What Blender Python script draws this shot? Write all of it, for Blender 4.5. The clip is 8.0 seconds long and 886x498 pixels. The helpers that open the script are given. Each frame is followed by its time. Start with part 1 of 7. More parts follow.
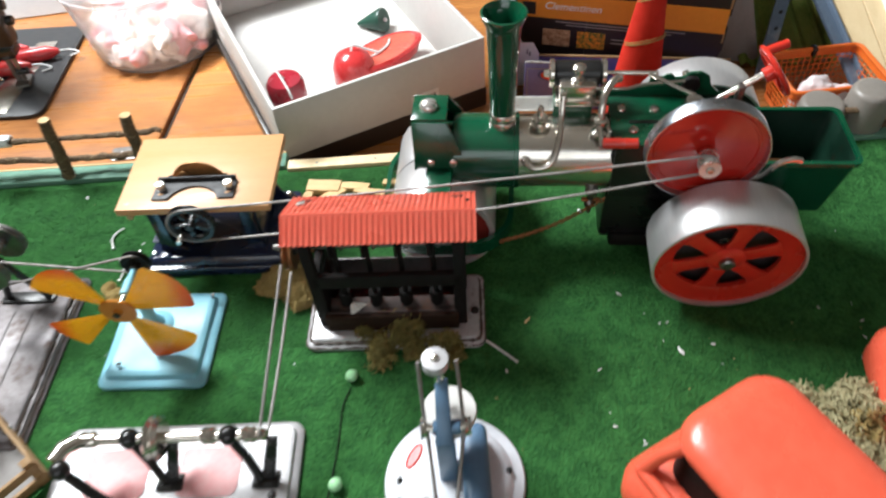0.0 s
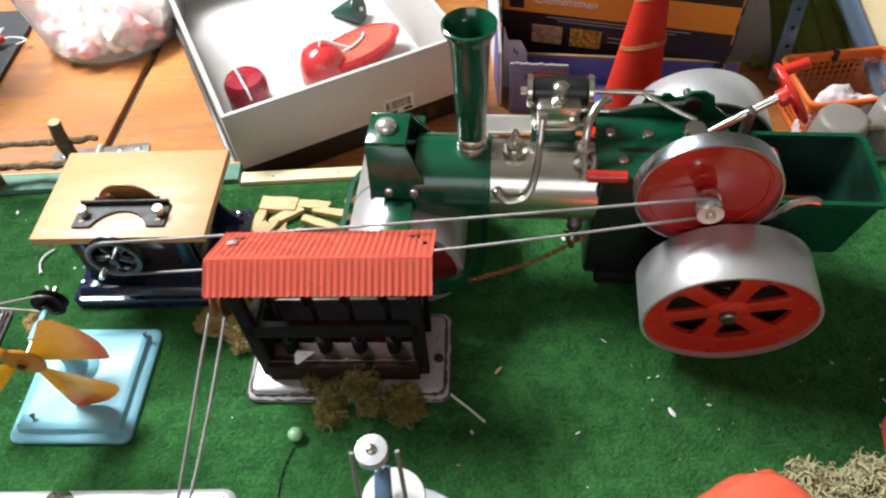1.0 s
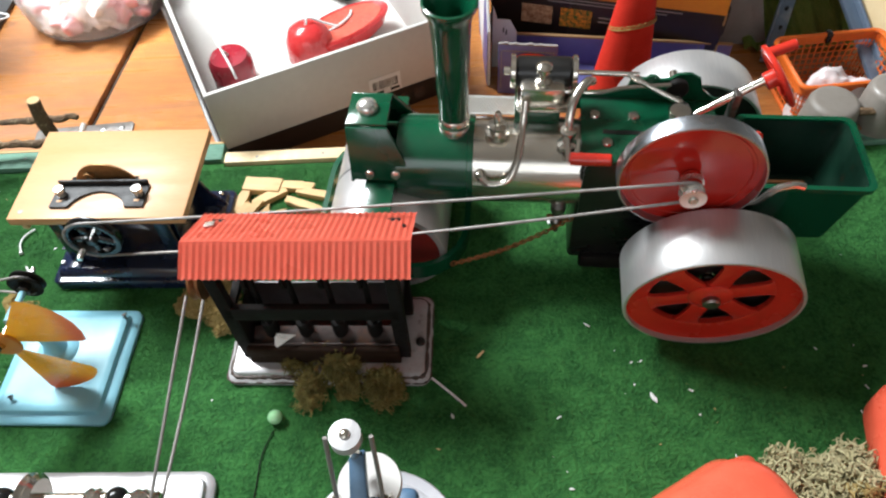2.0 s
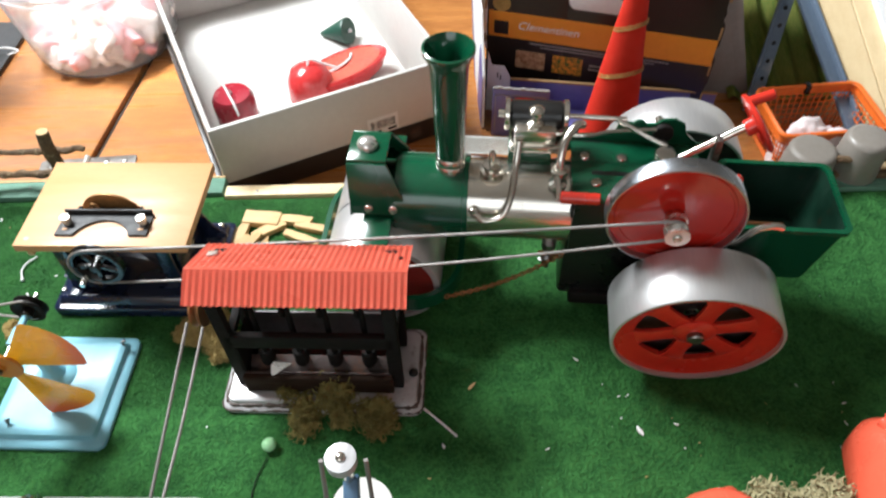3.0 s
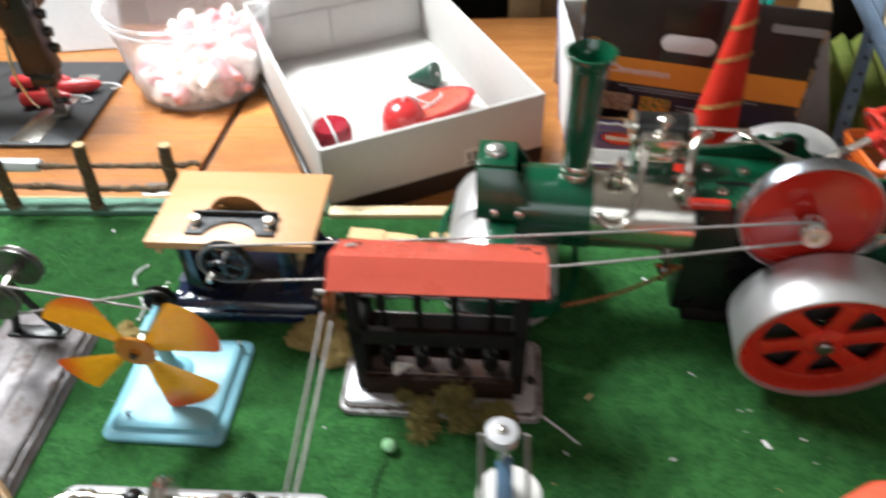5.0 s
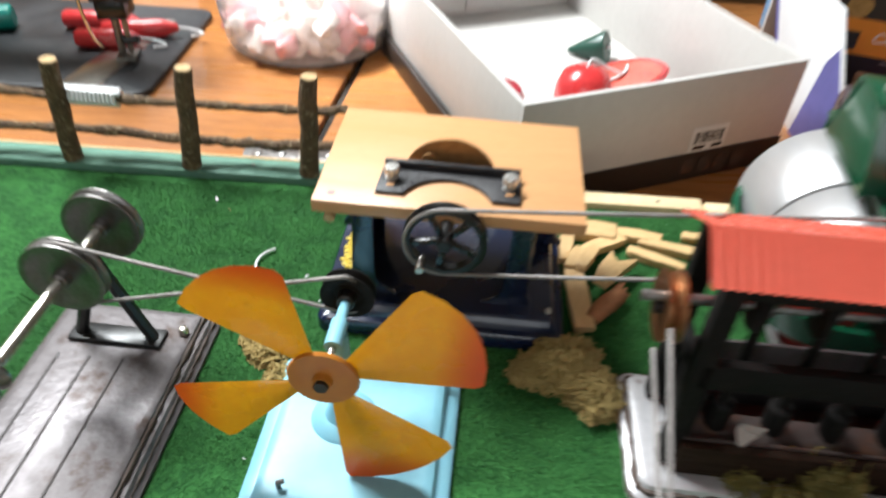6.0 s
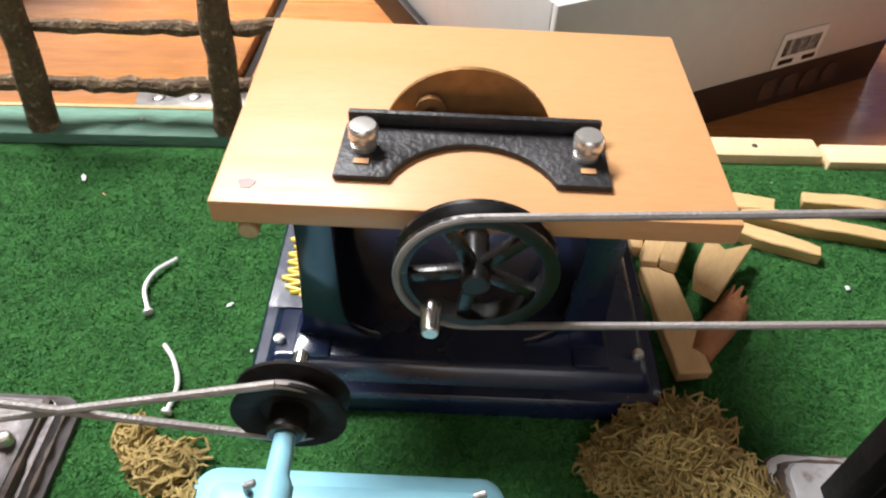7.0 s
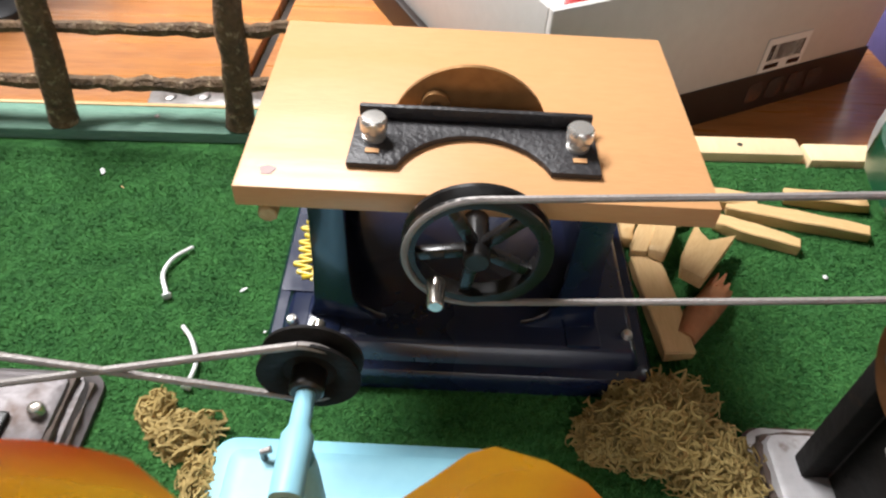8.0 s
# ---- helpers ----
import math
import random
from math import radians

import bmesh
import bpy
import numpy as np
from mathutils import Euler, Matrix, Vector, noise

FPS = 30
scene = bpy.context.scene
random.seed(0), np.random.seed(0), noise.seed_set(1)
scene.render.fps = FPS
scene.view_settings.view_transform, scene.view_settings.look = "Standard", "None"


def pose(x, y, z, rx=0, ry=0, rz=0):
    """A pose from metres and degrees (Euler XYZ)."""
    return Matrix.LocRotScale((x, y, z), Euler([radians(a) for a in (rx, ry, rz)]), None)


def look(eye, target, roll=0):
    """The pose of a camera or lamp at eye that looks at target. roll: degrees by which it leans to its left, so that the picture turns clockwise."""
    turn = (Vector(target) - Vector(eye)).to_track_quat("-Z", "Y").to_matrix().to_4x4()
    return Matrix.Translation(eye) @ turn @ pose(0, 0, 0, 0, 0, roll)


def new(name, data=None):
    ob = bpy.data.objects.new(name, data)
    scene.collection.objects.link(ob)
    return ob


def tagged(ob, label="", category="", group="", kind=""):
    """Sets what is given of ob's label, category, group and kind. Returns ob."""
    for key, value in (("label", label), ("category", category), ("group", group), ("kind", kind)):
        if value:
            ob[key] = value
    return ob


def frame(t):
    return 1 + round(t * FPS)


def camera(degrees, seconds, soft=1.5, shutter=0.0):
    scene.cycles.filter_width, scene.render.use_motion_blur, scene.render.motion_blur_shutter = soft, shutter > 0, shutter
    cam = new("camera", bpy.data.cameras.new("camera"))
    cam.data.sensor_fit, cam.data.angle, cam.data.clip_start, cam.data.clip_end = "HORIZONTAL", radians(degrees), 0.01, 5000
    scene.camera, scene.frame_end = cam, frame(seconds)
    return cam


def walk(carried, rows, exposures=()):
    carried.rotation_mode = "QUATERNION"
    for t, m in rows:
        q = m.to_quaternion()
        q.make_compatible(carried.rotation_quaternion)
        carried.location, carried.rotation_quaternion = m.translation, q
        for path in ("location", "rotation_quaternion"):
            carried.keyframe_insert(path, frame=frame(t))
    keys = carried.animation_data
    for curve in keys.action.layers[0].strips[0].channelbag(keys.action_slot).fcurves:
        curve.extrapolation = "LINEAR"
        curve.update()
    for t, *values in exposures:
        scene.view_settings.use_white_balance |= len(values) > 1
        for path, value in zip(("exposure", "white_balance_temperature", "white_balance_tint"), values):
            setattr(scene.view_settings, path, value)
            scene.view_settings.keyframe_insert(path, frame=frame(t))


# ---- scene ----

# All plan numbers below the camera are in decimetres; S turns them into metres.
S = 0.1
cam = camera(64.0, 8.0, soft=2.2, shutter=0.7)
PATH = [
    (0, (0.0407, 0.1162, 0.4223), (0.0341, 0.3738, 0.1165), -4.81),
    (0.5, (0.0563, 0.1666, 0.4074), (0.0509, 0.4185, 0.0967), -3.59),
    (1, (0.0700, 0.1885, 0.3989), (0.0592, 0.4341, 0.0833), -4.74),
    (1.5, (0.0780, 0.1932, 0.3958), (0.0681, 0.4366, 0.0785), -4.62),
    (1.7, (0.0803, 0.1937, 0.3947), (0.0706, 0.4299, 0.0721), -4.55),
    (2.8, (0.0766, 0.1820, 0.4022), (0.0652, 0.4313, 0.0896), -3.77),
    (3, (0.0768, 0.1797, 0.4043), (0.0732, 0.4349, 0.0962), -1.98),
    (3.5, (0.0760, 0.1713, 0.4087), (0.0607, 0.4368, 0.1099), -4.60),
    (4, (0.0752, 0.1632, 0.4044), (0.0733, 0.4348, 0.1107), -3.37),
    (4.2, (0.0732, 0.1427, 0.3954), (0.0695, 0.4147, 0.1021), -3.11),
    (5.3, (-0.0424, 0.1389, 0.3584), (-0.0566, 0.4464, 0.1030), -0.90),
    (5.5, (-0.0835, 0.1794, 0.3196), (-0.0916, 0.4974, 0.0771), 0.78),
    (6, (-0.1389, 0.2423, 0.2395), (-0.1443, 0.5478, -0.0186), 3.37),
    (6.5, (-0.1547, 0.3313, 0.1864), (-0.1427, 0.6222, -0.0880), 3.76),
    (7, (-0.1546, 0.3600, 0.1688), (-0.1381, 0.6372, -0.1191), 3.36),
    (7.5, (-0.1554, 0.3582, 0.1687), (-0.1364, 0.6337, -0.1207), 3.91),
    (8, (-0.1568, 0.3467, 0.1746), (-0.1382, 0.6264, -0.1108), 3.85),
]
EXPOSURES = [(0.0, -0.08, 6200, 9), (1.7, -0.06, 6200, 9), (2.8, 0.03, 6200, 9), (4.2, 0.03, 6200, 9), (5.3, -0.06, 6200, 9), (6.1, -0.1, 6200, 9), (7.0, -0.14, 6500, 15), (8.0, -0.14, 6500, 15)]
walk(cam, [(t, look(eye, target, roll)) for t, eye, target, roll in PATH], EXPOSURES)

# ---------- light: one long ceiling lamp over the table, an added front fill, room closed round it ---
world = bpy.data.worlds.new("room_air")
scene.world = world
world.use_nodes = True
world.node_tree.nodes["Background"].inputs[0].default_value = (0.9, 0.95, 1.0, 1)
world.node_tree.nodes["Background"].inputs[1].default_value = 0.02


def area_lamp(name, eye, target, sx, sy, watts, colour):
    data = bpy.data.lights.new(name, "AREA")
    data.shape, data.size, data.size_y, data.energy, data.color = "RECTANGLE", sx, sy, watts, colour
    ob = new(name, data)
    ob.matrix_world = look(eye, target)
    return ob


area_lamp("ceiling_tube_light", (-0.80, 1.14, 1.3), (-0.08, 0.45, 0.0), 0.85, 0.25, 70, (0.98, 1.0, 0.98))
# added fill lamp with no known source, lifts the faces turned to the camera
area_lamp("front_fill_light", (-0.3, -1.25, 1.0), (0.05, 0.5, 0.0), 1.4, 0.8, 8.5, (0.96, 0.99, 1.0))


# ---------- materials ----------
def ramp_mix(nt, fac, a, b):
    mix = nt.nodes.new("ShaderNodeMix")
    mix.data_type = "RGBA"
    nt.links.new(fac, mix.inputs[0])
    for slot, v in ((6, a), (7, b)):
        if isinstance(v, tuple):
            mix.inputs[slot].default_value = (*v, 1)
        else:
            nt.links.new(v, mix.inputs[slot])
    return mix.outputs[2]


def noise_fac(nt, vec, scale, detail=4, lo=0.35, hi=0.65, rough=0.55):
    n = nt.nodes.new("ShaderNodeTexNoise")
    n.inputs["Scale"].default_value, n.inputs["Detail"].default_value, n.inputs["Roughness"].default_value = scale, detail, rough
    nt.links.new(vec, n.inputs["Vector"])
    m = nt.nodes.new("ShaderNodeMapRange")
    m.inputs[1].default_value, m.inputs[2].default_value = lo, hi
    nt.links.new(n.outputs[0], m.inputs[0])
    return m.outputs[0]


def material(name, colour, colour2=None, rough=0.5, metal=0.0, coarse=20, fine=300, bump=0.1, stretch=(1, 1, 1), dirt=None, dirt_lo=0.58,
             coat=0.0, rough_var=0.1, spec=0.5, vary=0.0, edge=0.15):
    """colour and colour2 mix over a coarse and a fine noise; dirt comes in patches; bump is the fine relief."""
    m = bpy.data.materials.new(name)
    m.use_nodes = True
    nt = m.node_tree
    bsdf = nt.nodes["Principled BSDF"]
    tc = nt.nodes.new("ShaderNodeTexCoord")
    mp = nt.nodes.new("ShaderNodeMapping")
    mp.inputs["Scale"].default_value = stretch
    nt.links.new(tc.outputs["Object"], mp.inputs[0])
    vec = mp.outputs[0]
    colour2 = colour2 or tuple(c * 0.8 for c in colour)
    big, small = noise_fac(nt, vec, coarse, 4, 0.5 - edge, 0.5 + edge), noise_fac(nt, vec, fine, 3, 0.5 - edge, 0.5 + edge)
    add = nt.nodes.new("ShaderNodeMath")
    add.operation = "MULTIPLY_ADD"
    add.inputs[1].default_value, add.use_clamp = 0.55, True
    nt.links.new(big, add.inputs[0])
    half = nt.nodes.new("ShaderNodeMath")
    half.operation = "MULTIPLY"
    half.inputs[1].default_value = 0.45
    nt.links.new(small, half.inputs[0])
    nt.links.new(half.outputs[0], add.inputs[2])
    col = ramp_mix(nt, add.outputs[0], colour, colour2)
    if vary:
        info = nt.nodes.new("ShaderNodeObjectInfo")
        hs = nt.nodes.new("ShaderNodeHueSaturation")
        mr = nt.nodes.new("ShaderNodeMapRange")
        mr.inputs[3].default_value, mr.inputs[4].default_value = 1 - vary, 1 + vary
        nt.links.new(info.outputs["Random"], mr.inputs[0])
        nt.links.new(mr.outputs[0], hs.inputs["Value"])
        nt.links.new(col, hs.inputs["Color"])
        col = hs.outputs[0]
    if dirt:
        col = ramp_mix(nt, noise_fac(nt, vec, coarse * 2.3, 6, dirt_lo, dirt_lo + 0.12, 0.65), col, dirt)
    nt.links.new(col, bsdf.inputs["Base Color"])
    rv = nt.nodes.new("ShaderNodeMapRange")
    rv.inputs[3].default_value, rv.inputs[4].default_value = max(0.03, rough - rough_var), min(1, rough + rough_var)
    nt.links.new(big, rv.inputs[0])
    nt.links.new(rv.outputs[0], bsdf.inputs["Roughness"])
    bsdf.inputs["Metallic"].default_value = metal
    bsdf.inputs["Coat Weight"].default_value = coat
    bsdf.inputs["Coat Roughness"].default_value = 0.12
    bsdf.inputs["Specular IOR Level"].default_value = spec
    if bump:
        b = nt.nodes.new("ShaderNodeBump")
        b.inputs["Strength"].default_value, b.inputs["Distance"].default_value = bump, 0.0006
        nt.links.new(small, b.inputs["Height"])
        nt.links.new(b.outputs[0], bsdf.inputs["Normal"])
    return m


TURF = material("green_needle_felt_turf", (0.015, 0.073, 0.017), (0.041, 0.148, 0.038), 0.95, coarse=85, fine=380, bump=0.8, dirt=(0.009, 0.042, 0.010), dirt_lo=0.58, spec=0.15, edge=0.09)
FIBRE = material("green_turf_fibre", (0.025, 0.113, 0.027), (0.056, 0.188, 0.050), 0.8, coarse=70, fine=420, bump=0, spec=0.2, edge=0.09)
BOARD = material("varnished_brown_wood", (0.46, 0.195, 0.058), (0.25, 0.085, 0.021), 0.32, coarse=7, fine=60, bump=0.05, stretch=(1, 12, 12), coat=0.35, vary=0.12)
GAP = material("dark_joint", (0.012, 0.007, 0.004), rough=0.9, bump=0)
PALE_WOOD = material("raw_pale_wood", (0.62, 0.42, 0.2), (0.5, 0.31, 0.13), 0.6, coarse=30, fine=220, bump=0.25, stretch=(1, 7, 7), vary=0.12)
PLY = material("smooth_beech_veneer", (0.62, 0.333, 0.15), (0.56, 0.287, 0.121), 0.44, coarse=14, fine=240, bump=0.06, stretch=(1, 6, 6))
GREEN_BATTEN = material("green_stained_wood", (0.075, 0.19, 0.135), (0.15, 0.29, 0.21), 0.7, coarse=40, fine=160, bump=0.25, stretch=(1, 8, 8), dirt=(0.05, 0.13, 0.08))
BARK = material("dark_bark", (0.07, 0.042, 0.022), (0.19, 0.115, 0.06), 0.85, coarse=120, fine=500, bump=1.0, dirt=(0.42, 0.32, 0.2), dirt_lo=0.56)
CUT_WOOD = material("cut_twig_end", (0.6, 0.42, 0.22), (0.45, 0.3, 0.13), 0.7, coarse=150, fine=600, bump=0.3)
LOCO_GREEN = material("glossy_dark_green_enamel", (0.004, 0.068, 0.03), (0.003, 0.055, 0.024), 0.22, coarse=15, fine=200, bump=0.02, coat=0.5, rough_var=0.06)
BLACK = material("black_lacquer", (0.007, 0.007, 0.008), (0.012, 0.011, 0.010), 0.3, coarse=30, fine=250, bump=0.08)
BLACK_MATT = material("matt_black", (0.004, 0.0038, 0.0035), (0.010, 0.008, 0.007), 0.7, coarse=40, fine=300, bump=0.2, dirt=(0.035, 0.022, 0.013), dirt_lo=0.66, spec=0.18)
STAIN = material("grey_violet_stain", (0.36, 0.24, 0.22), (0.3, 0.22, 0.22), 0.5, coarse=90, fine=300, bump=0.02)
NAVY = material("navy_blue_lacquer", (0.007, 0.012, 0.034), (0.010, 0.017, 0.048), 0.24, coarse=18, fine=250, bump=0.03, coat=0.4)
RED = material("signal_red_paint", (0.6, 0.032, 0.018), (0.52, 0.025, 0.014), 0.24, coarse=20, fine=250, bump=0.03, coat=0.4)
RIM_STEEL = material("blued_steel_rim", (0.52, 0.55, 0.6), (0.42, 0.45, 0.5), 0.3, 1.0, coarse=8, fine=500, bump=0.05)
# enamel green darkened to paint the shade inside the tender
TENDER_SHADE = material("shade_green_lining", (0.002, 0.016, 0.009), (0.004, 0.026, 0.014), 0.45, coarse=40, fine=250, bump=0.1, dirt=(0.02, 0.015, 0.008))
GREY_CARD = material("grey_card", (0.27, 0.25, 0.24), (0.22, 0.2, 0.19), 0.7, coarse=15, fine=200, bump=0.05)
WISP = material("olive_moss_wisps", (0.12, 0.10, 0.022), (0.29, 0.235, 0.07), 0.9, coarse=60, fine=300, bump=0)
DARK_RED = material("dark_red_paint", (0.3, 0.02, 0.012), (0.22, 0.014, 0.009), 0.45, coarse=20, fine=250, bump=0.04)
ROOF_RED = material("red_lacquered_sheet", (0.88, 0.19, 0.125), (0.83, 0.165, 0.105), 0.34, coarse=25, fine=300, bump=0.03, dirt=(0.72, 0.16, 0.1), dirt_lo=0.66)
PLASTIC_RED = material("orange_red_soft_plastic", (0.8, 0.125, 0.068), (0.74, 0.10, 0.052), 0.28, coarse=22, fine=120, bump=0.12, spec=0.6)
STEEL = material("turned_aluminium", (0.74, 0.73, 0.73), (0.64, 0.63, 0.64), 0.42, 0.72, coarse=8, fine=700, bump=0.06, stretch=(1, 0.1, 1))
CHROME = material("nickel_plate", (0.72, 0.68, 0.61), (0.62, 0.58, 0.52), 0.2, 0.95, coarse=20, fine=200, bump=0.02, rough_var=0.06)
SATIN = material("satin_nickel", (0.8, 0.78, 0.74), (0.72, 0.7, 0.66), 0.3, 0.8, coarse=30, fine=250, bump=0.03)
LOG_WOOD = material("reddish_log_wood", (0.4, 0.17, 0.07), (0.28, 0.11, 0.045), 0.8, coarse=60, fine=300, bump=0.5)
OLD_STEEL = material("dull_grey_steel", (0.3, 0.29, 0.28), (0.2, 0.185, 0.175), 0.42, 1.0, coarse=30, fine=350, bump=0.15, dirt=(0.12, 0.09, 0.065))
TIN_PLATE = material("worn_white_tin", (0.52, 0.51, 0.52), (0.42, 0.41, 0.42), 0.4, 0.35, coarse=25, fine=300, bump=0.1, dirt=(0.16, 0.1, 0.07), dirt_lo=0.62)
DARK_GREY = material("dark_grey_sheet", (0.085, 0.075, 0.078), (0.05, 0.042, 0.04), 0.45, 0.3, coarse=30, fine=260, bump=0.15, dirt=(0.03, 0.02, 0.015))
FRUIT_PRINT = material("printed_fruit_picture", (0.75, 0.27, 0.02), (0.06, 0.12, 0.02), 0.5, coarse=220, fine=500, bump=0, edge=0.05)
TAN_PRINT = material("printed_tan_picture", (0.55, 0.38, 0.22), (0.28, 0.14, 0.06), 0.5, coarse=200, fine=500, bump=0, edge=0.06)
TROUGH_WOOD = material("dark_oiled_wood", (0.03, 0.015, 0.008), (0.016, 0.008, 0.005), 0.75, coarse=30, fine=200, bump=0.3, stretch=(1, 8, 8), spec=0.15)
OIL_DARK = material("dark_oil_line", (0.05, 0.042, 0.042), (0.09, 0.08, 0.078), 0.4, coarse=60, fine=300, bump=0.2)
EDGE_RUST = material("dark_edge_rust", (0.05, 0.032, 0.025), (0.1, 0.07, 0.055), 0.7, coarse=60, fine=300, bump=0.4, dirt=(0.3, 0.28, 0.27), dirt_lo=0.6)
GLOSS_RED = material("glossy_red_enamel", (0.52, 0.022, 0.014), (0.46, 0.018, 0.012), 0.1, coarse=15, fine=200, bump=0.01, coat=0.6)
RUSTY = material("rust_stained_tin", (0.066, 0.046, 0.042), (0.035, 0.023, 0.019), 0.6, 0.1, coarse=30, fine=260, bump=0.2, dirt=(0.1, 0.045, 0.025), dirt_lo=0.52)
GREY_TIN = material("oily_grey_tin", (0.17, 0.155, 0.16), (0.11, 0.095, 0.095), 0.46, 0.4, coarse=26, fine=260, bump=0.15, dirt=(0.06, 0.036, 0.028), dirt_lo=0.56)
WHITE_ENAMEL = material("white_enamel", (0.62, 0.63, 0.67), (0.55, 0.56, 0.6), 0.35, coarse=20, fine=250, bump=0.04)
PINK = material("pink_faded_paint", (0.75, 0.3, 0.3), (0.72, 0.42, 0.42), 0.5, coarse=40, fine=300, bump=0.05)
SKY_BLUE = material("light_blue_enamel", (0.22, 0.49, 0.61), (0.25, 0.54, 0.65), 0.48, coarse=18, fine=250, bump=0.03, coat=0.0)
SLATE_BLUE = material("slate_blue_paint", (0.1, 0.19, 0.3), (0.075, 0.14, 0.23), 0.4, coarse=25, fine=250, bump=0.08)
FAN_YELLOW = material("amber_lacquered_tin", (0.72, 0.43, 0.018), (0.66, 0.35, 0.014), 0.3, coarse=14, fine=220, bump=0.04, coat=0.3)


def red_tips(m):
    """The amber lacquer was sprayed over to red along one edge and the tip of each blade."""
    nt = m.node_tree
    bsdf = nt.nodes["Principled BSDF"]
    old = bsdf.inputs["Base Color"].links[0].from_socket
    tc, sep, add = nt.nodes.new("ShaderNodeTexCoord"), nt.nodes.new("ShaderNodeSeparateXYZ"), nt.nodes.new("ShaderNodeMath")
    nt.links.new(tc.outputs["Object"], sep.inputs[0])
    add.operation = "MULTIPLY_ADD"
    add.inputs[1].default_value = -0.8
    nt.links.new(sep.outputs[2], add.inputs[0])
    nt.links.new(sep.outputs[0], add.inputs[2])
    mr = nt.nodes.new("ShaderNodeMapRange")
    mr.interpolation_type = "SMOOTHSTEP"
    mr.inputs[1].default_value, mr.inputs[2].default_value, mr.inputs[4].default_value = 0.038, 0.062, 0.8
    nt.links.new(add.outputs[0], mr.inputs[0])
    nt.links.new(ramp_mix(nt, mr.outputs[0], old, (0.55, 0.06, 0.01)), bsdf.inputs["Base Color"])


red_tips(FAN_YELLOW)
FAN_RUST = material("russet_lacquer", (0.46, 0.15, 0.02), (0.52, 0.2, 0.02), 0.35, coarse=25, fine=220, bump=0.05)
NAIL = material("galvanised_wire", (0.82, 0.82, 0.82), (0.7, 0.7, 0.7), 0.35, 0.25, coarse=60, fine=400, bump=0.05)
BELT = material("grey_spring_belt", (0.3, 0.275, 0.26), (0.21, 0.19, 0.18), 0.5, 0.3, coarse=100, fine=1500, bump=0.2)
BLADE = material("tarnished_bronze_blade", (0.4, 0.22, 0.085), (0.26, 0.135, 0.05), 0.42, 0.6, coarse=30, fine=300, bump=0.1, dirt=(0.1, 0.16, 0.14), dirt_lo=0.62)
BLACK_SATIN = material("satin_black_bracket", (0.016, 0.015, 0.017), (0.026, 0.024, 0.026), 0.55, coarse=60, fine=600, bump=0.3)
COPPER = material("dull_copper", (0.35, 0.15, 0.06), (0.2, 0.09, 0.04), 0.4, 0.9, coarse=60, fine=400, bump=0.1)
MOSS = material("dry_olive_moss", (0.25, 0.175, 0.05), (0.47, 0.35, 0.14), 0.9, coarse=60, fine=300, bump=0, vary=0.1)
# heart colours: moss darkened to stand for shade between the strands
MOSS_SHADE = material("brown_moss_gap_shade", (0.05, 0.036, 0.012), (0.1, 0.07, 0.022), 0.95, coarse=60, fine=300, bump=0.5)
PALE_SHADE = material("grey_moss_gap_shade", (0.2, 0.175, 0.09), (0.13, 0.11, 0.05), 0.95, coarse=60, fine=300, bump=0.5)
PINE = material("pale_pine_board", (0.78, 0.62, 0.38), (0.7, 0.53, 0.3), 0.55, coarse=20, fine=200, bump=0.1, stretch=(7, 1, 7))
PALE_MOSS = material("pale_grey_green_moss", (0.46, 0.42, 0.25), (0.33, 0.285, 0.145), 0.9, coarse=45, fine=300, bump=0.3)
CARD_WHITE = material("white_coated_card", (0.59, 0.57, 0.545), (0.54, 0.52, 0.495), 0.6, coarse=12, fine=200, bump=0.06, dirt=(0.52, 0.49, 0.45), dirt_lo=0.66)
CARD_BROWN = material("brown_cardboard", (0.36, 0.22, 0.1), (0.3, 0.18, 0.08), 0.8, coarse=10, fine=160, bump=0.15, stretch=(1, 1, 6))
CARD_DARK = material("dark_brown_print", (0.016, 0.011, 0.009), (0.022, 0.015, 0.012), 0.4, coarse=12, fine=200, bump=0.04)
CARD_ORANGE = material("orange_print", (0.75, 0.27, 0.02), (0.68, 0.23, 0.016), 0.5, coarse=12, fine=200, bump=0.04)
GREY_POT = material("pale_grey_plastic", (0.25, 0.225, 0.2), (0.21, 0.185, 0.16), 0.45, coarse=20, fine=200, bump=0.04)
CARD_NAVY = material("navy_print", (0.03, 0.04, 0.22), (0.025, 0.03, 0.17), 0.4, coarse=12, fine=200, bump=0.04)
CARD_BLUE = material("violet_blue_print", (0.13, 0.125, 0.34), (0.10, 0.10, 0.27), 0.4, coarse=12, fine=200, bump=0.04)
PAPER = material("white_paper", (0.78, 0.78, 0.78), (0.7, 0.7, 0.71), 0.7, coarse=20, fine=300, bump=0.05)
WAX_RED = material("red_candle_wax", (0.6, 0.04, 0.04), (0.5, 0.03, 0.035), 0.3, coarse=40, fine=300, bump=0.06, coat=0.3)
WAX_POOL = material("orange_pink_melted_wax", (0.72, 0.15, 0.1), (0.62, 0.09, 0.07), 0.25, coarse=40, fine=300, bump=0.05, coat=0.3)
WAX_DARK = material("dark_red_candle_wax", (0.36, 0.012, 0.03), (0.28, 0.01, 0.025), 0.3, coarse=40, fine=300, bump=0.06, coat=0.3)
WAX_GREEN = material("dark_green_candle_wax", (0.02, 0.075, 0.05), (0.015, 0.055, 0.04), 0.35, coarse=40, fine=300, bump=0.06)
CREAM = material("cream_wax_petals", (0.88, 0.74, 0.68), (0.86, 0.8, 0.75), 0.5, coarse=60, fine=300, bump=0.1, vary=0.06)
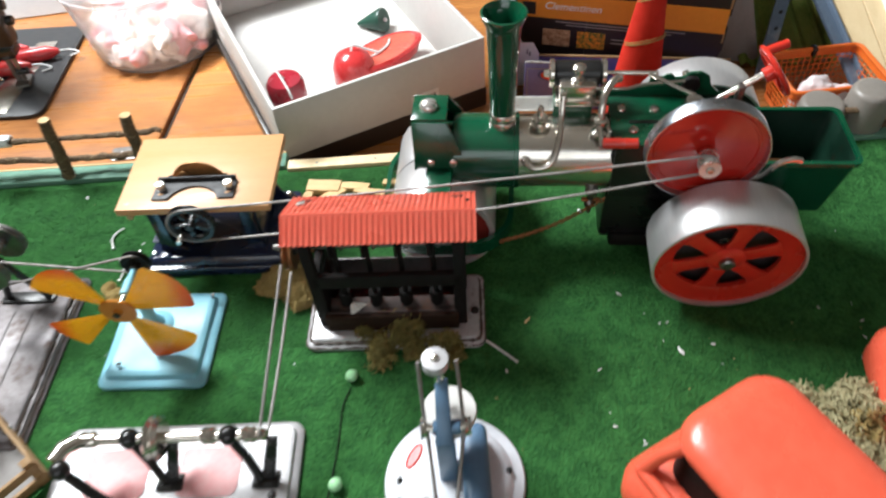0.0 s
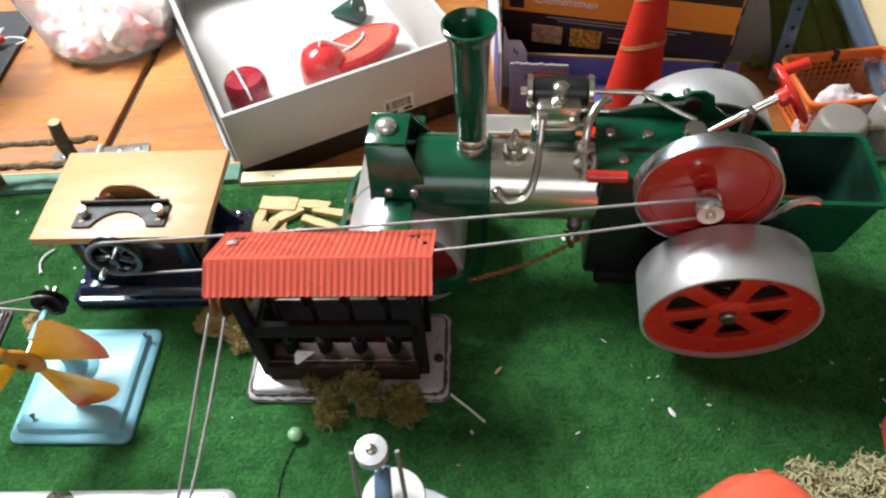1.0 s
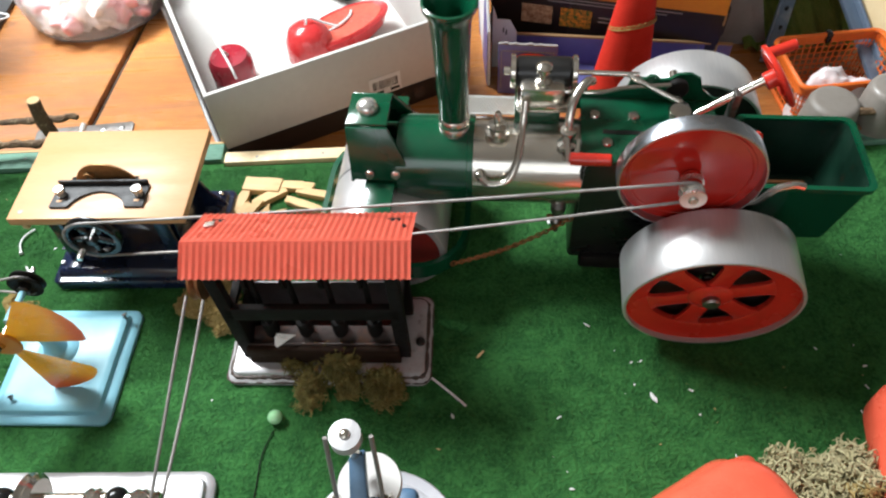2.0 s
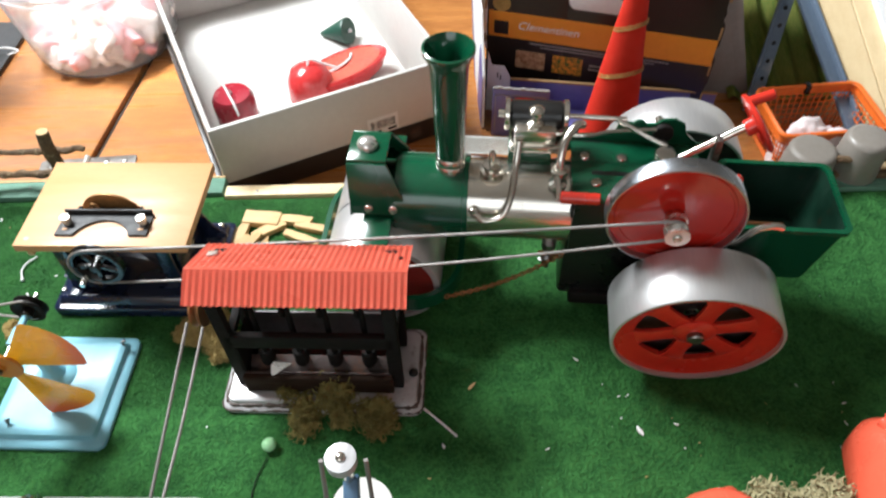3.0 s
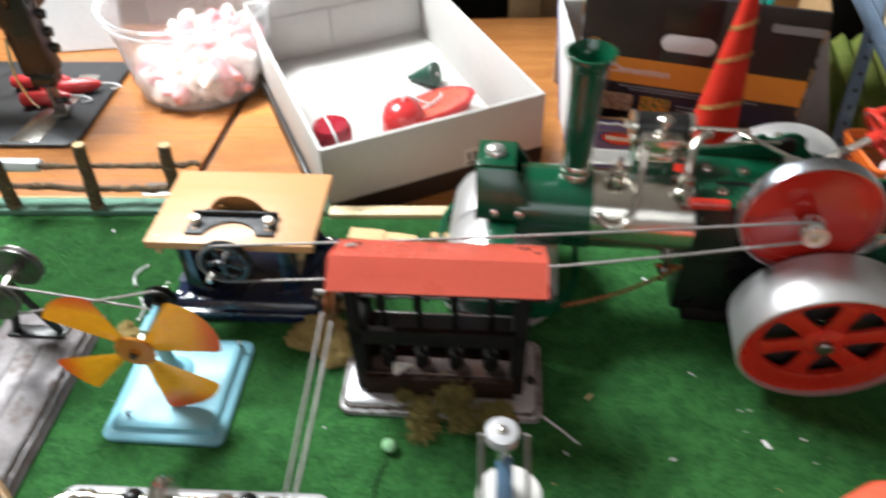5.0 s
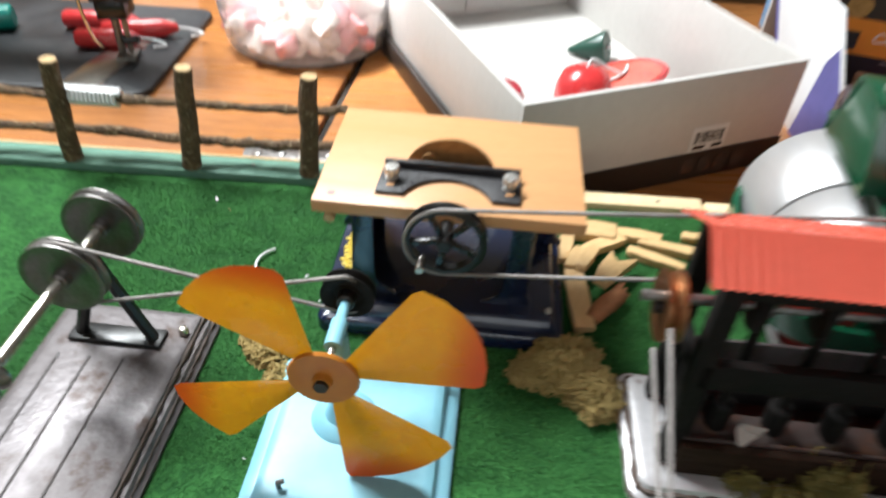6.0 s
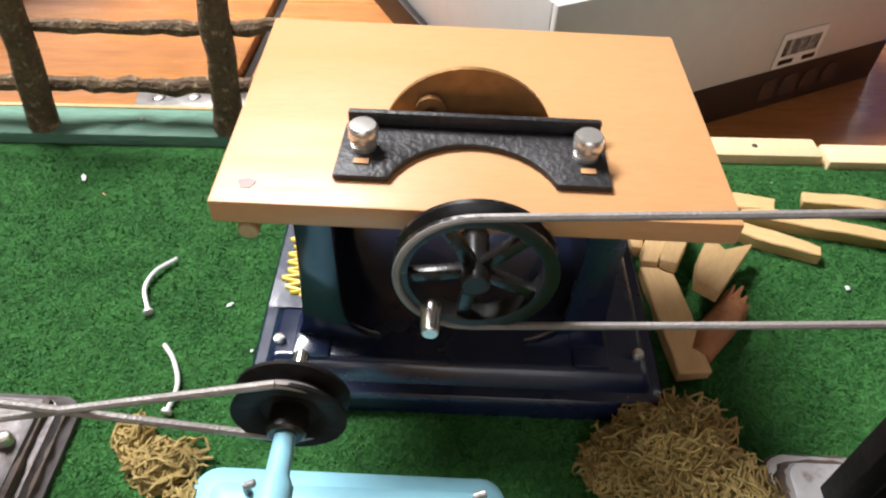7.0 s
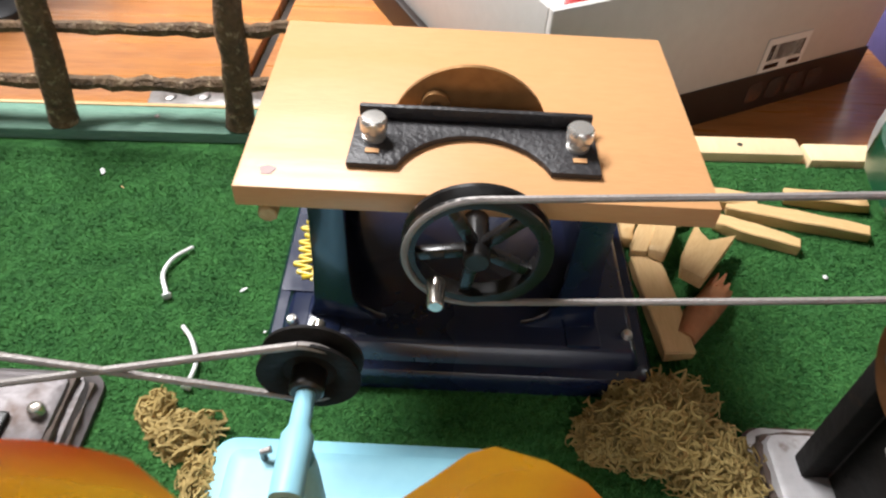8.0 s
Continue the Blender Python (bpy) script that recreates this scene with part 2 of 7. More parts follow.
ROSE = material("rose_wax_petals", (0.82, 0.33, 0.36), (0.8, 0.46, 0.47), 0.5, coarse=60, fine=300, bump=0.1, vary=0.06)
TEAL = material("teal_plastic", (0.01, 0.27, 0.22), rough=0.35)
ORANGE = material("orange_basket_plastic", (0.75, 0.15, 0.02), rough=0.4)
GOLD = material("gold_cord", (0.5, 0.33, 0.11), (0.32, 0.2, 0.06), 0.5, 0.5, coarse=200, fine=900, bump=0.5)
YELLOW = material("yellow_print", (0.75, 0.55, 0.04), rough=0.4)
BLUE_METAL = material("blue_grey_painted_steel", (0.14, 0.19, 0.26), (0.11, 0.15, 0.21), 0.4, coarse=15, fine=250, bump=0.05, dirt=(0.3, 0.32, 0.33))
WALL = material("off_white_wall", (0.5, 0.49, 0.47), (0.46, 0.45, 0.43), 0.85, coarse=3, fine=90, bump=0.15)
MARBLE = material("pale_green_glass_bead", (0.3, 0.62, 0.3), (0.4, 0.7, 0.4), 0.12, coat=0.6, bump=0)
STONE = material("sewing_bed_black", (0.02, 0.021, 0.023), (0.035, 0.036, 0.04), 0.45, coarse=20, fine=260, bump=0.1, dirt=(0.05, 0.05, 0.05))
GRASS_CLOTH = material("green_yellow_cloth", (0.42, 0.4, 0.1), (0.16, 0.28, 0.05), 0.9, coarse=12, fine=200, bump=0.3, stretch=(4, 1, 0.6))
RED_FELT = material("bright_red_felt", (0.62, 0.03, 0.014), (0.52, 0.022, 0.011), 0.85, coarse=60, fine=900, bump=0.5, spec=0.2)
BROWN_SLAT = material("tan_wooden_slat", (0.34, 0.2, 0.075), (0.22, 0.12, 0.045), 0.6, coarse=30, fine=220, bump=0.25, stretch=(1, 7, 7))
PALE_SACK = material("pale_pink_plastic_film", (0.74, 0.66, 0.66), (0.68, 0.56, 0.57), 0.35, coarse=30, fine=250, bump=0.15)
CLEAR = bpy.data.materials.new("clear_plastic_tub")
CLEAR.use_nodes = True
_b = CLEAR.node_tree.nodes["Principled BSDF"]
_b.inputs["Transmission Weight"].default_value, _b.inputs["Roughness"].default_value = 0.85, 0.22
_b.inputs["Base Color"].default_value, _b.inputs["IOR"].default_value = (0.93, 0.93, 0.94, 1), 1.12


# ---------- shape helpers (arguments in decimetres) ----------
def vec(p):
    return Vector(p) * S


def finish(bm, name, mat, smooth=40):
    bmesh.ops.recalc_face_normals(bm, faces=bm.faces)
    me = bpy.data.meshes.new(name)
    bm.to_mesh(me)
    bm.free()
    me.materials.append(mat)
    if smooth:
        me.polygons.foreach_set("use_smooth", [True] * len(me.polygons))
        me.set_sharp_from_angle(angle=radians(smooth))
    return me


def part(name, bm, mat, parent=None, label="", smooth=40, m=None):
    ob = new(name, finish(bm, name, mat, smooth))
    if parent:
        ob.parent = parent
    if m is not None:
        ob.matrix_local = m
    if label:
        ob["label"] = label
    return ob


def share(name, me, parent, m):
    ob = new(name, me)
    ob.parent = parent
    ob.matrix_local = m
    return ob


def thing(name, x, y, z, rz, label, category, group="", kind=""):
    ob = new(name)
    ob.empty_display_size = 0.01
    ob.matrix_world = pose(x * S, y * S, z * S, 0, 0, rz)
    return tagged(ob, label, category, group, kind)


def at(x, y, z, rx=0, ry=0, rz=0):
    return pose(x * S, y * S, z * S, rx, ry, rz)


def box(x0, x1, y0, y1, z0, z1, bev=0.0, seg=2, bm=None, m=None):
    bm = bm or bmesh.new()
    part_bm = bmesh.new()
    mat = Matrix.Translation(vec(((x0 + x1) / 2, (y0 + y1) / 2, (z0 + z1) / 2))) @ Matrix.Diagonal((abs(x1 - x0) * S, abs(y1 - y0) * S, abs(z1 - z0) * S, 1))
    bmesh.ops.create_cube(part_bm, size=1, matrix=mat)
    if bev:
        bmesh.ops.bevel(part_bm, geom=part_bm.edges[:], offset=bev * S, segments=seg, affect="EDGES", profile=0.5)
    return merge(bm, part_bm, m)


def merge(bm, other, m=None):
    if m is not None:
        bmesh.ops.transform(other, matrix=m, verts=other.verts)
    me = bpy.data.meshes.new("tmp")
    other.to_mesh(me)
    other.free()
    bm.from_mesh(me)
    bpy.data.meshes.remove(me)
    return bm


def lathe(profile, p0=(0, 0, 0), direction=(0, 0, 1), seg=32, bm=None, closed=False):
    """profile: (radius, height) pairs turned round an axis."""
    bm = bm or bmesh.new()
    turn = Vector(direction).to_track_quat("Z", "Y").to_matrix()
    base = vec(p0)
    rings = []
    for r, h in profile:
        if r < 1e-5:
            rings.append([bm.verts.new(base + turn @ Vector((0, 0, h * S)))])
        else:
            rings.append([bm.verts.new(base + turn @ Vector((r * S * math.cos(a), r * S * math.sin(a), h * S))) for a in (2 * math.pi * k / seg for k in range(seg))])
    pairs = list(zip(rings, rings[1:])) + ([(rings[-1], rings[0])] if closed else [])
    for a, b in pairs:
        for k in range(seg):
            j = (k + 1) % seg
            if len(a) == 1 and len(b) == 1:
                continue
            if len(a) == 1:
                bm.faces.new((a[0], b[j], b[k]))
            elif len(b) == 1:
                bm.faces.new((a[k], a[j], b[0]))
            else:
                bm.faces.new((a[k], a[j], b[j], b[k]))
    return bm


def rod(p0, p1, r, r1=None, seg=16, bm=None, bev=0.15):
    """A round bar with slightly broken edges."""
    r1 = r if r1 is None else r1
    d = Vector(p1) - Vector(p0)
    n = d.length
    b = min(r, r1, n) * bev
    return lathe([(0, 0), (r - b, 0), (r, b), (r1, n - b), (r1 - b, n), (0, n)], p0, d, seg, bm)


def ball(c, r, bm=None, seg=16, squash=1.0):
    prof = [(r * math.sin(math.pi * k / 8), -r * squash * math.cos(math.pi * k / 8)) for k in range(9)]
    prof[0], prof[-1] = (0, prof[0][1]), (0, prof[-1][1])
    return lathe(prof, c, (0, 0, 1), seg, bm)


def tube(points, r, seg=8, bm=None, closed=False, radii=None):
    """A round wire along a line of points."""
    bm = bm or bmesh.new()
    pts = [vec(p) for p in points]
    n = len(pts)
    rings, up = [], Vector((0.13, 0.27, 0.95))
    for i, p in enumerate(pts):
        a = pts[(i - 1) % n] if closed or i > 0 else p
        b = pts[(i + 1) % n] if closed or i < n - 1 else p
        d = (b - a).normalized()
        side = d.cross(up)
        side = side.normalized() if side.length > 1e-4 else d.cross(Vector((1, 0, 0))).normalized()
        up = side.cross(d).normalized()
        rr = (radii[i] if radii else r) * S
        rings.append([bm.verts.new(p + rr * (math.cos(t) * side + math.sin(t) * up)) for t in (2 * math.pi * k / seg for k in range(seg))])
    for a, b in list(zip(rings, rings[1:])) + ([(rings[-1], rings[0])] if closed else []):
        for k in range(seg):
            bm.faces.new((a[k], a[(k + 1) % seg], b[(k + 1) % seg], b[k]))
    if not closed:
        bm.faces.new(rings[0])
        bm.faces.new(rings[-1])
    return bm


def smooth_line(points, n=6):
    """Catmull-Rom through the points."""
    P = [Vector(p) for p in points]
    P = [P[0] * 2 - P[1]] + P + [P[-1] * 2 - P[-2]]
    out = []
    for a, b, c, d in zip(P, P[1:], P[2:], P[3:]):
        for k in range(n):
            t = k / n
            out.append(0.5 * ((2 * b) + (c - a) * t + (2 * a - 5 * b + 4 * c - d) * t * t + (3 * b - a - 3 * c + d) * t ** 3))
    return out + [P[-2]]


def outline(points, z0, z1, bm=None, bev=0.0, m=None):
    """A flat outline (x, y) raised from z0 to z1."""
    b = bmesh.new()
    lo = [b.verts.new(vec((x, y, z0))) for x, y in points]
    face = b.faces.new(lo)
    top = bmesh.ops.extrude_face_region(b, geom=[face])
    bmesh.ops.translate(b, vec=(0, 0, (z1 - z0) * S), verts=[v for v in top["geom"] if isinstance(v, bmesh.types.BMVert)])
    if bev:
        bmesh.ops.recalc_face_normals(b, faces=b.faces)
        bmesh.ops.bevel(b, geom=[e for e in b.edges if e.calc_face_angle(0) > 0.6], offset=bev * S, segments=2, affect="EDGES", profile=0.5)
    return merge(bm or bmesh.new(), b, m)


def round_rect(x0, x1, y0, y1, r, n=6):
    pts = []
    for cx, cy, a0 in ((x1 - r, y1 - r, 0), (x0 + r, y1 - r, 90), (x0 + r, y0 + r, 180), (x1 - r, y0 + r, 270)):
        pts += [(cx + r * math.cos(radians(a0 + 90 * k / n)), cy + r * math.sin(radians(a0 + 90 * k / n))) for k in range(n + 1)]
    return pts


def pressed_plate(x0, x1, y0, y1, r, steps, bm=None):
    """A pressed sheet-metal base: rings of (inset, height), closed on top."""
    bm = bm or bmesh.new()
    rings = []
    for inset, h in steps:
        rings.append([bm.verts.new(vec((x, y, h))) for x, y in round_rect(x0 + inset, x1 - inset, y0 + inset, y1 - inset, max(r - inset * 0.6, 0.015))])
    for a, b in zip(rings, rings[1:]):
        for k in range(len(a)):
            j = (k + 1) % len(a)
            bm.faces.new((a[k], a[j], b[j], b[k]))
    bm.faces.new(rings[-1])
    bm.faces.new(list(reversed(rings[0])))
    return bm


Y, X, Z = (0, 1, 0), (1, 0, 0), (0, 0, 1)


def arc(cx, cz, r, a0, a1, n):
    return [(cx + r * math.cos(radians(a0 + (a1 - a0) * k / n)), cz + r * math.sin(radians(a0 + (a1 - a0) * k / n))) for k in range(n + 1)]


# ---------- the setting ----------
def slab(name, x0, x1, y0, y1, z0, z1, mat, bev=0.0):
    return tagged(part(name, box(x0, x1, y0, y1, z0, z1, bev), mat), kind="structure")


TABLE = -0.265
slab("floor", -32, 32, -26, 30, -8.1, -7.6, CARD_BROWN)
slab("wall_north", -32, 32, 26, 27, -7.6, 17.6, WALL)
slab("wall_south", -32, 32, -22, -21, -7.6, 17.6, WALL)
slab("wall_west", -28, -27, -21, 26, -7.6, 17.6, WALL)
slab("wall_east", 27, 28, -21, 26, -7.6, 17.6, WALL)
slab("ceiling", -32, 32, -26, 30, 18.0, 18.5, WALL)

# the wooden table: two leaves with an open joint between them, on four legs
table = thing("wooden_table", 0, 0, TABLE, 0, "varnished brown wooden table with an open dark joint", "table")
part("leaf", outline([(-8.5, -0.5), (-3.07, -0.5), (-2.15, 9.75), (-8.5, 9.55)], -0.25, 0, bev=0.02), BOARD, table, "warm brown varnished leaf")
part("leaf", outline([(-3.0, -0.5), (6.5, -0.5), (6.5, 10.0), (-2.08, 9.75)], -0.25, 0, bev=0.02), BOARD, table, "warm brown varnished leaf")
# added black filler, stands for the shade down in the joint
part("joint_shade_strip", outline([(-3.06, -0.4), (-3.0, -0.4), (-2.085, 9.7), (-2.135, 9.7)], -0.2, -0.05), GAP, table, "black filler strip as the shade in the open joint")
part("rail", box(-8, 6, -0.2, 9.3, -0.9, -0.26, 0.03), GAP, table, "dark frame under the leaves")
for x, y in ((-8, 0), (6, 0), (-8, 9.2), (6, 9.2)):
    part("leg", rod((x, y, -0.9), (x, y, -7.38), 0.35, 0.25), BOARD, table)

# the layout's base board with its turf
tagged(part("ground", outline([(-5.2, -0.3), (5.2, -0.3), (5.2, 5.63), (1.61, 5.63), (1.61, 5.68), (0.027, 5.68), (0.027, 5.705), (-1.01, 5.705), (-1.01, 5.74), (-5.2, 5.74)], -0.012, 0.0), TURF, smooth=0), "dark green needle-felt turf mat with stray crumbs", "turf", kind="structure")
slab("base_board", -5.2, 5.2, -0.3, 5.62, TABLE, -0.012, PALE_WOOD)


def turf_fibres(n, x0, x1, y0, y1, seed):
    rng = np.random.default_rng(seed)
    x, y = rng.uniform(x0, x1, n), rng.uniform(y0, y1, n)
    a, w, h, lean = rng.uniform(0, 2 * np.pi, n), rng.uniform(0.0015, 0.0035, n), rng.uniform(0.004, 0.013, n), rng.uniform(0.006, 0.028, n)
    b = rng.uniform(0, 2 * np.pi, n)
    v = np.empty((n, 3, 3))
    v[:, 0] = np.stack([x - w * np.cos(a), y - w * np.sin(a), 0 * x - 0.001], 1)
    v[:, 1] = np.stack([x + w * np.cos(a), y + w * np.sin(a), 0 * x - 0.001], 1)
    v[:, 2] = np.stack([x + lean * np.cos(b), y + lean * np.sin(b), h], 1)
    me = bpy.data.meshes.new("turf_fibre")
    me.from_pydata((v.reshape(-1, 3) * S).tolist(), [], np.arange(3 * n).reshape(-1, 3).tolist())
    me.materials.append(FIBRE)
    return tagged(new("turf_fibre", me), "short green fibres standing up from the turf", "turf", kind="stuff")


turf_fibres(190000, -3.4, 0.6, 3.9, 5.68, 3)
turf_fibres(90000, -3.2, 3.8, 2.3, 5.62, 5)

# edging battens along the back of the board
def batten(x0, x1, mat, label, y0=5.745, y1=5.93, top=0.042):
    t = thing("edging_batten", (x0 + x1) / 2, (y0 + y1) / 2, TABLE, 0, label, "batten", "battens along the board")
    part("strip", box(x0 - (x0 + x1) / 2, x1 - (x0 + x1) / 2, (y0 - y1) / 2, (y1 - y0) / 2, 0, top - TABLE, 0.012), mat, t)
    if mat is GREEN_BATTEN:
        part("raw_edge", box(x0 - (x0 + x1) / 2 + 0.003, x1 - (x0 + x1) / 2 - 0.003, (y1 - y0) / 2 - 0.018, (y1 - y0) / 2 + 0.003, top - TABLE - 0.03, top - TABLE + 0.005, 0.004), PALE_WOOD, t, "pale unpainted back edge")
    n = max(2, int((x1 - x0) / 0.9))
    for k in range(n):
        x = (x1 - x0) * ((k + 0.5) / n - 0.5)
        part("pin_head", lathe([(0, 0), (0.012, 0), (0.01, 0.003), (0, 0.004)], (x, 0.01 * (k % 3 - 1), top - TABLE), Z, 10), OLD_STEEL, t)


batten(-5.2, -1.02, GREEN_BATTEN, "green stained wooden edging batten behind the turf")
batten(-1.0, 0.02, PINE, "raw pale wooden edging strip behind the turf", y0=5.71, y1=5.825, top=0.04)
batten(0.035, 1.6, PINE, "raw pale wooden edging strip behind the turf", y0=5.685, y1=5.80, top=0.035)
batten(1.62, 5.2, GREEN_BATTEN, "green stained wooden edging batten behind the turf", 5.635, 5.84)


# ---------- twig fence ----------
def post(x, y, h, lean_x=0.0, lean_y=0.0, r=0.053, z=0.042):
    t = thing("fence_post", x, y, z, 0, "rough twig fence post with bark on a green batten", "post", "fence posts")
    rng = random.Random(int(x * 100))
    pts = [(lean_x * k / 6 + rng.uniform(-0.006, 0.006), lean_y * k / 6 + rng.uniform(-0.006, 0.006), h * k / 6) for k in range(7)]
    part("bark", tube(pts, r, 10, radii=[r * (1.05 - 0.02 * k) * rng.uniform(0.94, 1.05) for k in range(7)]), BARK, t)
    e = Vector(pts[-1])
    part("cut_end", lathe([(0, 0), (r * 0.83, 0), (r * 0.8, 0.006), (0, 0.009)], e, (lean_x / 6, lean_y / 6, h / 6), 12), CUT_WOOD, t, "pale cut end")


def rail(points, r, seed, label, group="fence rails"):
    rng = random.Random(seed)
    c = Vector(points[0])
    t = thing("fence_rail", c.x, c.y, c.z, 0, label, "rail", group)
    line = smooth_line([Vector(p) - c for p in points], 8)
    line = [p + Vector((0, rng.uniform(-1, 1), rng.uniform(-1, 1))) * 0.008 for p in line]
    part("twig", tube(line, r, 8, radii=[r * rng.uniform(0.8, 1.2) for _ in line]), BARK, t)


for x, lx in ((-4.33, 0.03), (-3.63, 0.03), (-2.93, 0.05), (-2.25, 0.04)):
    post(x, 5.80, 0.62 + 0.02 * math.sin(x * 9), lx, 0.02)
rail([(-4.9, 5.86, 0.40), (-4.2, 5.87, 0.42), (-3.6, 5.86, 0.41), (-2.9, 5.87, 0.41), (-2.3, 5.86, 0.42), (-2.0, 5.87, 0.43)], 0.026, 4, "thin dark twig lashed along the fence posts")
rail([(-4.9, 5.87, 0.17), (-4.2, 5.87, 0.19), (-3.6, 5.88, 0.19), (-2.9, 5.87, 0.18), (-2.5, 5.88, 0.17), (-2.0, 5.87, 0.2)], 0.03, 5, "thicker knotty twig tied low along the posts")
bind = thing("rail_binding", -3.45, 5.87, 0.415, 0, "white cord wound round a fence rail", "cord")
part("winding", tube([(-0.16 + 0.32 * k / 80, 0.044 * math.cos(k * 1.05), 0.044 * math.sin(k * 1.05)) for k in range(81)], 0.015, 6), PAPER, bind)
for x, lx in ((4.73, 0.05),):
    post(x, 5.69, 0.5, lx, 0.02)
rail([(3.58, 5.745, 0.24), (4.18, 5.745, 0.25), (4.88, 5.745, 0.26)], 0.03, 7, "thin brown twig rail beside the tender")
rail([(3.58, 5.745, 0.07), (4.18, 5.745, 0.08), (4.88, 5.745, 0.09)], 0.03, 8, "thin brown twig rail low beside the tender")


# ---------- bits and pieces shared by the toys ----------
def grooved_wheel(r, width, bore, spokes=0, rim=0.03):
    """A belt pulley's turned body, axis along y, centred on the origin."""
    w = width / 2
    prof = [(bore, -w * 0.5), (r - rim * 1.6, -w * 0.45), (r - rim, -w), (r, -w), (r, -w * 0.72), (r - rim * 0.75, -w * 0.1), (r - rim * 0.75, w * 0.1), (r, w * 0.72), (r, w), (r - rim, w), (r - rim * 1.6, w * 0.45), (bore, w * 0.5)]
    return lathe(prof, (0, 0, 0), Y, 40, closed=True)


def screw(name, parent, p, r=0.025, h=0.02, mat=None, direction=Z):
    bm = lathe([(0, 0), (r, 0), (r, h * 0.4), (r * 0.8, h * 0.85), (r * 0.3, h), (0, h)], p, direction, 14)
    return part(name, bm, mat or CHROME, parent)


def clump(name, x, y, z, sx, sy, sz, n, mat, label, seed, r=0.005, rz=0, heart_size=0.8, step=0.02, loose=1.32):
    """A lumpy mound of forked, curled lichen strands round a heart darkened as shade."""
    rng = random.Random(seed)
    t = thing(name, x, y, z, rz, label, "moss", "moss clumps")

    def lump(d):
        return 0.86 + 0.34 * noise.noise(d * 2.4 + Vector((seed, 0, 0))) + 0.16 * noise.noise(d * 6.5 + Vector((0, seed, 0)))

    bm = bmesh.new()

    def strand(p, d, count, r0):
        pts, reach = [p.copy()], rng.uniform(0.98, loose)
        for _k in range(count):
            d = (d + 0.95 * Vector((rng.uniform(-1, 1), rng.uniform(-1, 1), rng.uniform(-0.9, 0.9)))).normalized()
            p = p + d * step * rng.uniform(0.7, 1.2)
            out = Vector((p.x / sx, p.y / sy, max(p.z, 0.0) / sz))
            limit = lump(out.normalized()) * reach if out.length > 1e-6 else 1.0
            if out.length > limit:
                p = p * (limit / out.length)
                d = (d - 0.7 * Vector((p.x, p.y, p.z)).normalized()).normalized()
            p.z = max(p.z, 0.005)
            pts.append(p.copy())
        tube(pts, r0, 4, bm, radii=[r0 * (1.1 - 0.55 * k / count) for k in range(count + 1)])
        return pts, d

    for _ in range(n):
        a, up = rng.uniform(0, 6.283), rng.random() ** 0.8
        flat = math.sqrt(max(0.0, 1 - up * up))
        d = Vector((flat * math.cos(a), flat * math.sin(a), up))
        k = lump(d) * rng.uniform(0.78, 1.0)
        p = Vector((d.x * sx * k, d.y * sy * k, d.z * sz * k + 0.004))
        side = Vector((rng.uniform(-1, 1), rng.uniform(-1, 1), rng.uniform(-1, 1)))
        side -= side.dot(d) * d
        pts, e = strand(p, (0.15 * d + side).normalized(), rng.randint(4, 7), r * rng.uniform(0.7, 1.25))
        if rng.random() < 0.6:
            strand(pts[len(pts) // 2], (e + Vector((rng.uniform(-1, 1), rng.uniform(-1, 1), rng.uniform(-0.5, 1)))).normalized(), 3, r * 0.7)
    part("tangle", bm, mat, t, smooth=60)
    # the heart's dark colour is the painted shade seen in the gaps
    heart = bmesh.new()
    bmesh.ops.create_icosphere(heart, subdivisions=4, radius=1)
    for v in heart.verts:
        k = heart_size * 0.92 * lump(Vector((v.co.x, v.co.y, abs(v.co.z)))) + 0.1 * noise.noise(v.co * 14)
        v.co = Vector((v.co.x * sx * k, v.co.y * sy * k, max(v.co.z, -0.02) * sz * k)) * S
    part("heart", heart, PALE_SHADE if mat is PALE_MOSS else MOSS_SHADE, t, "dense core coloured dark as the shade between strands", smooth=0)


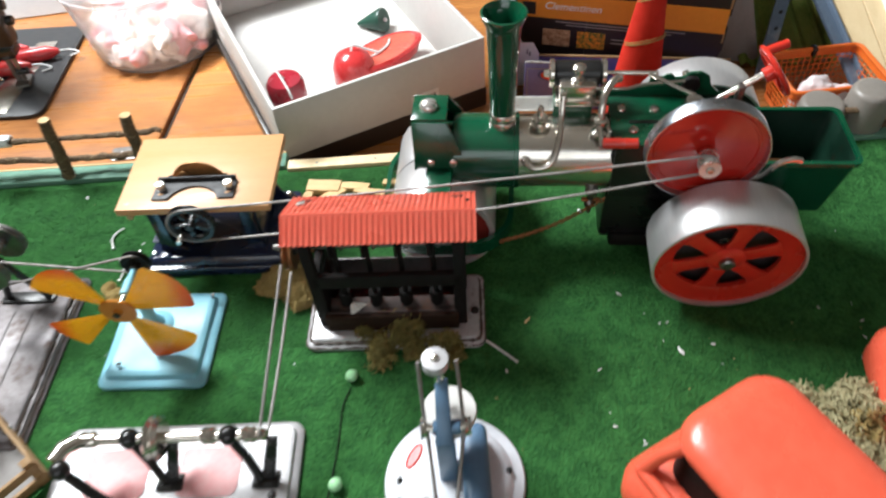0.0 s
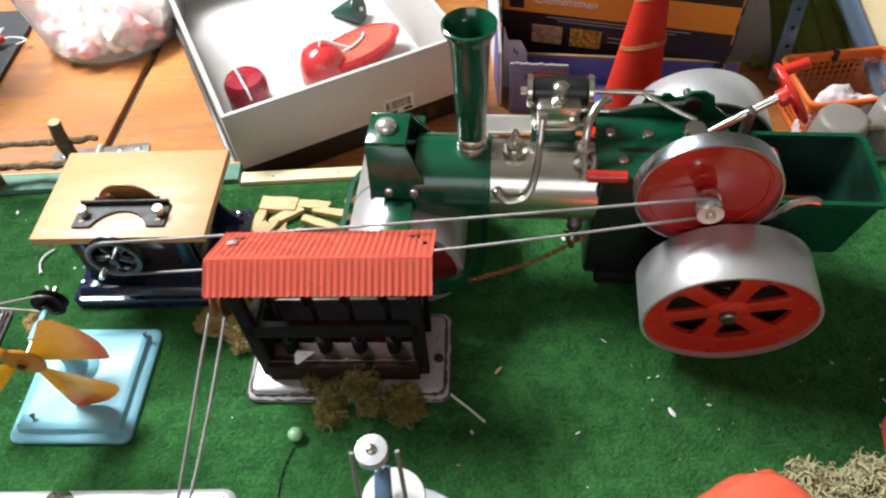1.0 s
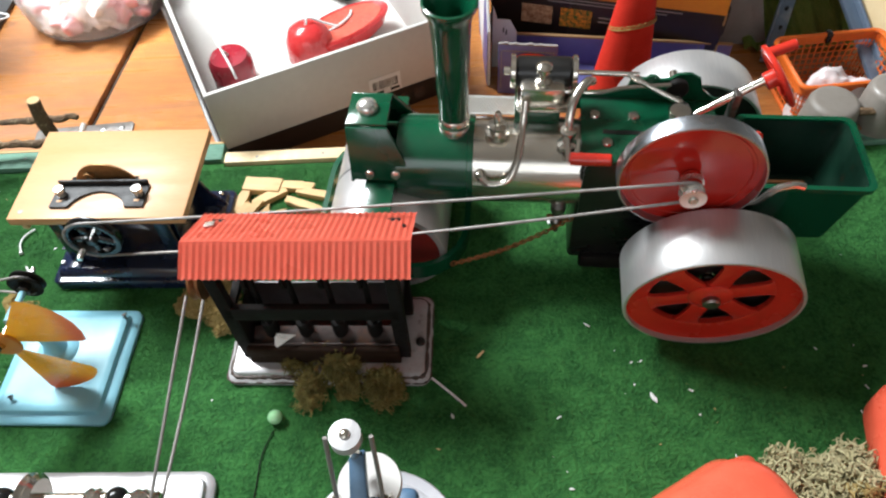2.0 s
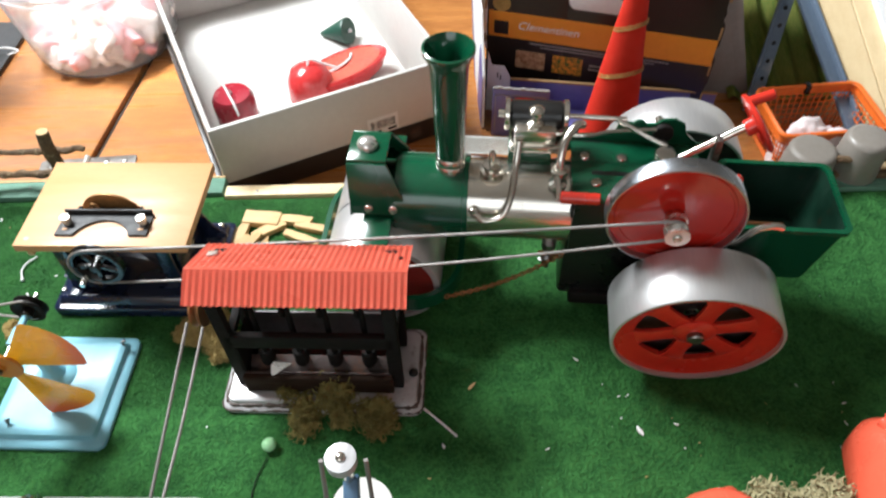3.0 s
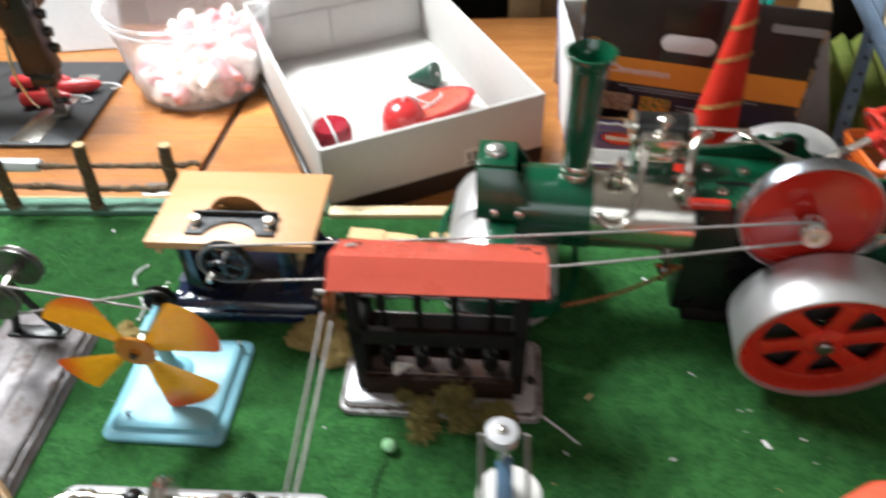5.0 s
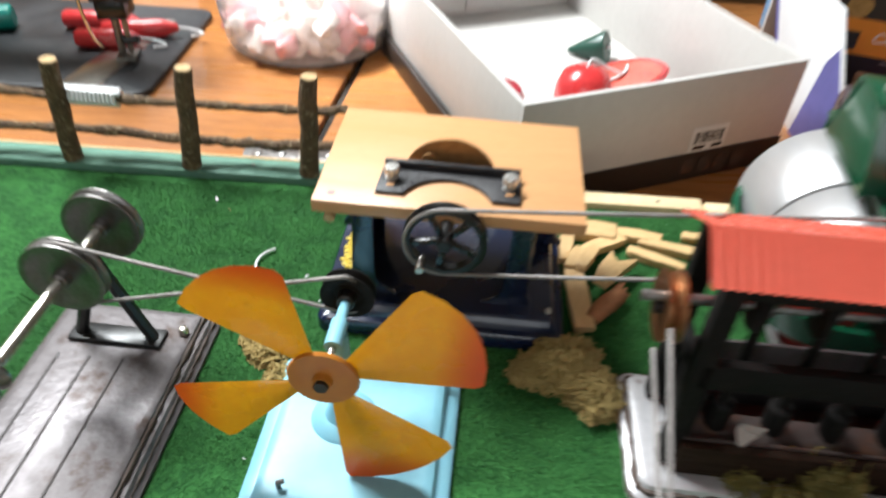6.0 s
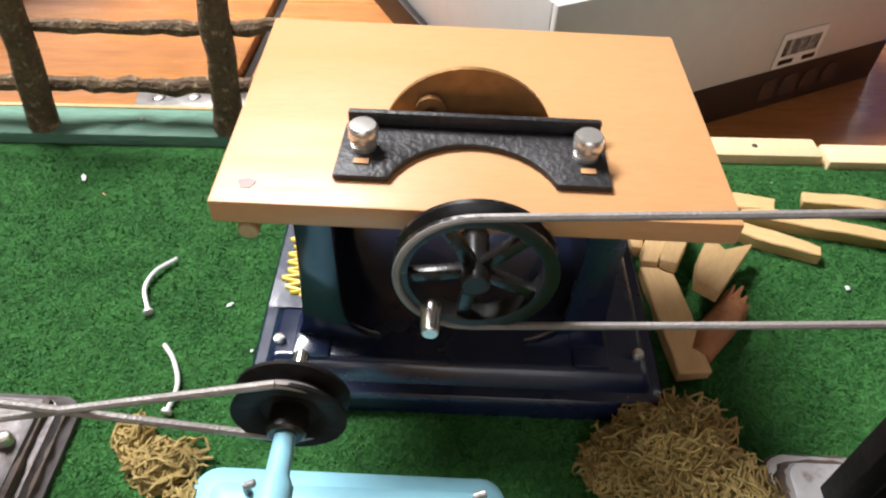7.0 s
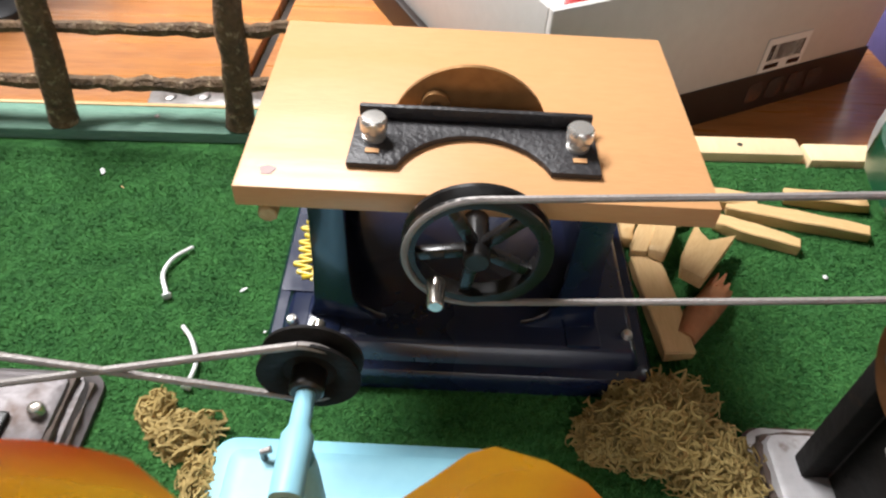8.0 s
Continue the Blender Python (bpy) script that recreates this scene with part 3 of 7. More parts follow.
# ---------- circular saw ----------
def circular_saw():
    t = thing("toy_circular_saw", -1.408, 5.024, 0, -2.3, "toy circular saw with beech table on navy pressed base", "toy saw")
    part("base", pressed_plate(-0.56, 0.56, -0.42, 0.40, 0.05, [(0, 0), (0, 0.06), (0.012, 0.075), (0.04, 0.08), (0.06, 0.13), (0.075, 0.14)]), NAVY, t, "navy lacquered pressed sheet base")
    # side cheeks that carry the table, flared at the foot
    for x in (-0.40, 0.36):
        b = outline([(-0.30, 0.13), (-0.24, 0.2), (-0.21, 0.62), (0.27, 0.62), (0.3, 0.2), (0.36, 0.13)], -0.02, 0.02, bev=0.008, m=pose(0, 0, 0, 90, 0, 90))
        part("cheek", b, NAVY, t, m=at(x, 0, 0))
    part("foot_flange", box(-0.44, -0.34, -0.35, -0.2, 0.125, 0.15, 0.01), NAVY, t)
    part("foot_flange", box(0.30, 0.40, -0.35, -0.2, 0.125, 0.15, 0.01), NAVY, t)
    for x in (-0.36, 0.32):
        s = 1 if x < 0 else -1
        shape = [(-0.075, 0.135), (0.16, 0.135), (0.115, 0.15), (0.075, 0.18), (0.055, 0.23), (0.05, 0.3), (0.045, 0.56), (0.055, 0.6), (0.085, 0.635), (0.085, 0.644), (-0.04, 0.644), (-0.045, 0.4), (-0.055, 0.2)]
        part("leg", outline([(x + s * u, v) for u, v in shape], -0.012, 0.012, bev=0.004, m=pose(0, 0, 0, 90, 0, 0)), NAVY, t, "navy front leg with a curved foot", m=at(0, -0.27, 0))
    for sx in (-1, 1):
        part("flared_foot", outline([(0.34 * sx, 0.6), (0.39 * sx, 0.6), (0.42 * sx, 0.4), (0.47 * sx, 0.26), (0.55 * sx, 0.16), (0.55 * sx, 0.135), (0.34 * sx, 0.135)], -0.012, 0.012, bev=0.005, m=pose(0, 0, 0, 90, 0, 0)), NAVY, t, m=at(0, 0.2, 0))
    part("table_top", box(-0.545, 0.555, -0.375, 0.38, 0.645, 0.705, 0.007, 2), PLY, t, "beech-coloured smooth table board")
    part("stain", outline([(0.018 * math.cos(k * 0.5236) + 0.004 * math.sin(k * 2.1), 0.016 * math.sin(k * 0.5236)) for k in range(12)], 0.705, 0.7062), STAIN, t, "greyish violet ink stain", m=at(-0.475, -0.315, 0))
    # blade guard: slot, blade segment and its clamp screw
    part("blade", outline(arc(0, 0.62, 0.203, 16, 164, 20), -0.006, 0.006, m=pose(0, 0, 0, 90, 0, 0)), BLADE, t, "dull bronze saw blade segment", m=at(-0.012, -0.055, 0.02))
    part("slot", box(-0.235, 0.195, -0.075, -0.035, 0.7055, 0.7075), BLACK_MATT, t, "dark slot in the table")
    part("blade_washer", lathe([(0.014, 0), (0.036, 0), (0.036, 0.018), (0.014, 0.018)], (-0.10, -0.066, 0.742), (0, -1, 0), 18, closed=True), BLADE, t, "bronze collar on the blade")
    arch = [(-0.30, -0.27), (-0.21, -0.27)] + arc(-0.005, -0.335, 0.19, 160, 20, 14) + [(0.20, -0.27), (0.29, -0.27), (0.29, -0.085), (-0.29, -0.085)]
    part("fence_plate", outline([(u, v - 0.025) for u, v in arch], 0.7055, 0.722, bev=0.004), BLACK_SATIN, t, "black fence bracket with an arched cut-out")
    part("fence_lip", box(-0.285, 0.285, -0.12, -0.103, 0.722, 0.758, 0.006), BLACK_SATIN, t)
    for x in (-0.243, 0.243):
        s = part("knurled_screw", lathe([(0, 0), (0.028, 0), (0.028, 0.008), (0.015, 0.012), (0.015, 0.022), (0.032, 0.026), (0.033, 0.03), (0.033, 0.052), (0.028, 0.058), (0, 0.06)], (0, 0, 0), Z, 20), SATIN, t, "bright knurled thumb screw", m=at(x, -0.195, 0.722))
        part("slot_mark", box(-0.016, 0.016, -0.062, -0.046, 0.0, 0.002), PLY, s, m=at(0, 0, 0.0015))
    # driving wheel with spokes, boss and crank pin
    w = part("drive_wheel", lathe([(0.136, -0.022), (0.162, -0.026), (0.167, -0.024), (0.167, -0.016), (0.149, 0), (0.167, 0.016), (0.167, 0.026), (0.136, 0.022)], (0, 0, 0), Y, 48, closed=True), BLACK, t, "black grooved drive wheel", m=at(0.005, -0.47, 0.64))
    part("boss", rod((0, -0.045, 0), (0, 0.1, 0), 0.03, seg=20), BLACK, w)
    for k in range(5):
        b = bmesh.new()
        box(-0.014, 0.014, -0.012, 0.012, 0.02, 0.139, 0.004, bm=b)
        part("spoke", b, BLACK, w, m=pose(0, 0, 0, 0, 72 * k + 44, 0))
    part("crank_pin", rod((-0.085, -0.035, -0.075), (-0.085, -0.11, -0.075), 0.022, 0.018, seg=14), CHROME, w, "polished steel crank pin")
    part("axle", rod((0, 0.1, 0), (0, 0.55, 0), 0.018, seg=12), OLD_STEEL, w)
    # maker's plate with unreadable yellow script
    part("badge", box(-0.53, -0.43, -0.19, 0.14, 0.1405, 0.144), NAVY, t)
    wave = [(-0.478 + 0.024 * math.sin(k * 1.25) + 0.008 * math.sin(k * 0.5), -0.14 + 0.0062 * k, 0.1465) for k in range(43)]
    part("script_stroke", tube(smooth_line(wave, 3), 0.0065, 6), YELLOW, t, "yellow stroke like joined handwriting")
    part("script_bar", box(-0.452, -0.445, -0.15, 0.12, 0.1445, 0.147), YELLOW, t)
    for x, y in ((-0.48, -0.3), (0.48, -0.3), (0.48, 0.3), (-0.48, 0.3)):
        screw("base_screw", t, (x, y, 0.14), 0.016, 0.018, SATIN)
    part("underside_block", rod((-0.48, -0.25, 0.61), (-0.48, -0.355, 0.6), 0.024, seg=9), CUT_WOOD, t, "short wooden dowel under the table edge")


circular_saw()


# ---------- offcuts of wood beside the saw ----------
def offcut(x, y, z, rz, l, w, h, seed, tilt=0, mat=None, label="pale split wood offcut lying on the turf"):
    rng = random.Random(seed)
    t = thing("wood_offcut", x, y, z, rz, label, "wood stick", "wood offcuts")
    b = bmesh.new()
    n = 6
    rings = []
    for k in range(n + 1):
        f = 1 - (0.28 if w < 0.1 else 0.06) * abs(2 * k / n - 1) ** 2 * rng.uniform(0.5, 1)
        cx = l * (k / n - 0.5)
        rings.append([b.verts.new(vec((cx + rng.uniform(-0.01, 0.01), sy * w / 2 * f + rng.uniform(-0.004, 0.004), (h / 2 + sz * h / 2 * f)))) for sy, sz in ((-1, -1), (1, -1), (1, 1), (-1, 1))])
    for p, q in zip(rings, rings[1:]):
        for k in range(4):
            b.faces.new((p[k], p[(k + 1) % 4], q[(k + 1) % 4], q[k]))
    b.faces.new(rings[0])
    b.faces.new(rings[-1])
    bmesh.ops.bevel(b, geom=b.edges[:], offset=0.0004, segments=1, affect="EDGES")
    part("stick", b, mat or PALE_WOOD, t, m=pose(0, 0, 0, 0, tilt, 0))


OFFCUTS = [(-0.768, 4.905, 0.02, 93, 0.38, 0.078, 0.045, 0), (-0.335, 5.26, 0.0, -24, 0.29, 0.05, 0.05, 0), (-0.16, 5.335, 0.0, -15, 0.48, 0.05, 0.05, 0), (-0.765, 5.19, 0.03, 64, 0.18, 0.05, 0.05, 4),
           (-0.70, 5.19, 0.05, 64, 0.22, 0.05, 0.04, 6), (-0.60, 5.35, 0.0, 30, 0.26, 0.06, 0.05, 0), (-0.45, 5.45, 0.0, -8, 0.34, 0.06, 0.05, 0),
           (-0.80, 5.32, 0.0, 75, 0.22, 0.06, 0.05, 0), (-0.66, 5.46, 0.0, -8, 0.26, 0.1, 0.06, 0), (0.0, 5.45, 0.0, -8, 0.3, 0.05, 0.05, 0)]
for k, (x, y, z, rz, l, w, h, tilt) in enumerate(OFFCUTS):
    offcut(x, y, z, rz, l * 1.05, w * 1.3, h, k, tilt)
split = thing("wood_offcut", -0.60, 5.09, 0.06, 57, "pale wood offcut split into two points", "wood stick", "wood offcuts")
part("stick", outline([(-0.15, -0.045), (0.02, -0.062), (0.17, -0.075), (0.075, -0.005), (0.10, 0.03), (0.145, 0.062), (-0.02, 0.055), (-0.14, 0.03)], 0.0, 0.045, bev=0.004), PALE_WOOD, split, m=pose(0, 0, 0, 0, 8, 0))
log = thing("bark_log_piece", -0.635, 4.88, 0.04, 50, "short reddish split log with a splintered end", "log")
part("bark", tube([(-0.14, 0, 0), (-0.07, 0.005, 0.005), (0, 0, 0.01), (0.06, -0.004, 0.005), (0.11, 0, 0)], 0.05, 9, radii=[0.036, 0.047, 0.05, 0.048, 0.044]), LOG_WOOD, log)
rng = random.Random(12)
for k in range(9):
    a = 0.7 * k
    c = Vector((0.09, 0.03 * math.cos(a), 0.008 + 0.03 * math.sin(a)))
    part("splinter", rod(c, c + Vector((rng.uniform(0.035, 0.085), 0.008 * math.cos(a), 0.008 * math.sin(a))), 0.014, 0.004, seg=5), LOG_WOOD, log)


# ---------- belt drive between steam roller and saw ----------
def belt_run(name, a, b, r, label, sag=0.0, group="drive belts", wraps=()):
    """One run of a belt; wraps are the bends round its pulleys: centre, radius, first and last angle in the xz plane."""
    a, b = Vector(a), Vector(b)
    t = thing(name, *a, 0, label, "belt", group)
    pts = [(b - a) * (k / 24) + Vector((0, 0, -sag * math.sin(math.pi * k / 24))) for k in range(25)]
    part("spring_wire", tube(pts, r, 8), BELT, t)
    for centre, rad, a0, a1 in wraps:
        c = Vector(centre) - a
        bend = [c + Vector((rad * math.cos(radians(a0 + (a1 - a0) * k / 20)), 0, rad * math.sin(radians(a0 + (a1 - a0) * k / 20)))) for k in range(21)]
        part("wire_bend", tube(bend, r, 8), BELT, t)


belt_run("drive_belt", (-1.42, 4.535, 0.8), (1.95, 4.245, 1.265), 0.0085, "grey coiled spring belt from roller to saw", 0.018, wraps=(((-1.42, 4.535, 0.64), 0.16, 90, 270), ((1.95, 4.245, 1.1925), 0.0725, 90, -90)))
belt_run("drive_belt", (-1.42, 4.535, 0.48), (1.95, 4.245, 1.12), 0.0085, "grey coiled spring belt from roller to saw", 0.065)


# ---------- windmill fan ----------
def fan():
    t = thing("toy_fan", -1.665, 4.03, 0, -2.6, "toy fan with amber blades on a light blue base", "toy fan")
    part("base", pressed_plate(-0.42, 0.335, -0.40, 0.39, 0.06, [(0, 0), (0, 0.028), (0.014, 0.042), (0.05, 0.048), (0.062, 0.082), (0.08, 0.092), (0.1, 0.095)]), SKY_BLUE, t, "light blue stepped pressed base plate")
    part("column", lathe([(0.13, 0.095), (0.12, 0.11), (0.075, 0.13), (0.045, 0.2), (0.035, 0.5), (0.03, 0.56), (0, 0.56)], (-0.1, 0.06, 0), Z, 24), SKY_BLUE, t, "light blue turned column")
    part("bearing_sleeve", lathe([(0.016, 0), (0.03, 0.004), (0.03, 0.12), (0.02, 0.14), (0.017, 0.27)], (-0.1, -0.04, 0.6), Y, 18), SKY_BLUE, t, "light blue bearing sleeve")
    part("shaft", rod((-0.1, -0.17, 0.6), (-0.1, 0.34, 0.6), 0.014, seg=12), CHROME, t)
    w = part("pulley", grooved_wheel(0.1, 0.05, 0.03), BLACK_MATT, t, "worn black grooved pulley", m=at(-0.1, 0.23, 0.6))
    part("boss", rod((0, -0.06, 0), (0, 0.05, 0), 0.034, seg=16), BLACK, w)
    hub = part("rotor", lathe([(0, -0.03), (0.03, -0.03), (0.034, -0.012), (0.115, -0.01), (0.12, 0.0), (0.115, 0.008), (0, 0.008)], (0, 0, 0), Y, 28), FAN_RUST, t, "russet hub disc", m=at(-0.1, -0.165, 0.6))
    part("hub_nut", lathe([(0, 0), (0.025, 0), (0.025, 0.015), (0, 0.018)], (0, -0.03, 0), (0, -1, 0), 6), BLACK, hub)
    for mid, cone, wide in ((120, 0.125, 0.86), (29, -0.02, 1.03), (208.5, 0.03, 0.72), (-57, 0.05, 1.03)):
        b = bmesh.new()
        rows = []
        for i in range(9):
            f = i / 8
            rad = 0.09 + f * 0.45
            half = wide * math.atan((0.032 + 0.5 * (rad - 0.09)) / rad) * (1 if f < 0.95 else 0.93)
            row = []
            for j in range(7):
                g = j / 6 * 2 - 1
                rr = rad * (1 - 0.05 * g * g * f) if f > 0.9 else rad
                twist = -g * half * rad * -0.03 * min(1, f * 3)
                row.append(b.verts.new(vec((rr * math.cos(g * half), twist + 0.012 * (1 - g * g) - cone * (rad - 0.09), rr * math.sin(g * half)))))
            rows.append(row)
        for p, q in zip(rows, rows[1:]):
            for j in range(6):
                b.faces.new((p[j], p[j + 1], q[j + 1], q[j]))
        bmesh.ops.solidify(b, geom=b.faces[:], thickness=0.0011)
        part("blade", b, FAN_YELLOW, hub, "amber lacquered twisted tin blade", m=pose(0, 0, 0, 0, -mid, 0))
    for x, y in ((-0.27, -0.27), (0.26, 0.3), (-0.27, 0.3)):
        part("rivet_pin", tube([(x, y, 0.09), (x, y, 0.125), (x + 0.02, y + 0.006, 0.13)], 0.01, 8), OLD_STEEL, t)


fan()


# ---------- line shaft on a long grey plate ----------
def line_shaft():
    t = thing("toy_line_shaft", -2.80, 3.955, 0, -2.4, "toy line shaft with grey pulleys on a ribbed tin plate", "toy shaft")
    part("base", pressed_plate(-0.36, 0.36, -0.75, 0.70, 0.06, [(0, 0), (0, 0.02), (0.02, 0.03), (0.035, 0.06), (0.055, 0.065), (0.065, 0.09), (0.09, 0.1)]), GREY_TIN, t, "oily grey pressed tin plate")
    for x in (-0.2, -0.07, 0.07):
        part("pressed_rib", rod((x, -0.62, 0.0995), (x, 0.34, 0.0995), 0.006, seg=8), OIL_DARK, t, "dark pressed crease")
    rng = random.Random(44)
    for inset, h, rad in ((0.026, 0.034, 0.012), (0.06, 0.072, 0.015)):
        for sx in (-1, 1):
            path = [(sx * (0.36 - inset), -0.70 + 0.03 * k, h) for k in range(46)]
            part("edge_rust", tube(path, rad, 6, radii=[rad * rng.uniform(0.4, 1.15) for _ in path]), EDGE_RUST, t, "dark oily rust along the pressed edge")
    part("shaft", rod((0, -0.7, 0.60), (0, 0.66, 0.60), 0.022, seg=14), CHROME, t, "bright steel shaft")
    for y in (0.30, 0.60):
        w = part("pulley", grooved_wheel(0.155, 0.05, 0.03), OLD_STEEL, t, "dull grey grooved pulley", m=at(0, y, 0.60))
        part("boss", rod((0, -0.05, 0), (0, 0.05, 0), 0.035, seg=16), OLD_STEEL, w)
    for y in (-0.2, -0.4):
        part("pulley", grooved_wheel(0.07, 0.07, 0.02), OLD_STEEL, t, m=at(0, y, 0.60))
    for y in (0.46, -0.62):
        b = tube([(-0.16, y, 0.1), (-0.07, y, 0.36), (0, y, 0.57)], 0.026, 8)
        tube([(0.16, y, 0.1), (0.07, y, 0.36), (0, y, 0.57)], 0.026, 8, b)
        box(-0.2, 0.2, y - 0.05, y + 0.05, 0.098, 0.12, 0.008, bm=b)
        part("bearing_stand", b, BLACK, t, "black A-shaped bearing stand")
    screw("base_screw", t, (0.26, 0.52, 0.1), 0.022, 0.03)
    screw("base_screw", t, (0.26, -0.6, 0.1), 0.022, 0.03)


line_shaft()
belt_run("drive_belt", (-2.78, 4.25, 0.755), (-1.767, 4.245, 0.52), 0.0078, "grey spring belt crossed between shaft and fan", 0.0)
belt_run("drive_belt", (-2.78, 4.25, 0.455), (-1.767, 4.245, 0.695), 0.0078, "grey spring belt crossed between shaft and fan", 0.0, wraps=(((-1.767, 4.245, 0.6075), 0.0875, 90, -90), ((-2.78, 4.25, 0.605), 0.15, 90, 270)))


# ---------- stamp mill with red roof ----------
def stamp_mill():
    t = thing("toy_stamp_mill", -0.035, 4.14, 0, -2.6, "toy stamp mill, red corrugated roof on black posts", "toy mill")
    part("base", pressed_plate(-0.63, 0.63, -0.31, 0.31, 0.07, [(0, 0), (0, 0.03), (0.012, 0.04), (0.03, 0.045), (0.045, 0.075), (0.06, 0.08)]), TIN_PLATE, t, "worn white tin base with rusty edges")
    rng = random.Random(31)
    for inset, h, rad in ((0.004, 0.028, 0.009), (0.032, 0.048, 0.017)):
        ring = round_rect(-0.63 + inset, 0.63 - inset, -0.31 + inset, 0.31 - inset, 0.055)
        path = [(x, y, h) for (ax, ay), (bx, by) in zip(ring, ring[1:] + ring[:1]) for k in range(max(1, int(math.hypot(bx - ax, by - ay) / 0.03))) for x, y in [(ax + (bx - ax) * k / max(1, int(math.hypot(bx - ax, by - ay) / 0.03)), ay + (by - ay) * k / max(1, int(math.hypot(bx - ax, by - ay) / 0.03)))]]
        part("edge_rust", tube(path, rad, 6, radii=[rad * rng.uniform(0.35, 1.15) for _ in path], closed=True), EDGE_RUST, t, "dark rust creeping along the pressed edge")
    # corrugated roof: two slopes, ribs run from ridge to eave
    n = 34
    for side, name in ((-1, "front_slope"), (1, "back_slope")):
        b = bmesh.new()
        cols = []
        for k in range(n * 6 + 1):
            x = -0.6 + 1.185 * k / (n * 6)
            wave = 0.005 * math.cos(2 * math.pi * k / 6)
            col = []
            run, drop = (0.165, 0.105) if side < 0 else (0.335, 0.19)
            for f in (0.0, 0.06, 0.12, 0.5, 1.0):
                amp = wave * min(1, max(0, (f - 0.05) / 0.08))
                col.append(b.verts.new(vec((x, side * run * f - 0.07, 1.135 - drop * f + amp))))
            cols.append(col)
        for p, q in zip(cols, cols[1:]):
            for j in range(4):
                b.faces.new((p[j], q[j], q[j + 1], p[j + 1]))
        bmesh.ops.solidify(b, geom=b.faces[:], thickness=0.0006)
        part(name, b, ROOF_RED, t, "red lacquered corrugated sheet", m=at(0, 0.015, 0), smooth=60)
    part("roof_tab", box(-0.028, 0.028, -0.03, 0.03, 0, 0.01, 0.004), SATIN, t, "bright bent roof tab", m=at(-0.515, 0.13, 1.035, -30, 0, 12))
    part("roof_pin", lathe([(0, 0), (0.012, 0), (0.01, 0.008), (0, 0.01)], (0, 0, 0), Z, 10), BLACK, t, m=at(0.535, 0.1, 1.052, -30, 0, 0))
    for x in (-0.49, 0.47):
        for y in (-0.13, 0.17):
            part("post", box(x - 0.036, x + 0.036, y - 0.03, y + 0.03, 0.08, 1.0, 0.006), BLACK_MATT, t)
        part("cross_tie", box(x - 0.024, x + 0.024, -0.13, 0.17, 0.52, 0.57, 0.006), BLACK_MATT, t)
    for z0, z1, y0 in ((0.52, 0.64, -0.16), (0.9, 0.96, -0.12)):
        part("beam", box(-0.5, 0.48, y0, y0 + 0.045, z0, z1, 0.008), BLACK_MATT, t)
    for x in (-0.455, 0.425):
        part("side_sheet", box(x, x + 0.012, -0.158, 0.14, 0.08, 0.5, 0.003), BLACK_MATT, t)
    part("back_sheet", box(-0.47, 0.45, 0.14, 0.155, 0.08, 0.46, 0.003), DARK_GREY, t, "sooty grey back sheet")
    # black plate over the pale tin base, under the stamps
    part("bed_plate", box(-0.44, 0.42, -0.155, 0.138, 0.0805, 0.1, 0.004), BLACK_MATT, t, "black bed under the stamps")
    part("chute", box(-0.44, 0.42, -0.07, 0.07, -0.006, 0.006, 0.003), RUSTY, t, "rust-stained sloping chute", m=at(0, -0.1, 0.225, 25, 0, 0))
    part("trough", box(-0.47, 0.45, -0.2, -0.16, 0.08, 0.24, 0.008), TROUGH_WOOD, t, "dark brown wooden trough front")
    part("trough_lip", box(-0.46, 0.44, -0.163, -0.15, 0.235, 0.252, 0.003), RUSTY, t, "rusty tin lip")
    part("trough_floor", box(-0.44, 0.42, -0.155, 0.135, 0.08, 0.12, 0.004), RUSTY, t, "rusty tin trough floor")
    for k in range(4):
        x = -0.33 + 0.21 * k
        b = bmesh.new()
        rod((x, -0.06, 0.2), (x, -0.06, 0.92), 0.018, seg=10, bm=b)
        rod((x, -0.06, 0.2), (x, -0.06, 0.36), 0.045, seg=14, bm=b)
        part("stamp", b, BLACK_MATT, t, "sooty stamp rod with heavy foot")
        part("lifting_cam", outline([(0, -0.05), (0.05, 0), (0.11, 0.09), (0.06, 0.06), (-0.03, 0.05)], -0.012, 0.012, m=pose(0, 0, 0, 90, 0, 90)), OLD_STEEL, t, m=at(x + 0.04, -0.02, 0.80))
        part("cam_disc", rod((x - 0.03, -0.02, 0.80), (x - 0.01, -0.02, 0.80), 0.09, seg=22), BLACK_MATT, t)
    part("cam_shaft", rod((-0.72, -0.02, 0.80), (0.5, -0.02, 0.80), 0.02, seg=12), OLD_STEEL, t)
    w = part("pulley", lathe([(0.02, -0.02), (0.115, -0.03), (0.125, -0.03), (0.125, -0.018), (0.108, 0), (0.125, 0.018), (0.125, 0.03), (0.115, 0.03), (0.02, 0.02)], (0, 0, 0), X, 36, closed=True), COPPER, t, "bronze-brown grooved pulley", m=at(-0.62, -0.02, 0.76))
    part("boss", rod((-0.05, 0, 0), (0.04, 0, 0), 0.03, seg=14), BLACK, w)
    part("loose_foil", outline([(-0.045, -0.035), (-0.03, -0.045), (0.075, 0.035), (-0.035, 0.04), (-0.05, 0.015)], 0, 0.006), SATIN, t, "crumpled bright foil scrap", m=at(-0.24, -0.155, 0.29, 35, 12, 5))
    screw("base_screw", t, (0.56, -0.05, 0.08), 0.03, 0.02, BLACK)


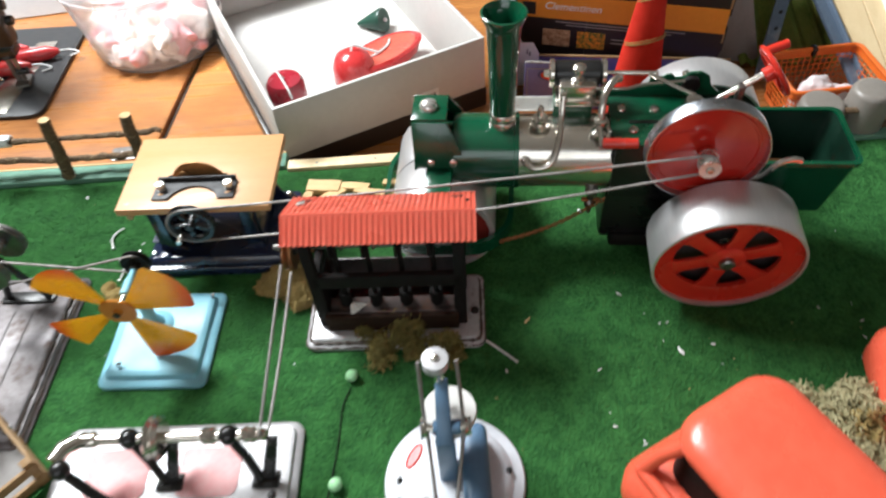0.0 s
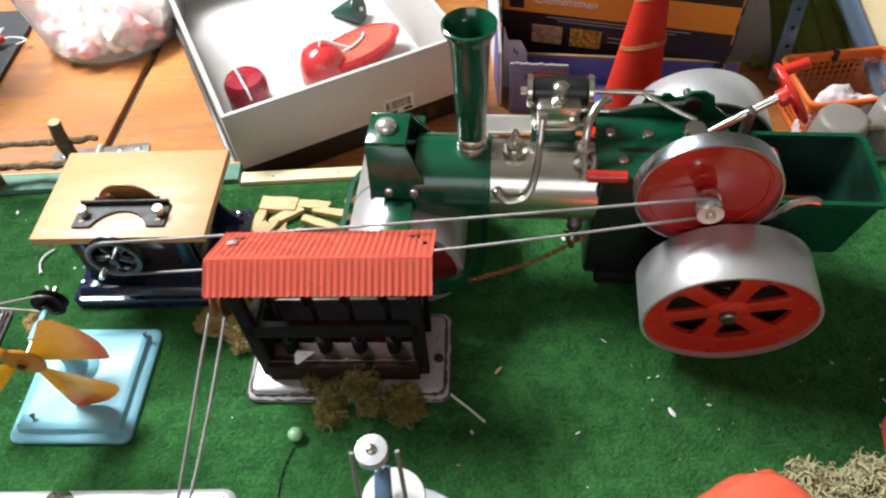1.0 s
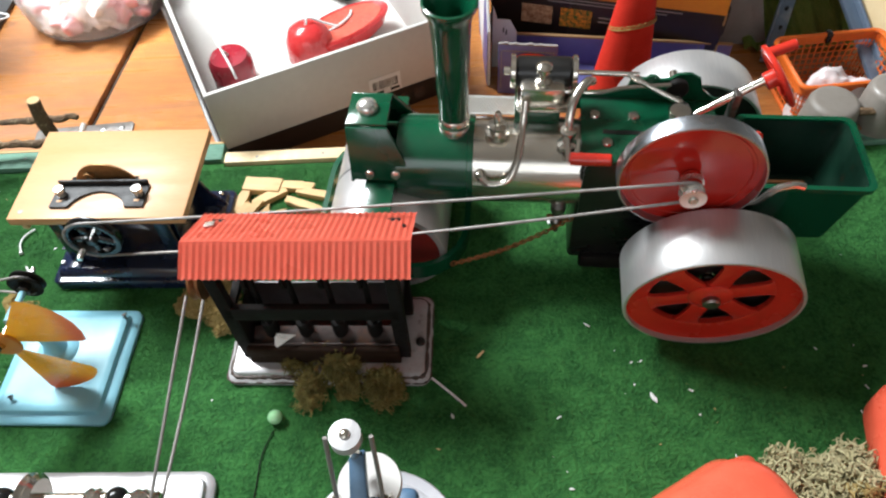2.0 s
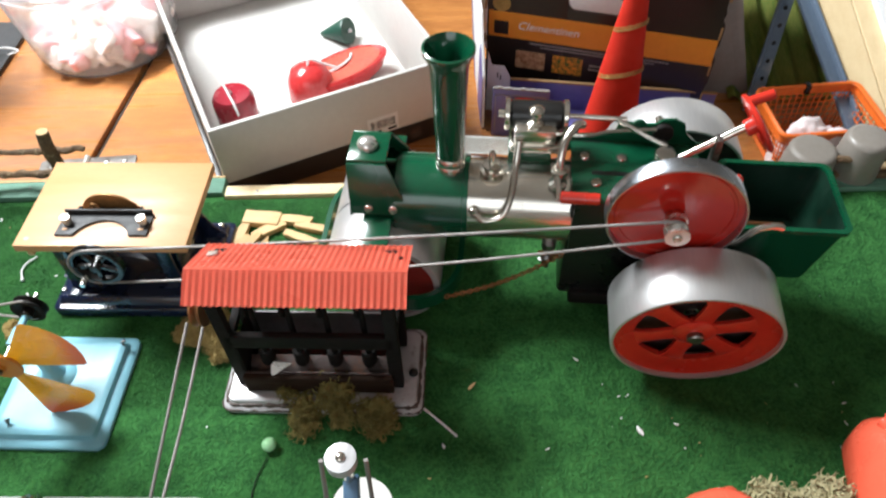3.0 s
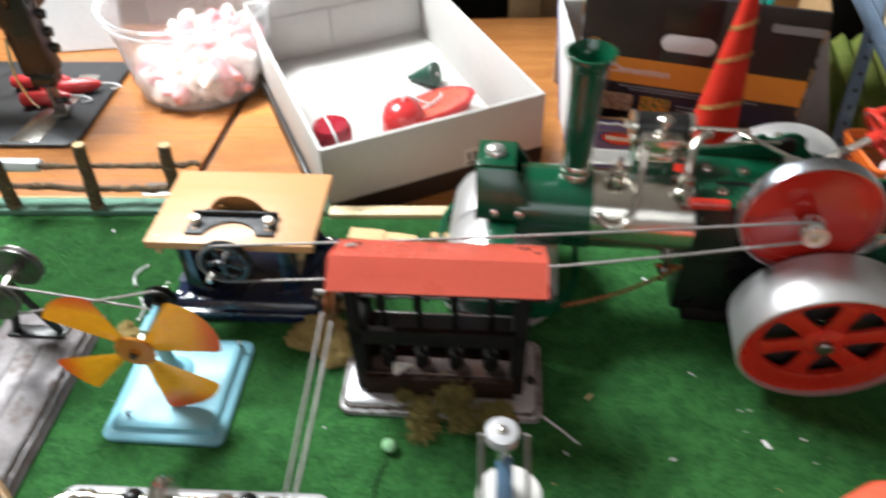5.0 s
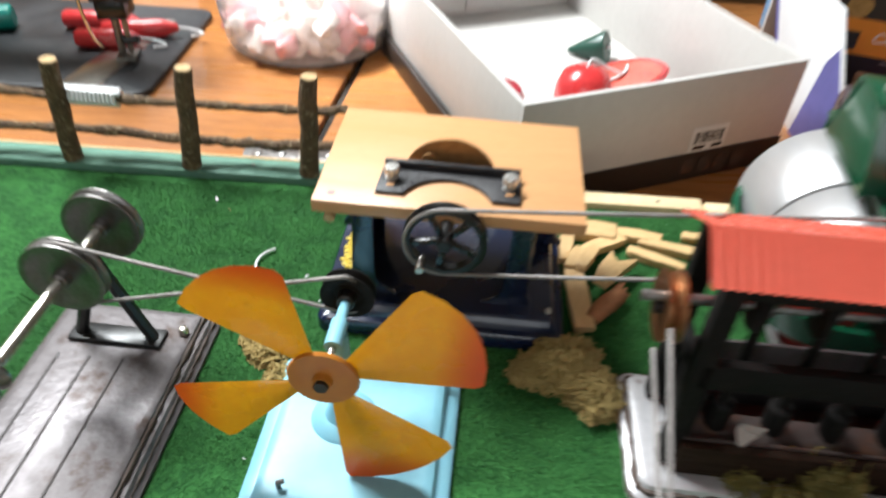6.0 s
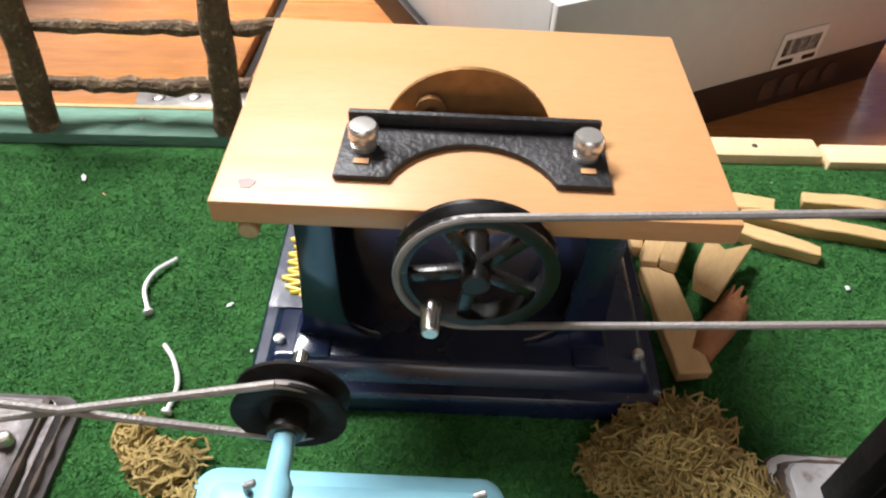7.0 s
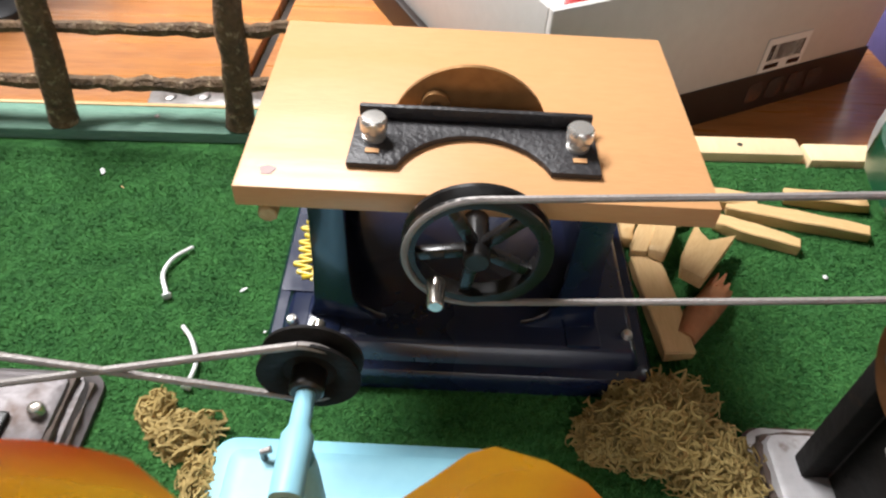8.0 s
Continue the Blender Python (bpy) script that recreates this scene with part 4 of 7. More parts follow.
stamp_mill()
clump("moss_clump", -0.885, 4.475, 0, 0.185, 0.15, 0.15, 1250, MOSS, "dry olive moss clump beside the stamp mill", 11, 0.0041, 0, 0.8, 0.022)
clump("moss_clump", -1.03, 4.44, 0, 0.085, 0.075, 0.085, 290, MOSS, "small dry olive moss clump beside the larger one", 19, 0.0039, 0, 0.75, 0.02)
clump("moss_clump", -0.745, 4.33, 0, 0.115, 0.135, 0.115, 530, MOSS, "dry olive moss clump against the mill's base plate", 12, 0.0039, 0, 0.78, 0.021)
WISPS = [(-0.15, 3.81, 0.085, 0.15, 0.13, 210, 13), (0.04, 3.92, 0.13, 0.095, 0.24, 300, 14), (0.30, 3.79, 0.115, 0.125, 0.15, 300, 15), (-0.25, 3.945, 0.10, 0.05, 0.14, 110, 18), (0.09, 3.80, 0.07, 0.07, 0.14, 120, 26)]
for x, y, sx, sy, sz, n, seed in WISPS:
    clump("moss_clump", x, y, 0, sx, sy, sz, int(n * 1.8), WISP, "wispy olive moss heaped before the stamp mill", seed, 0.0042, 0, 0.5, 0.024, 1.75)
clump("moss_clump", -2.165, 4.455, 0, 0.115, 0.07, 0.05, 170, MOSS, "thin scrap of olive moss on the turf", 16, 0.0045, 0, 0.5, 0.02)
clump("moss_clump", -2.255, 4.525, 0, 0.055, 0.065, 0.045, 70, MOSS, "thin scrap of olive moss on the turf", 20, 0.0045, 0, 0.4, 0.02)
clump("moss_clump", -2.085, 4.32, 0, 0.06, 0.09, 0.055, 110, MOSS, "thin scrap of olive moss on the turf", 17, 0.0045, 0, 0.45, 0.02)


# ---------- tinplate line shaft with pink pads (front) ----------
def front_shaft():
    t = thing("toy_transmission", -1.42, 2.93, 0, -1.5, "toy transmission shaft on a white tin plate with pink pads", "toy shaft")
    part("base", pressed_plate(-0.78, 0.78, -0.5, 0.4, 0.09, [(0, 0), (0, 0.03), (0.015, 0.045), (0.04, 0.05), (0.05, 0.075), (0.075, 0.08)]), TIN_PLATE, t, "worn white tin base plate")
    for x0, x1 in ((-0.54, -0.15), (0.04, 0.42)):
        part("pad", outline(round_rect(x0, x1, -0.1, 0.22, 0.06), 0.0805, 0.087, bev=0.003), PINK, t, "faded pink painted patch")
    part("shaft", rod((-0.46, 0.13, 0.42), (0.66, 0.13, 0.42), 0.032, seg=16), CHROME, t, "bright steel shaft")
    for x in (-0.155, 0.435):
        leg = bmesh.new()
        tube([(x, 0.12, 0.41), (x + 0.07, 0.07, 0.25), (x + 0.13, 0.0, 0.1)], 0.03, 8, leg)
        box(x + 0.08, x + 0.24, -0.06, 0.05, 0.078, 0.1, 0.008, bm=leg)
        part("bearing_stand", leg, BLACK, t, "black forked bearing stand")
        strip = outline([(0.22, 0.0), (0.285, 0.0), (0.22, 0.32), (0.14, 0.32)], -0.014, 0.014, bev=0.004)
        part("stand_strip", strip, BLACK, t, "flat black stay", m=at(x, 0.12, 0.40, 248, 0, 0))
        part("bearing_head", ball((x, 0.13, 0.42), 0.062), BLACK, t)
    b = bmesh.new()
    tube([(-0.50, -0.06, 0.4), (-0.38, -0.12, 0.25), (-0.24, -0.18, 0.1)], 0.034, 8, b)
    part("bearing_stand", b, BLACK, t)
    part("bearing_head", ball((-0.51, -0.05, 0.42), 0.06), BLACK, t)
    part("end_coupling", tube([(-0.46, 0.13, 0.42), (-0.53, 0.08, 0.43), (-0.56, 0.0, 0.43)], 0.05, 12), CHROME, t, "worn nickel end coupling")
    for x, r, w in ((0.0, 0.13, 0.09), (-0.4, 0.05, 0.1), (0.32, 0.055, 0.08), (0.56, 0.05, 0.08), (0.63, 0.04, 0.05)):
        part("collar", lathe([(0.03, -w / 2), (r * 0.8, -w / 2), (r, -w * 0.25), (r * 0.85, 0), (r, w * 0.25), (r * 0.8, w / 2), (0.03, w / 2)], (x, 0.13, 0.42), X, 28, closed=True), CHROME, t, "worn nickel pulley")
    part("lower_shaft", rod((-0.62, -0.29, 0.36), (1.62, -0.26, 0.36), 0.012, seg=12), SATIN, t)
    for x in (-0.62, -0.2):
        part("bearing_head", ball((x, -0.29, 0.36), 0.045), BLACK, t)
        part("bearing_leg", rod((x, -0.29, 0.08), (x, -0.29, 0.34), 0.028, seg=10), BLACK, t)
    screw("base_screw", t, (0.64, -0.1, 0.08), 0.028, 0.012, BLACK)


front_shaft()
belt_run("drive_belt", (-0.79, 3.02, 0.46), (-0.69, 4.0, 0.80), 0.009, "grey spring belt from shaft to stamp mill", 0.0)
belt_run("drive_belt", (-0.76, 3.03, 0.40), (-0.68, 4.1, 0.60), 0.009, "grey spring belt from shaft to stamp mill", 0.03)


# ---------- grinder / drill on a round foot ----------
def pedestal_drill():
    t = thing("toy_pedestal_drill", 0.318, 2.86, 0, 0, "toy pedestal drill, slate blue column on round white foot", "toy drill")
    part("foot", lathe([(0, 0), (0.43, 0), (0.43, 0.02), (0.42, 0.035), (0.36, 0.045), (0.34, 0.07), (0.31, 0.085), (0, 0.09)], (0, 0, 0), Z, 48), WHITE_ENAMEL, t, "round white enamelled foot")
    part("badge", outline([(0.1 * math.cos(a) * 0.9, 0.035 * math.sin(a)) for a in (k * 0.3927 for k in range(16))], 0.0, 0.004), RED, t, "small red oval badge", m=at(-0.24, 0.14, 0.086, 0, 0, 60))
    part("badge_field", outline([(0.09 * math.cos(a) * 0.85, 0.024 * math.sin(a)) for a in (k * 0.3927 for k in range(16))], 0.004, 0.006), PINK, t, m=at(-0.24, 0.14, 0.086, 0, 0, 60))
    part("motor_hump", box(0.05, 0.21, -0.35, 0.25, 0.085, 0.3, 0.05, 3), SLATE_BLUE, t, "slate blue rounded housing")
    part("column", outline([(-0.055, -0.08), (0.055, -0.08), (0.04, 0.08), (-0.04, 0.08)], 0.08, 0.62, bev=0.012), SLATE_BLUE, t, "slate blue tapered column", m=at(-0.03, 0.05, 0))
    part("arm", outline([(-0.045, -0.06), (0.045, -0.06), (0.035, 0.3), (-0.035, 0.3)], 0.0, 0.07, bev=0.012), SLATE_BLUE, t, m=at(-0.03, 0.03, 0.62, 42, 0, 0))
    part("spindle", rod((-0.04, 0.22, 0.72), (-0.04, 0.22, 1.02), 0.03, seg=14), CHROME, t)
    w = part("head_pulley", lathe([(0.0, -0.03), (0.07, -0.03), (0.07, -0.015), (0.06, 0), (0.07, 0.015), (0.07, 0.03), (0.03, 0.034), (0.0, 0.036)], (0, 0, 0), Z, 32), TIN_PLATE, t, "pale flat pulley with a round boss", m=at(-0.05, 0.22, 1.05))
    part("boss", ball((0, 0, 0.036), 0.025, squash=0.7), CHROME, w)
    part("stone_disc", lathe([(0, -0.03), (0.15, -0.03), (0.155, 0), (0.15, 0.03), (0, 0.03)], (0, 0, 0), Z, 36), CARD_WHITE, t, "cream round table disc", m=at(0.0, 0.16, 0.6))
    part("jack_shaft", rod((-0.15, 0.04, 0.66), (0.11, 0.04, 0.66), 0.022, seg=12), CHROME, t)
    part("jack_sleeve", rod((-0.09, 0.04, 0.66), (0.06, 0.04, 0.66), 0.042, seg=16), SLATE_BLUE, t)
    for x in (-0.14, 0.1):
        part("idler", lathe([(0.02, -0.016), (0.06, -0.016), (0.05, 0), (0.06, 0.016), (0.02, 0.016)], (x, 0.04, 0.66), X, 24, closed=True), CHROME, t)
    part("crank_wheel", rod((-0.1, -0.3, 0.3), (0.08, -0.3, 0.3), 0.06, seg=20), CHROME, t)
    for x in (-0.135, 0.075):
        part("belt", tube(smooth_line([(x * 0.95 - 0.012, 0.22, 1.05), (x, 0.08, 0.72), (x * 0.9, 0.0, 0.58), (x * 0.5 - 0.03, -0.28, 0.33)], 5), 0.011, 7), BELT, t, "dark spring belt")
    for x, y in ((-0.33, 0.0), (0.33, 0.02)):
        screw("foot_screw", t, (x, y, 0.07), 0.022, 0.02, BLACK)


pedestal_drill()


# ---------- the toy steam roller ----------
def rear_wheel(t, y0, y1, spin, camber):
    """Broad aluminium tyre with a recessed red spoked centre; y0 is the outer face."""
    s = 1 if y1 > y0 else -1
    w = part("rear_wheel", lathe([(0.468, 0), (0.483, 0), (0.488, 0.006), (0.488, abs(y1 - y0) - 0.006), (0.483, abs(y1 - y0)), (0.468, abs(y1 - y0))], (0, 0, 0), (0, s, 0), 72, closed=True), STEEL, t, "broad turned aluminium tyre", m=at(0, y0, 0) @ pose(0, 0, 0, camber, 0, 0) @ at(0.03, 0, 0.488))
    part("rim", lathe([(0.345, 0.07), (0.365, 0.058), (0.44, 0.05), (0.4685, 0.03), (0.4685, 0.115), (0.345, 0.105)], (0, 0, 0), (0, s, 0), 60, closed=True), RED, w, "red inner rim")
    part("hub", lathe([(0, 0.045), (0.05, 0.045), (0.11, 0.055), (0.125, 0.065), (0.125, 0.105), (0, 0.115)], (0, 0, 0), (0, s, 0), 28), RED, w)
    part("axle_nut", lathe([(0, 0.01), (0.04, 0.01), (0.05, 0.02), (0.05, 0.05), (0, 0.05)], (0, 0, 0), (0, s, 0), 18), OLD_STEEL, w, "dull axle nut")
    # plain dark grey plate closing the drum behind the spokes
    part("back_plate", lathe([(0.05, 0.2), (0.47, 0.18), (0.47, 0.19), (0.05, 0.215)], (0, 0, 0), (0, s, 0), 48, closed=True), DARK_GREY, w, "dark grey inner plate")
    for k in range(6):
        b = outline([(-0.06, 0.08), (0.06, 0.08), (0.052, 0.2), (0.06, 0.3), (0.1, 0.36), (-0.1, 0.36), (-0.06, 0.3), (-0.052, 0.2)], 0.07, 0.10, bev=0.006, m=pose(0, 0, 0, 90, 0, 0) if s < 0 else pose(0, 0, 0, 90, 0, 180))
        part("spoke", b, RED, w, m=pose(0, 0, 0, 0, 60 * k + spin, 0))


def steam_roller():
    t = thing("toy_steam_roller", 2.24, 4.77, 0, -6, "toy steam roller, dark green with red wheels and nickel boiler", "steam roller")
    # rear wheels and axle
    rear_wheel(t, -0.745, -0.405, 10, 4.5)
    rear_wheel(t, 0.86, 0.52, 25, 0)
    part("rear_axle", rod((0.03, -0.62, 0.5), (0.03, 0.8, 0.5), 0.035, seg=14), CHROME, t)
    # front roller in its strap frame
    for y0, y1 in ((-0.43, -0.01), (0.01, 0.46)):
        r = part("front_roller", lathe([(0.345, 0), (0.38, 0), (0.385, 0.006), (0.385, y1 - y0 - 0.006), (0.38, y1 - y0), (0.345, y1 - y0)], (0, y0, 0), Y, 56, closed=True), STEEL, t, "smooth aluminium roller drum", m=at(-1.885, 0, 0.385))
        yo = y0 + 0.05 if y0 < -0.1 else y1 - 0.06
        part("end_disc", lathe([(0, 0), (0.347, 0), (0.347, 0.02), (0, 0.02)], (0, yo, 0), Y, 40), DARK_RED, r, "dark red end disc")
    part("roller_axle", rod((-1.885, -0.55, 0.398), (-1.885, 0.53, 0.398), 0.025, seg=12), CHROME, t)
    b = bmesh.new()
    loop = round_rect(-2.34, -1.37, -0.56, 0.55, 0.34)
    inner = round_rect(-2.305, -1.405, -0.525, 0.515, 0.305)
    ring = []
    for (x, y), (u, v) in zip(loop, inner):
        ring.append([b.verts.new(vec(p)) for p in ((x, y, 0.30), (x, y, 0.42), (u, v, 0.42), (u, v, 0.30))])
    for p, q in zip(ring, ring[1:] + ring[:1]):
        for k in range(4):
            b.faces.new((p[k], p[(k + 1) % 4], q[(k + 1) % 4], q[k]))
    part("strap_frame", b, LOCO_GREEN, t, "green strap frame round the roller")
    part("fork_bridge", box(-1.98, -1.80, -0.52, 0.51, 0.81, 0.835, 0.01), LOCO_GREEN, t)
    for y in (-0.52, 0.485):
        part("fork_leg", box(-1.97, -1.81, y, y + 0.025, 0.32, 0.825, 0.008), LOCO_GREEN, t)
    # head bracket over the roller
    hb = part("head_bracket", box(-2.07, -1.83, -0.12, 0.14, 1.155, 1.18, 0.01), LOCO_GREEN, t, "green folded head bracket with a domed nut")
    side = [(-2.04, 0.1), (-1.72, 0.1), (-1.73, 0.22), (-1.83, 0.43), (-2.07, 0.43), (-2.06, 0.2)]
    part("bracket_side", outline(side, -0.012, 0.012, bev=0.006, m=pose(0, 0, 0, 90, 0, 0)), LOCO_GREEN, hb, m=at(0, -0.275, 0.76, -20, 0, 0))
    part("bracket_side", outline(side, -0.012, 0.012, bev=0.006, m=pose(0, 0, 0, 90, 0, 0)), LOCO_GREEN, hb, m=at(0, 0.295, 0.76, 20, 0, 0))
    part("bracket_front", outline([(-0.25, 0.84), (0.27, 0.84), (0.14, 1.16), (-0.12, 1.16)], -0.01, 0.01, bev=0.005, m=pose(0, 0, 0, 90, 0, 90)), LOCO_GREEN, hb, m=at(-2.05, 0, 0))
    for x in (-1.94, -1.79):
        screw("rivet", hb, (x, -0.243, 0.905), 0.03, 0.022, CHROME, (0, -1, 0.35))
    part("domed_nut", lathe([(0, 0), (0.062, 0), (0.064, 0.012), (0.056, 0.034), (0.035, 0.052), (0, 0.058)], (-1.96, 0.01, 1.18), Z, 24), SATIN, hb, "bright domed nut")
    part("king_post", rod((-1.93, 0, 0.66), (-1.93, 0, 1.16), 0.05, seg=16), LOCO_GREEN, t)
    # boiler: green smokebox, nickel barrel
    part("smokebox", lathe([(0, 0), (0.25, 0), (0.262, 0.012), (0.262, 0.42), (0.268, 0.425), (0.268, 0.455), (0, 0.455)], (-1.80, 0, 0.805), X, 56), LOCO_GREEN, t, "glossy green smokebox")
    part("boiler_barrel", lathe([(0, 0.455), (0.255, 0.455), (0.255, 1.1), (0, 1.1)], (-1.80, 0, 0.805), X, 56), CHROME, t, "polished nickel boiler barrel")
    part("boiler_band", lathe([(0.25, 0.0), (0.262, 0.0), (0.262, 0.04), (0.25, 0.04)], (-0.86, 0, 0.805), X, 56, closed=True), CHROME, t)
    part("belly_strip", box(-1.34, -0.72, -0.12, 0.12, 0.56, 0.62, 0.02), LOCO_GREEN, t)
    ch = part("chimney", lathe([(0.05, 0.0), (0.075, 0), (0.078, 0.09), (0.083, 0.11), (0.098, 0.56), (0.108, 0.74), (0.125, 0.79), (0.14, 0.815), (0.142, 0.84), (0.13, 0.845), (0.118, 0.825), (0.095, 0.77), (0.06, 0.3), (0.05, 0.05)], (0, 0, 0), Z, 40, closed=True), LOCO_GREEN, t, "tall green flared chimney", m=at(-1.46, 0, 1.055))
    part("chimney_collar", lathe([(0.07, -0.02), (0.085, -0.02), (0.09, 0.0), (0.09, 0.035), (0.084, 0.045), (0.09, 0.055), (0.09, 0.095), (0.083, 0.105), (0.075, 0.105)], (0, 0, 0), Z, 36, closed=True), CHROME, ch, "nickel collar")
    # perforated walkway behind the barrel
    b = bmesh.new()
    for i in range(-4, 22):
        for d in (1, -1):
            x = -1.40 + 0.021 * i if d > 0 else -1.32 + 0.021 * i
            lo, hi = x, x + d * 0.084
            f0 = max(0.0, (-1.40 - lo) / (hi - lo) if d > 0 else (lo + 0.98) / (lo - hi))
            f1 = min(1.0, (-0.98 - lo) / (hi - lo) if d > 0 else (lo + 1.40) / (lo - hi))
            if f1 > f0 + 0.05:
                rod((lo + (hi - lo) * f0, 0.1 + 0.14 * f0, 1.083), (lo + (hi - lo) * f1, 0.1 + 0.14 * f1, 1.083), 0.0055, seg=6, bm=b)
    for y in (0.1, 0.24):
        rod((-1.40, y, 1.083), (-0.98, y, 1.083), 0.008, seg=6, bm=b)
    part("perforated_tread", b, SATIN, t, "bright perforated tread plate")
    # fittings on the boiler
    part("safety_valve", lathe([(0.05, 0.0), (0.07, 0.0), (0.07, 0.03), (0.045, 0.035), (0.045, 0.05), (0.055, 0.06), (0.055, 0.075), (0.022, 0.08), (0.022, 0.15), (0.012, 0.17), (0, 0.17)], (-1.21, -0.06, 1.075), Z, 20), CHROME, t, "nickel safety valve")
    b = tube(smooth_line([(-1.30, -0.25, 0.92), (-1.24, -0.29, 0.90), (-1.14, -0.28, 0.93), (-1.09, -0.2, 1.02), (-1.07, -0.06, 1.14), (-1.06, 0.02, 1.26)], 6), 0.022, 10)
    part("steam_pipe", b, CHROME, t, "bent nickel steam pipe")
    screw("pipe_union", t, (-1.30, -0.24, 0.92), 0.035, 0.03, CHROME, (-0.4, -1, 0.2))
    part("exhaust_pipe", tube(smooth_line([(-0.80, -0.12, 1.06), (-0.82, -0.1, 1.2), (-0.80, -0.02, 1.31), (-0.74, 0.06, 1.36), (-0.70, 0.1, 1.34)], 6), 0.026, 10), CHROME, t, "bent nickel exhaust pipe")
    part("steam_valve", lathe([(0.05, 0), (0.055, 0.03), (0.03, 0.05), (0.03, 0.09), (0.045, 0.1), (0.045, 0.13), (0, 0.14)], (-0.82, -0.12, 1.05), Z, 18), CHROME, t)
    part("valve_stem", tube([(-0.83, -0.15, 1.16), (-0.81, -0.25, 1.07)], 0.018, 8), CHROME, t)
    part("regulator_handle", rod((-0.805, -0.25, 1.09), (-0.585, -0.27, 1.11), 0.036, 0.034, seg=18), RED, t, "red regulator handle")
    # cylinder with valve chest
    cy = part("cylinder", rod((-1.12, 0.20, 1.315), (-0.81, 0.20, 1.315), 0.085, seg=28), BLACK, t, "black cylinder with nickel caps")
    for x0, x1 in ((-1.15, -1.12), (-0.81, -0.78)):
        part("cylinder_cap", rod((x0, 0.20, 1.315), (x1, 0.20, 1.315), 0.095, seg=28), CHROME, cy)
    part("cap_bolt", rod((-1.19, 0.20, 1.315), (-1.15, 0.20, 1.315), 0.025, seg=8), CHROME, cy)
    part("valve_chest", box(-1.09, -0.85, 0.03, 0.15, 1.21, 1.33, 0.01), CHROME, t, "nickel valve chest")
    part("chest_base", box(-1.11, -0.81, 0.02, 0.2, 1.17, 1.215, 0.008), CHROME, t)
    part("chest_bolt", lathe([(0.02, 0), (0.045, 0), (0.045, 0.02), (0.022, 0.03), (0.022, 0.08), (0.045, 0.085), (0.045, 0.11), (0.03, 0.125), (0, 0.128)], (-0.97, 0.09, 1.33), Z, 18), CHROME, t)
    part("cylinder_saddle", box(-1.12, -0.86, 0.06, 0.26, 1.02, 1.19, 0.01), LOCO_GREEN, t)
    # motion side plates: one tall green plate with a notched top
    top = [(-1.05, 1.02), (-1.04, 1.10), (-0.8, 1.12), (-0.6, 1.135), (-0.48, 1.165), (-0.46, 1.24), (-0.43, 1.255), (-0.41, 1.235), (-0.38, 1.235), (-0.36, 1.255), (-0.33, 1.255), (-0.30, 1.23), (-0.25, 1.235), (-0.21, 1.27), (-0.14, 1.275), (-0.08, 1.24), (-0.06, 1.17), (0.02, 1.10), (0.16, 1.08), (0.16, 0.62), (-0.7, 0.62), (-0.72, 1.0)]
    part("side_plate", outline(top, -0.01, 0.01, m=pose(0, 0, 0, 90, 0, 0)), LOCO_GREEN, t, "green side plate with a notched top edge", m=at(0, 0.26, 0))
    near = [(-0.72, 0.62), (0.16, 0.62), (0.16, 1.06), (0.0, 1.08), (-0.12, 1.12), (-0.30, 1.12), (-0.42, 1.08), (-0.72, 1.07)]
    part("side_plate", outline(near, -0.01, 0.01, bev=0.004, m=pose(0, 0, 0, 90, 0, 0)), BLACK, t, m=at(0, -0.26, 0))
    part("top_plate", box(-0.74, 0.02, -0.27, 0.26, 1.075, 1.09, 0.004), LOCO_GREEN, t, "green top plate over the firebox")
    part("plate_slot", box(-0.62, -0.40, -0.05, -0.02, 1.0905, 1.094), BLACK, t)
    for x, y in ((-0.60, -0.12), (-0.66, 0.1), (-0.44, 0.1)):
        screw("slotted_screw", t, (x, y, 1.09), 0.034, 0.018)
    part("firebox", box(-0.74, 0.1, -0.24, 0.24, 0.16, 0.98, 0.03), BLACK, t, "black firebox body")
    part("ash_pan", box(-0.66, 0.0, -0.28, 0.28, 0.1, 0.22, 0.02), BLACK_MATT, t)
    # crankshaft, flywheel and driving pulley
    part("crankshaft", rod((-0.215, -0.62, 1.195), (-0.215, 0.36, 1.195), 0.025, seg=14), CHROME, t)
    fw = part("flywheel", lathe([(0.358, 0.0), (0.366, 0.0), (0.37, 0.006), (0.37, 0.094), (0.364, 0.1), (0.352, 0.1)], (0, 0, 0), Y, 64, closed=True), RIM_STEEL, t, "red flywheel with a bright turned rim", m=at(-0.21, -0.48, 1.195))
    part("disc", lathe([(0, 0.045), (0.3, 0.045), (0.305, 0.038), (0.318, 0.038), (0.323, 0.045), (0.358, 0.045), (0.358, 0.075), (0, 0.075)], (0, 0, 0), Y, 64), GLOSS_RED, fw, "glossy red flywheel disc")
    part("hub_sleeve", rod((0, 0.04, 0), (0, -0.07, 0), 0.052, seg=20), RED, fw)
    part("hub_ring", lathe([(0.05, -0.012), (0.062, -0.012), (0.062, 0.012), (0.05, 0.012)], (0, -0.01, 0), Y, 24, closed=True), SATIN, fw, "nickel ring on the hub")
    dp = part("driving_pulley", lathe([(0.0, -0.03), (0.066, -0.03), (0.066, -0.02), (0.05, 0), (0.066, 0.02), (0.066, 0.03), (0.0, 0.03)], (0, 0, 0), Y, 32), SATIN, t, "small nickel grooved pulley", m=at(-0.215, -0.575, 1.195))
    part("pulley_bore", rod((0, -0.032, 0), (0, -0.029, 0), 0.02, seg=14), BLACK, dp)
    part("crank_web", rod((-0.215, 0.02, 1.195), (-0.215, 0.06, 1.195), 0.055, seg=24), BLACK, t)
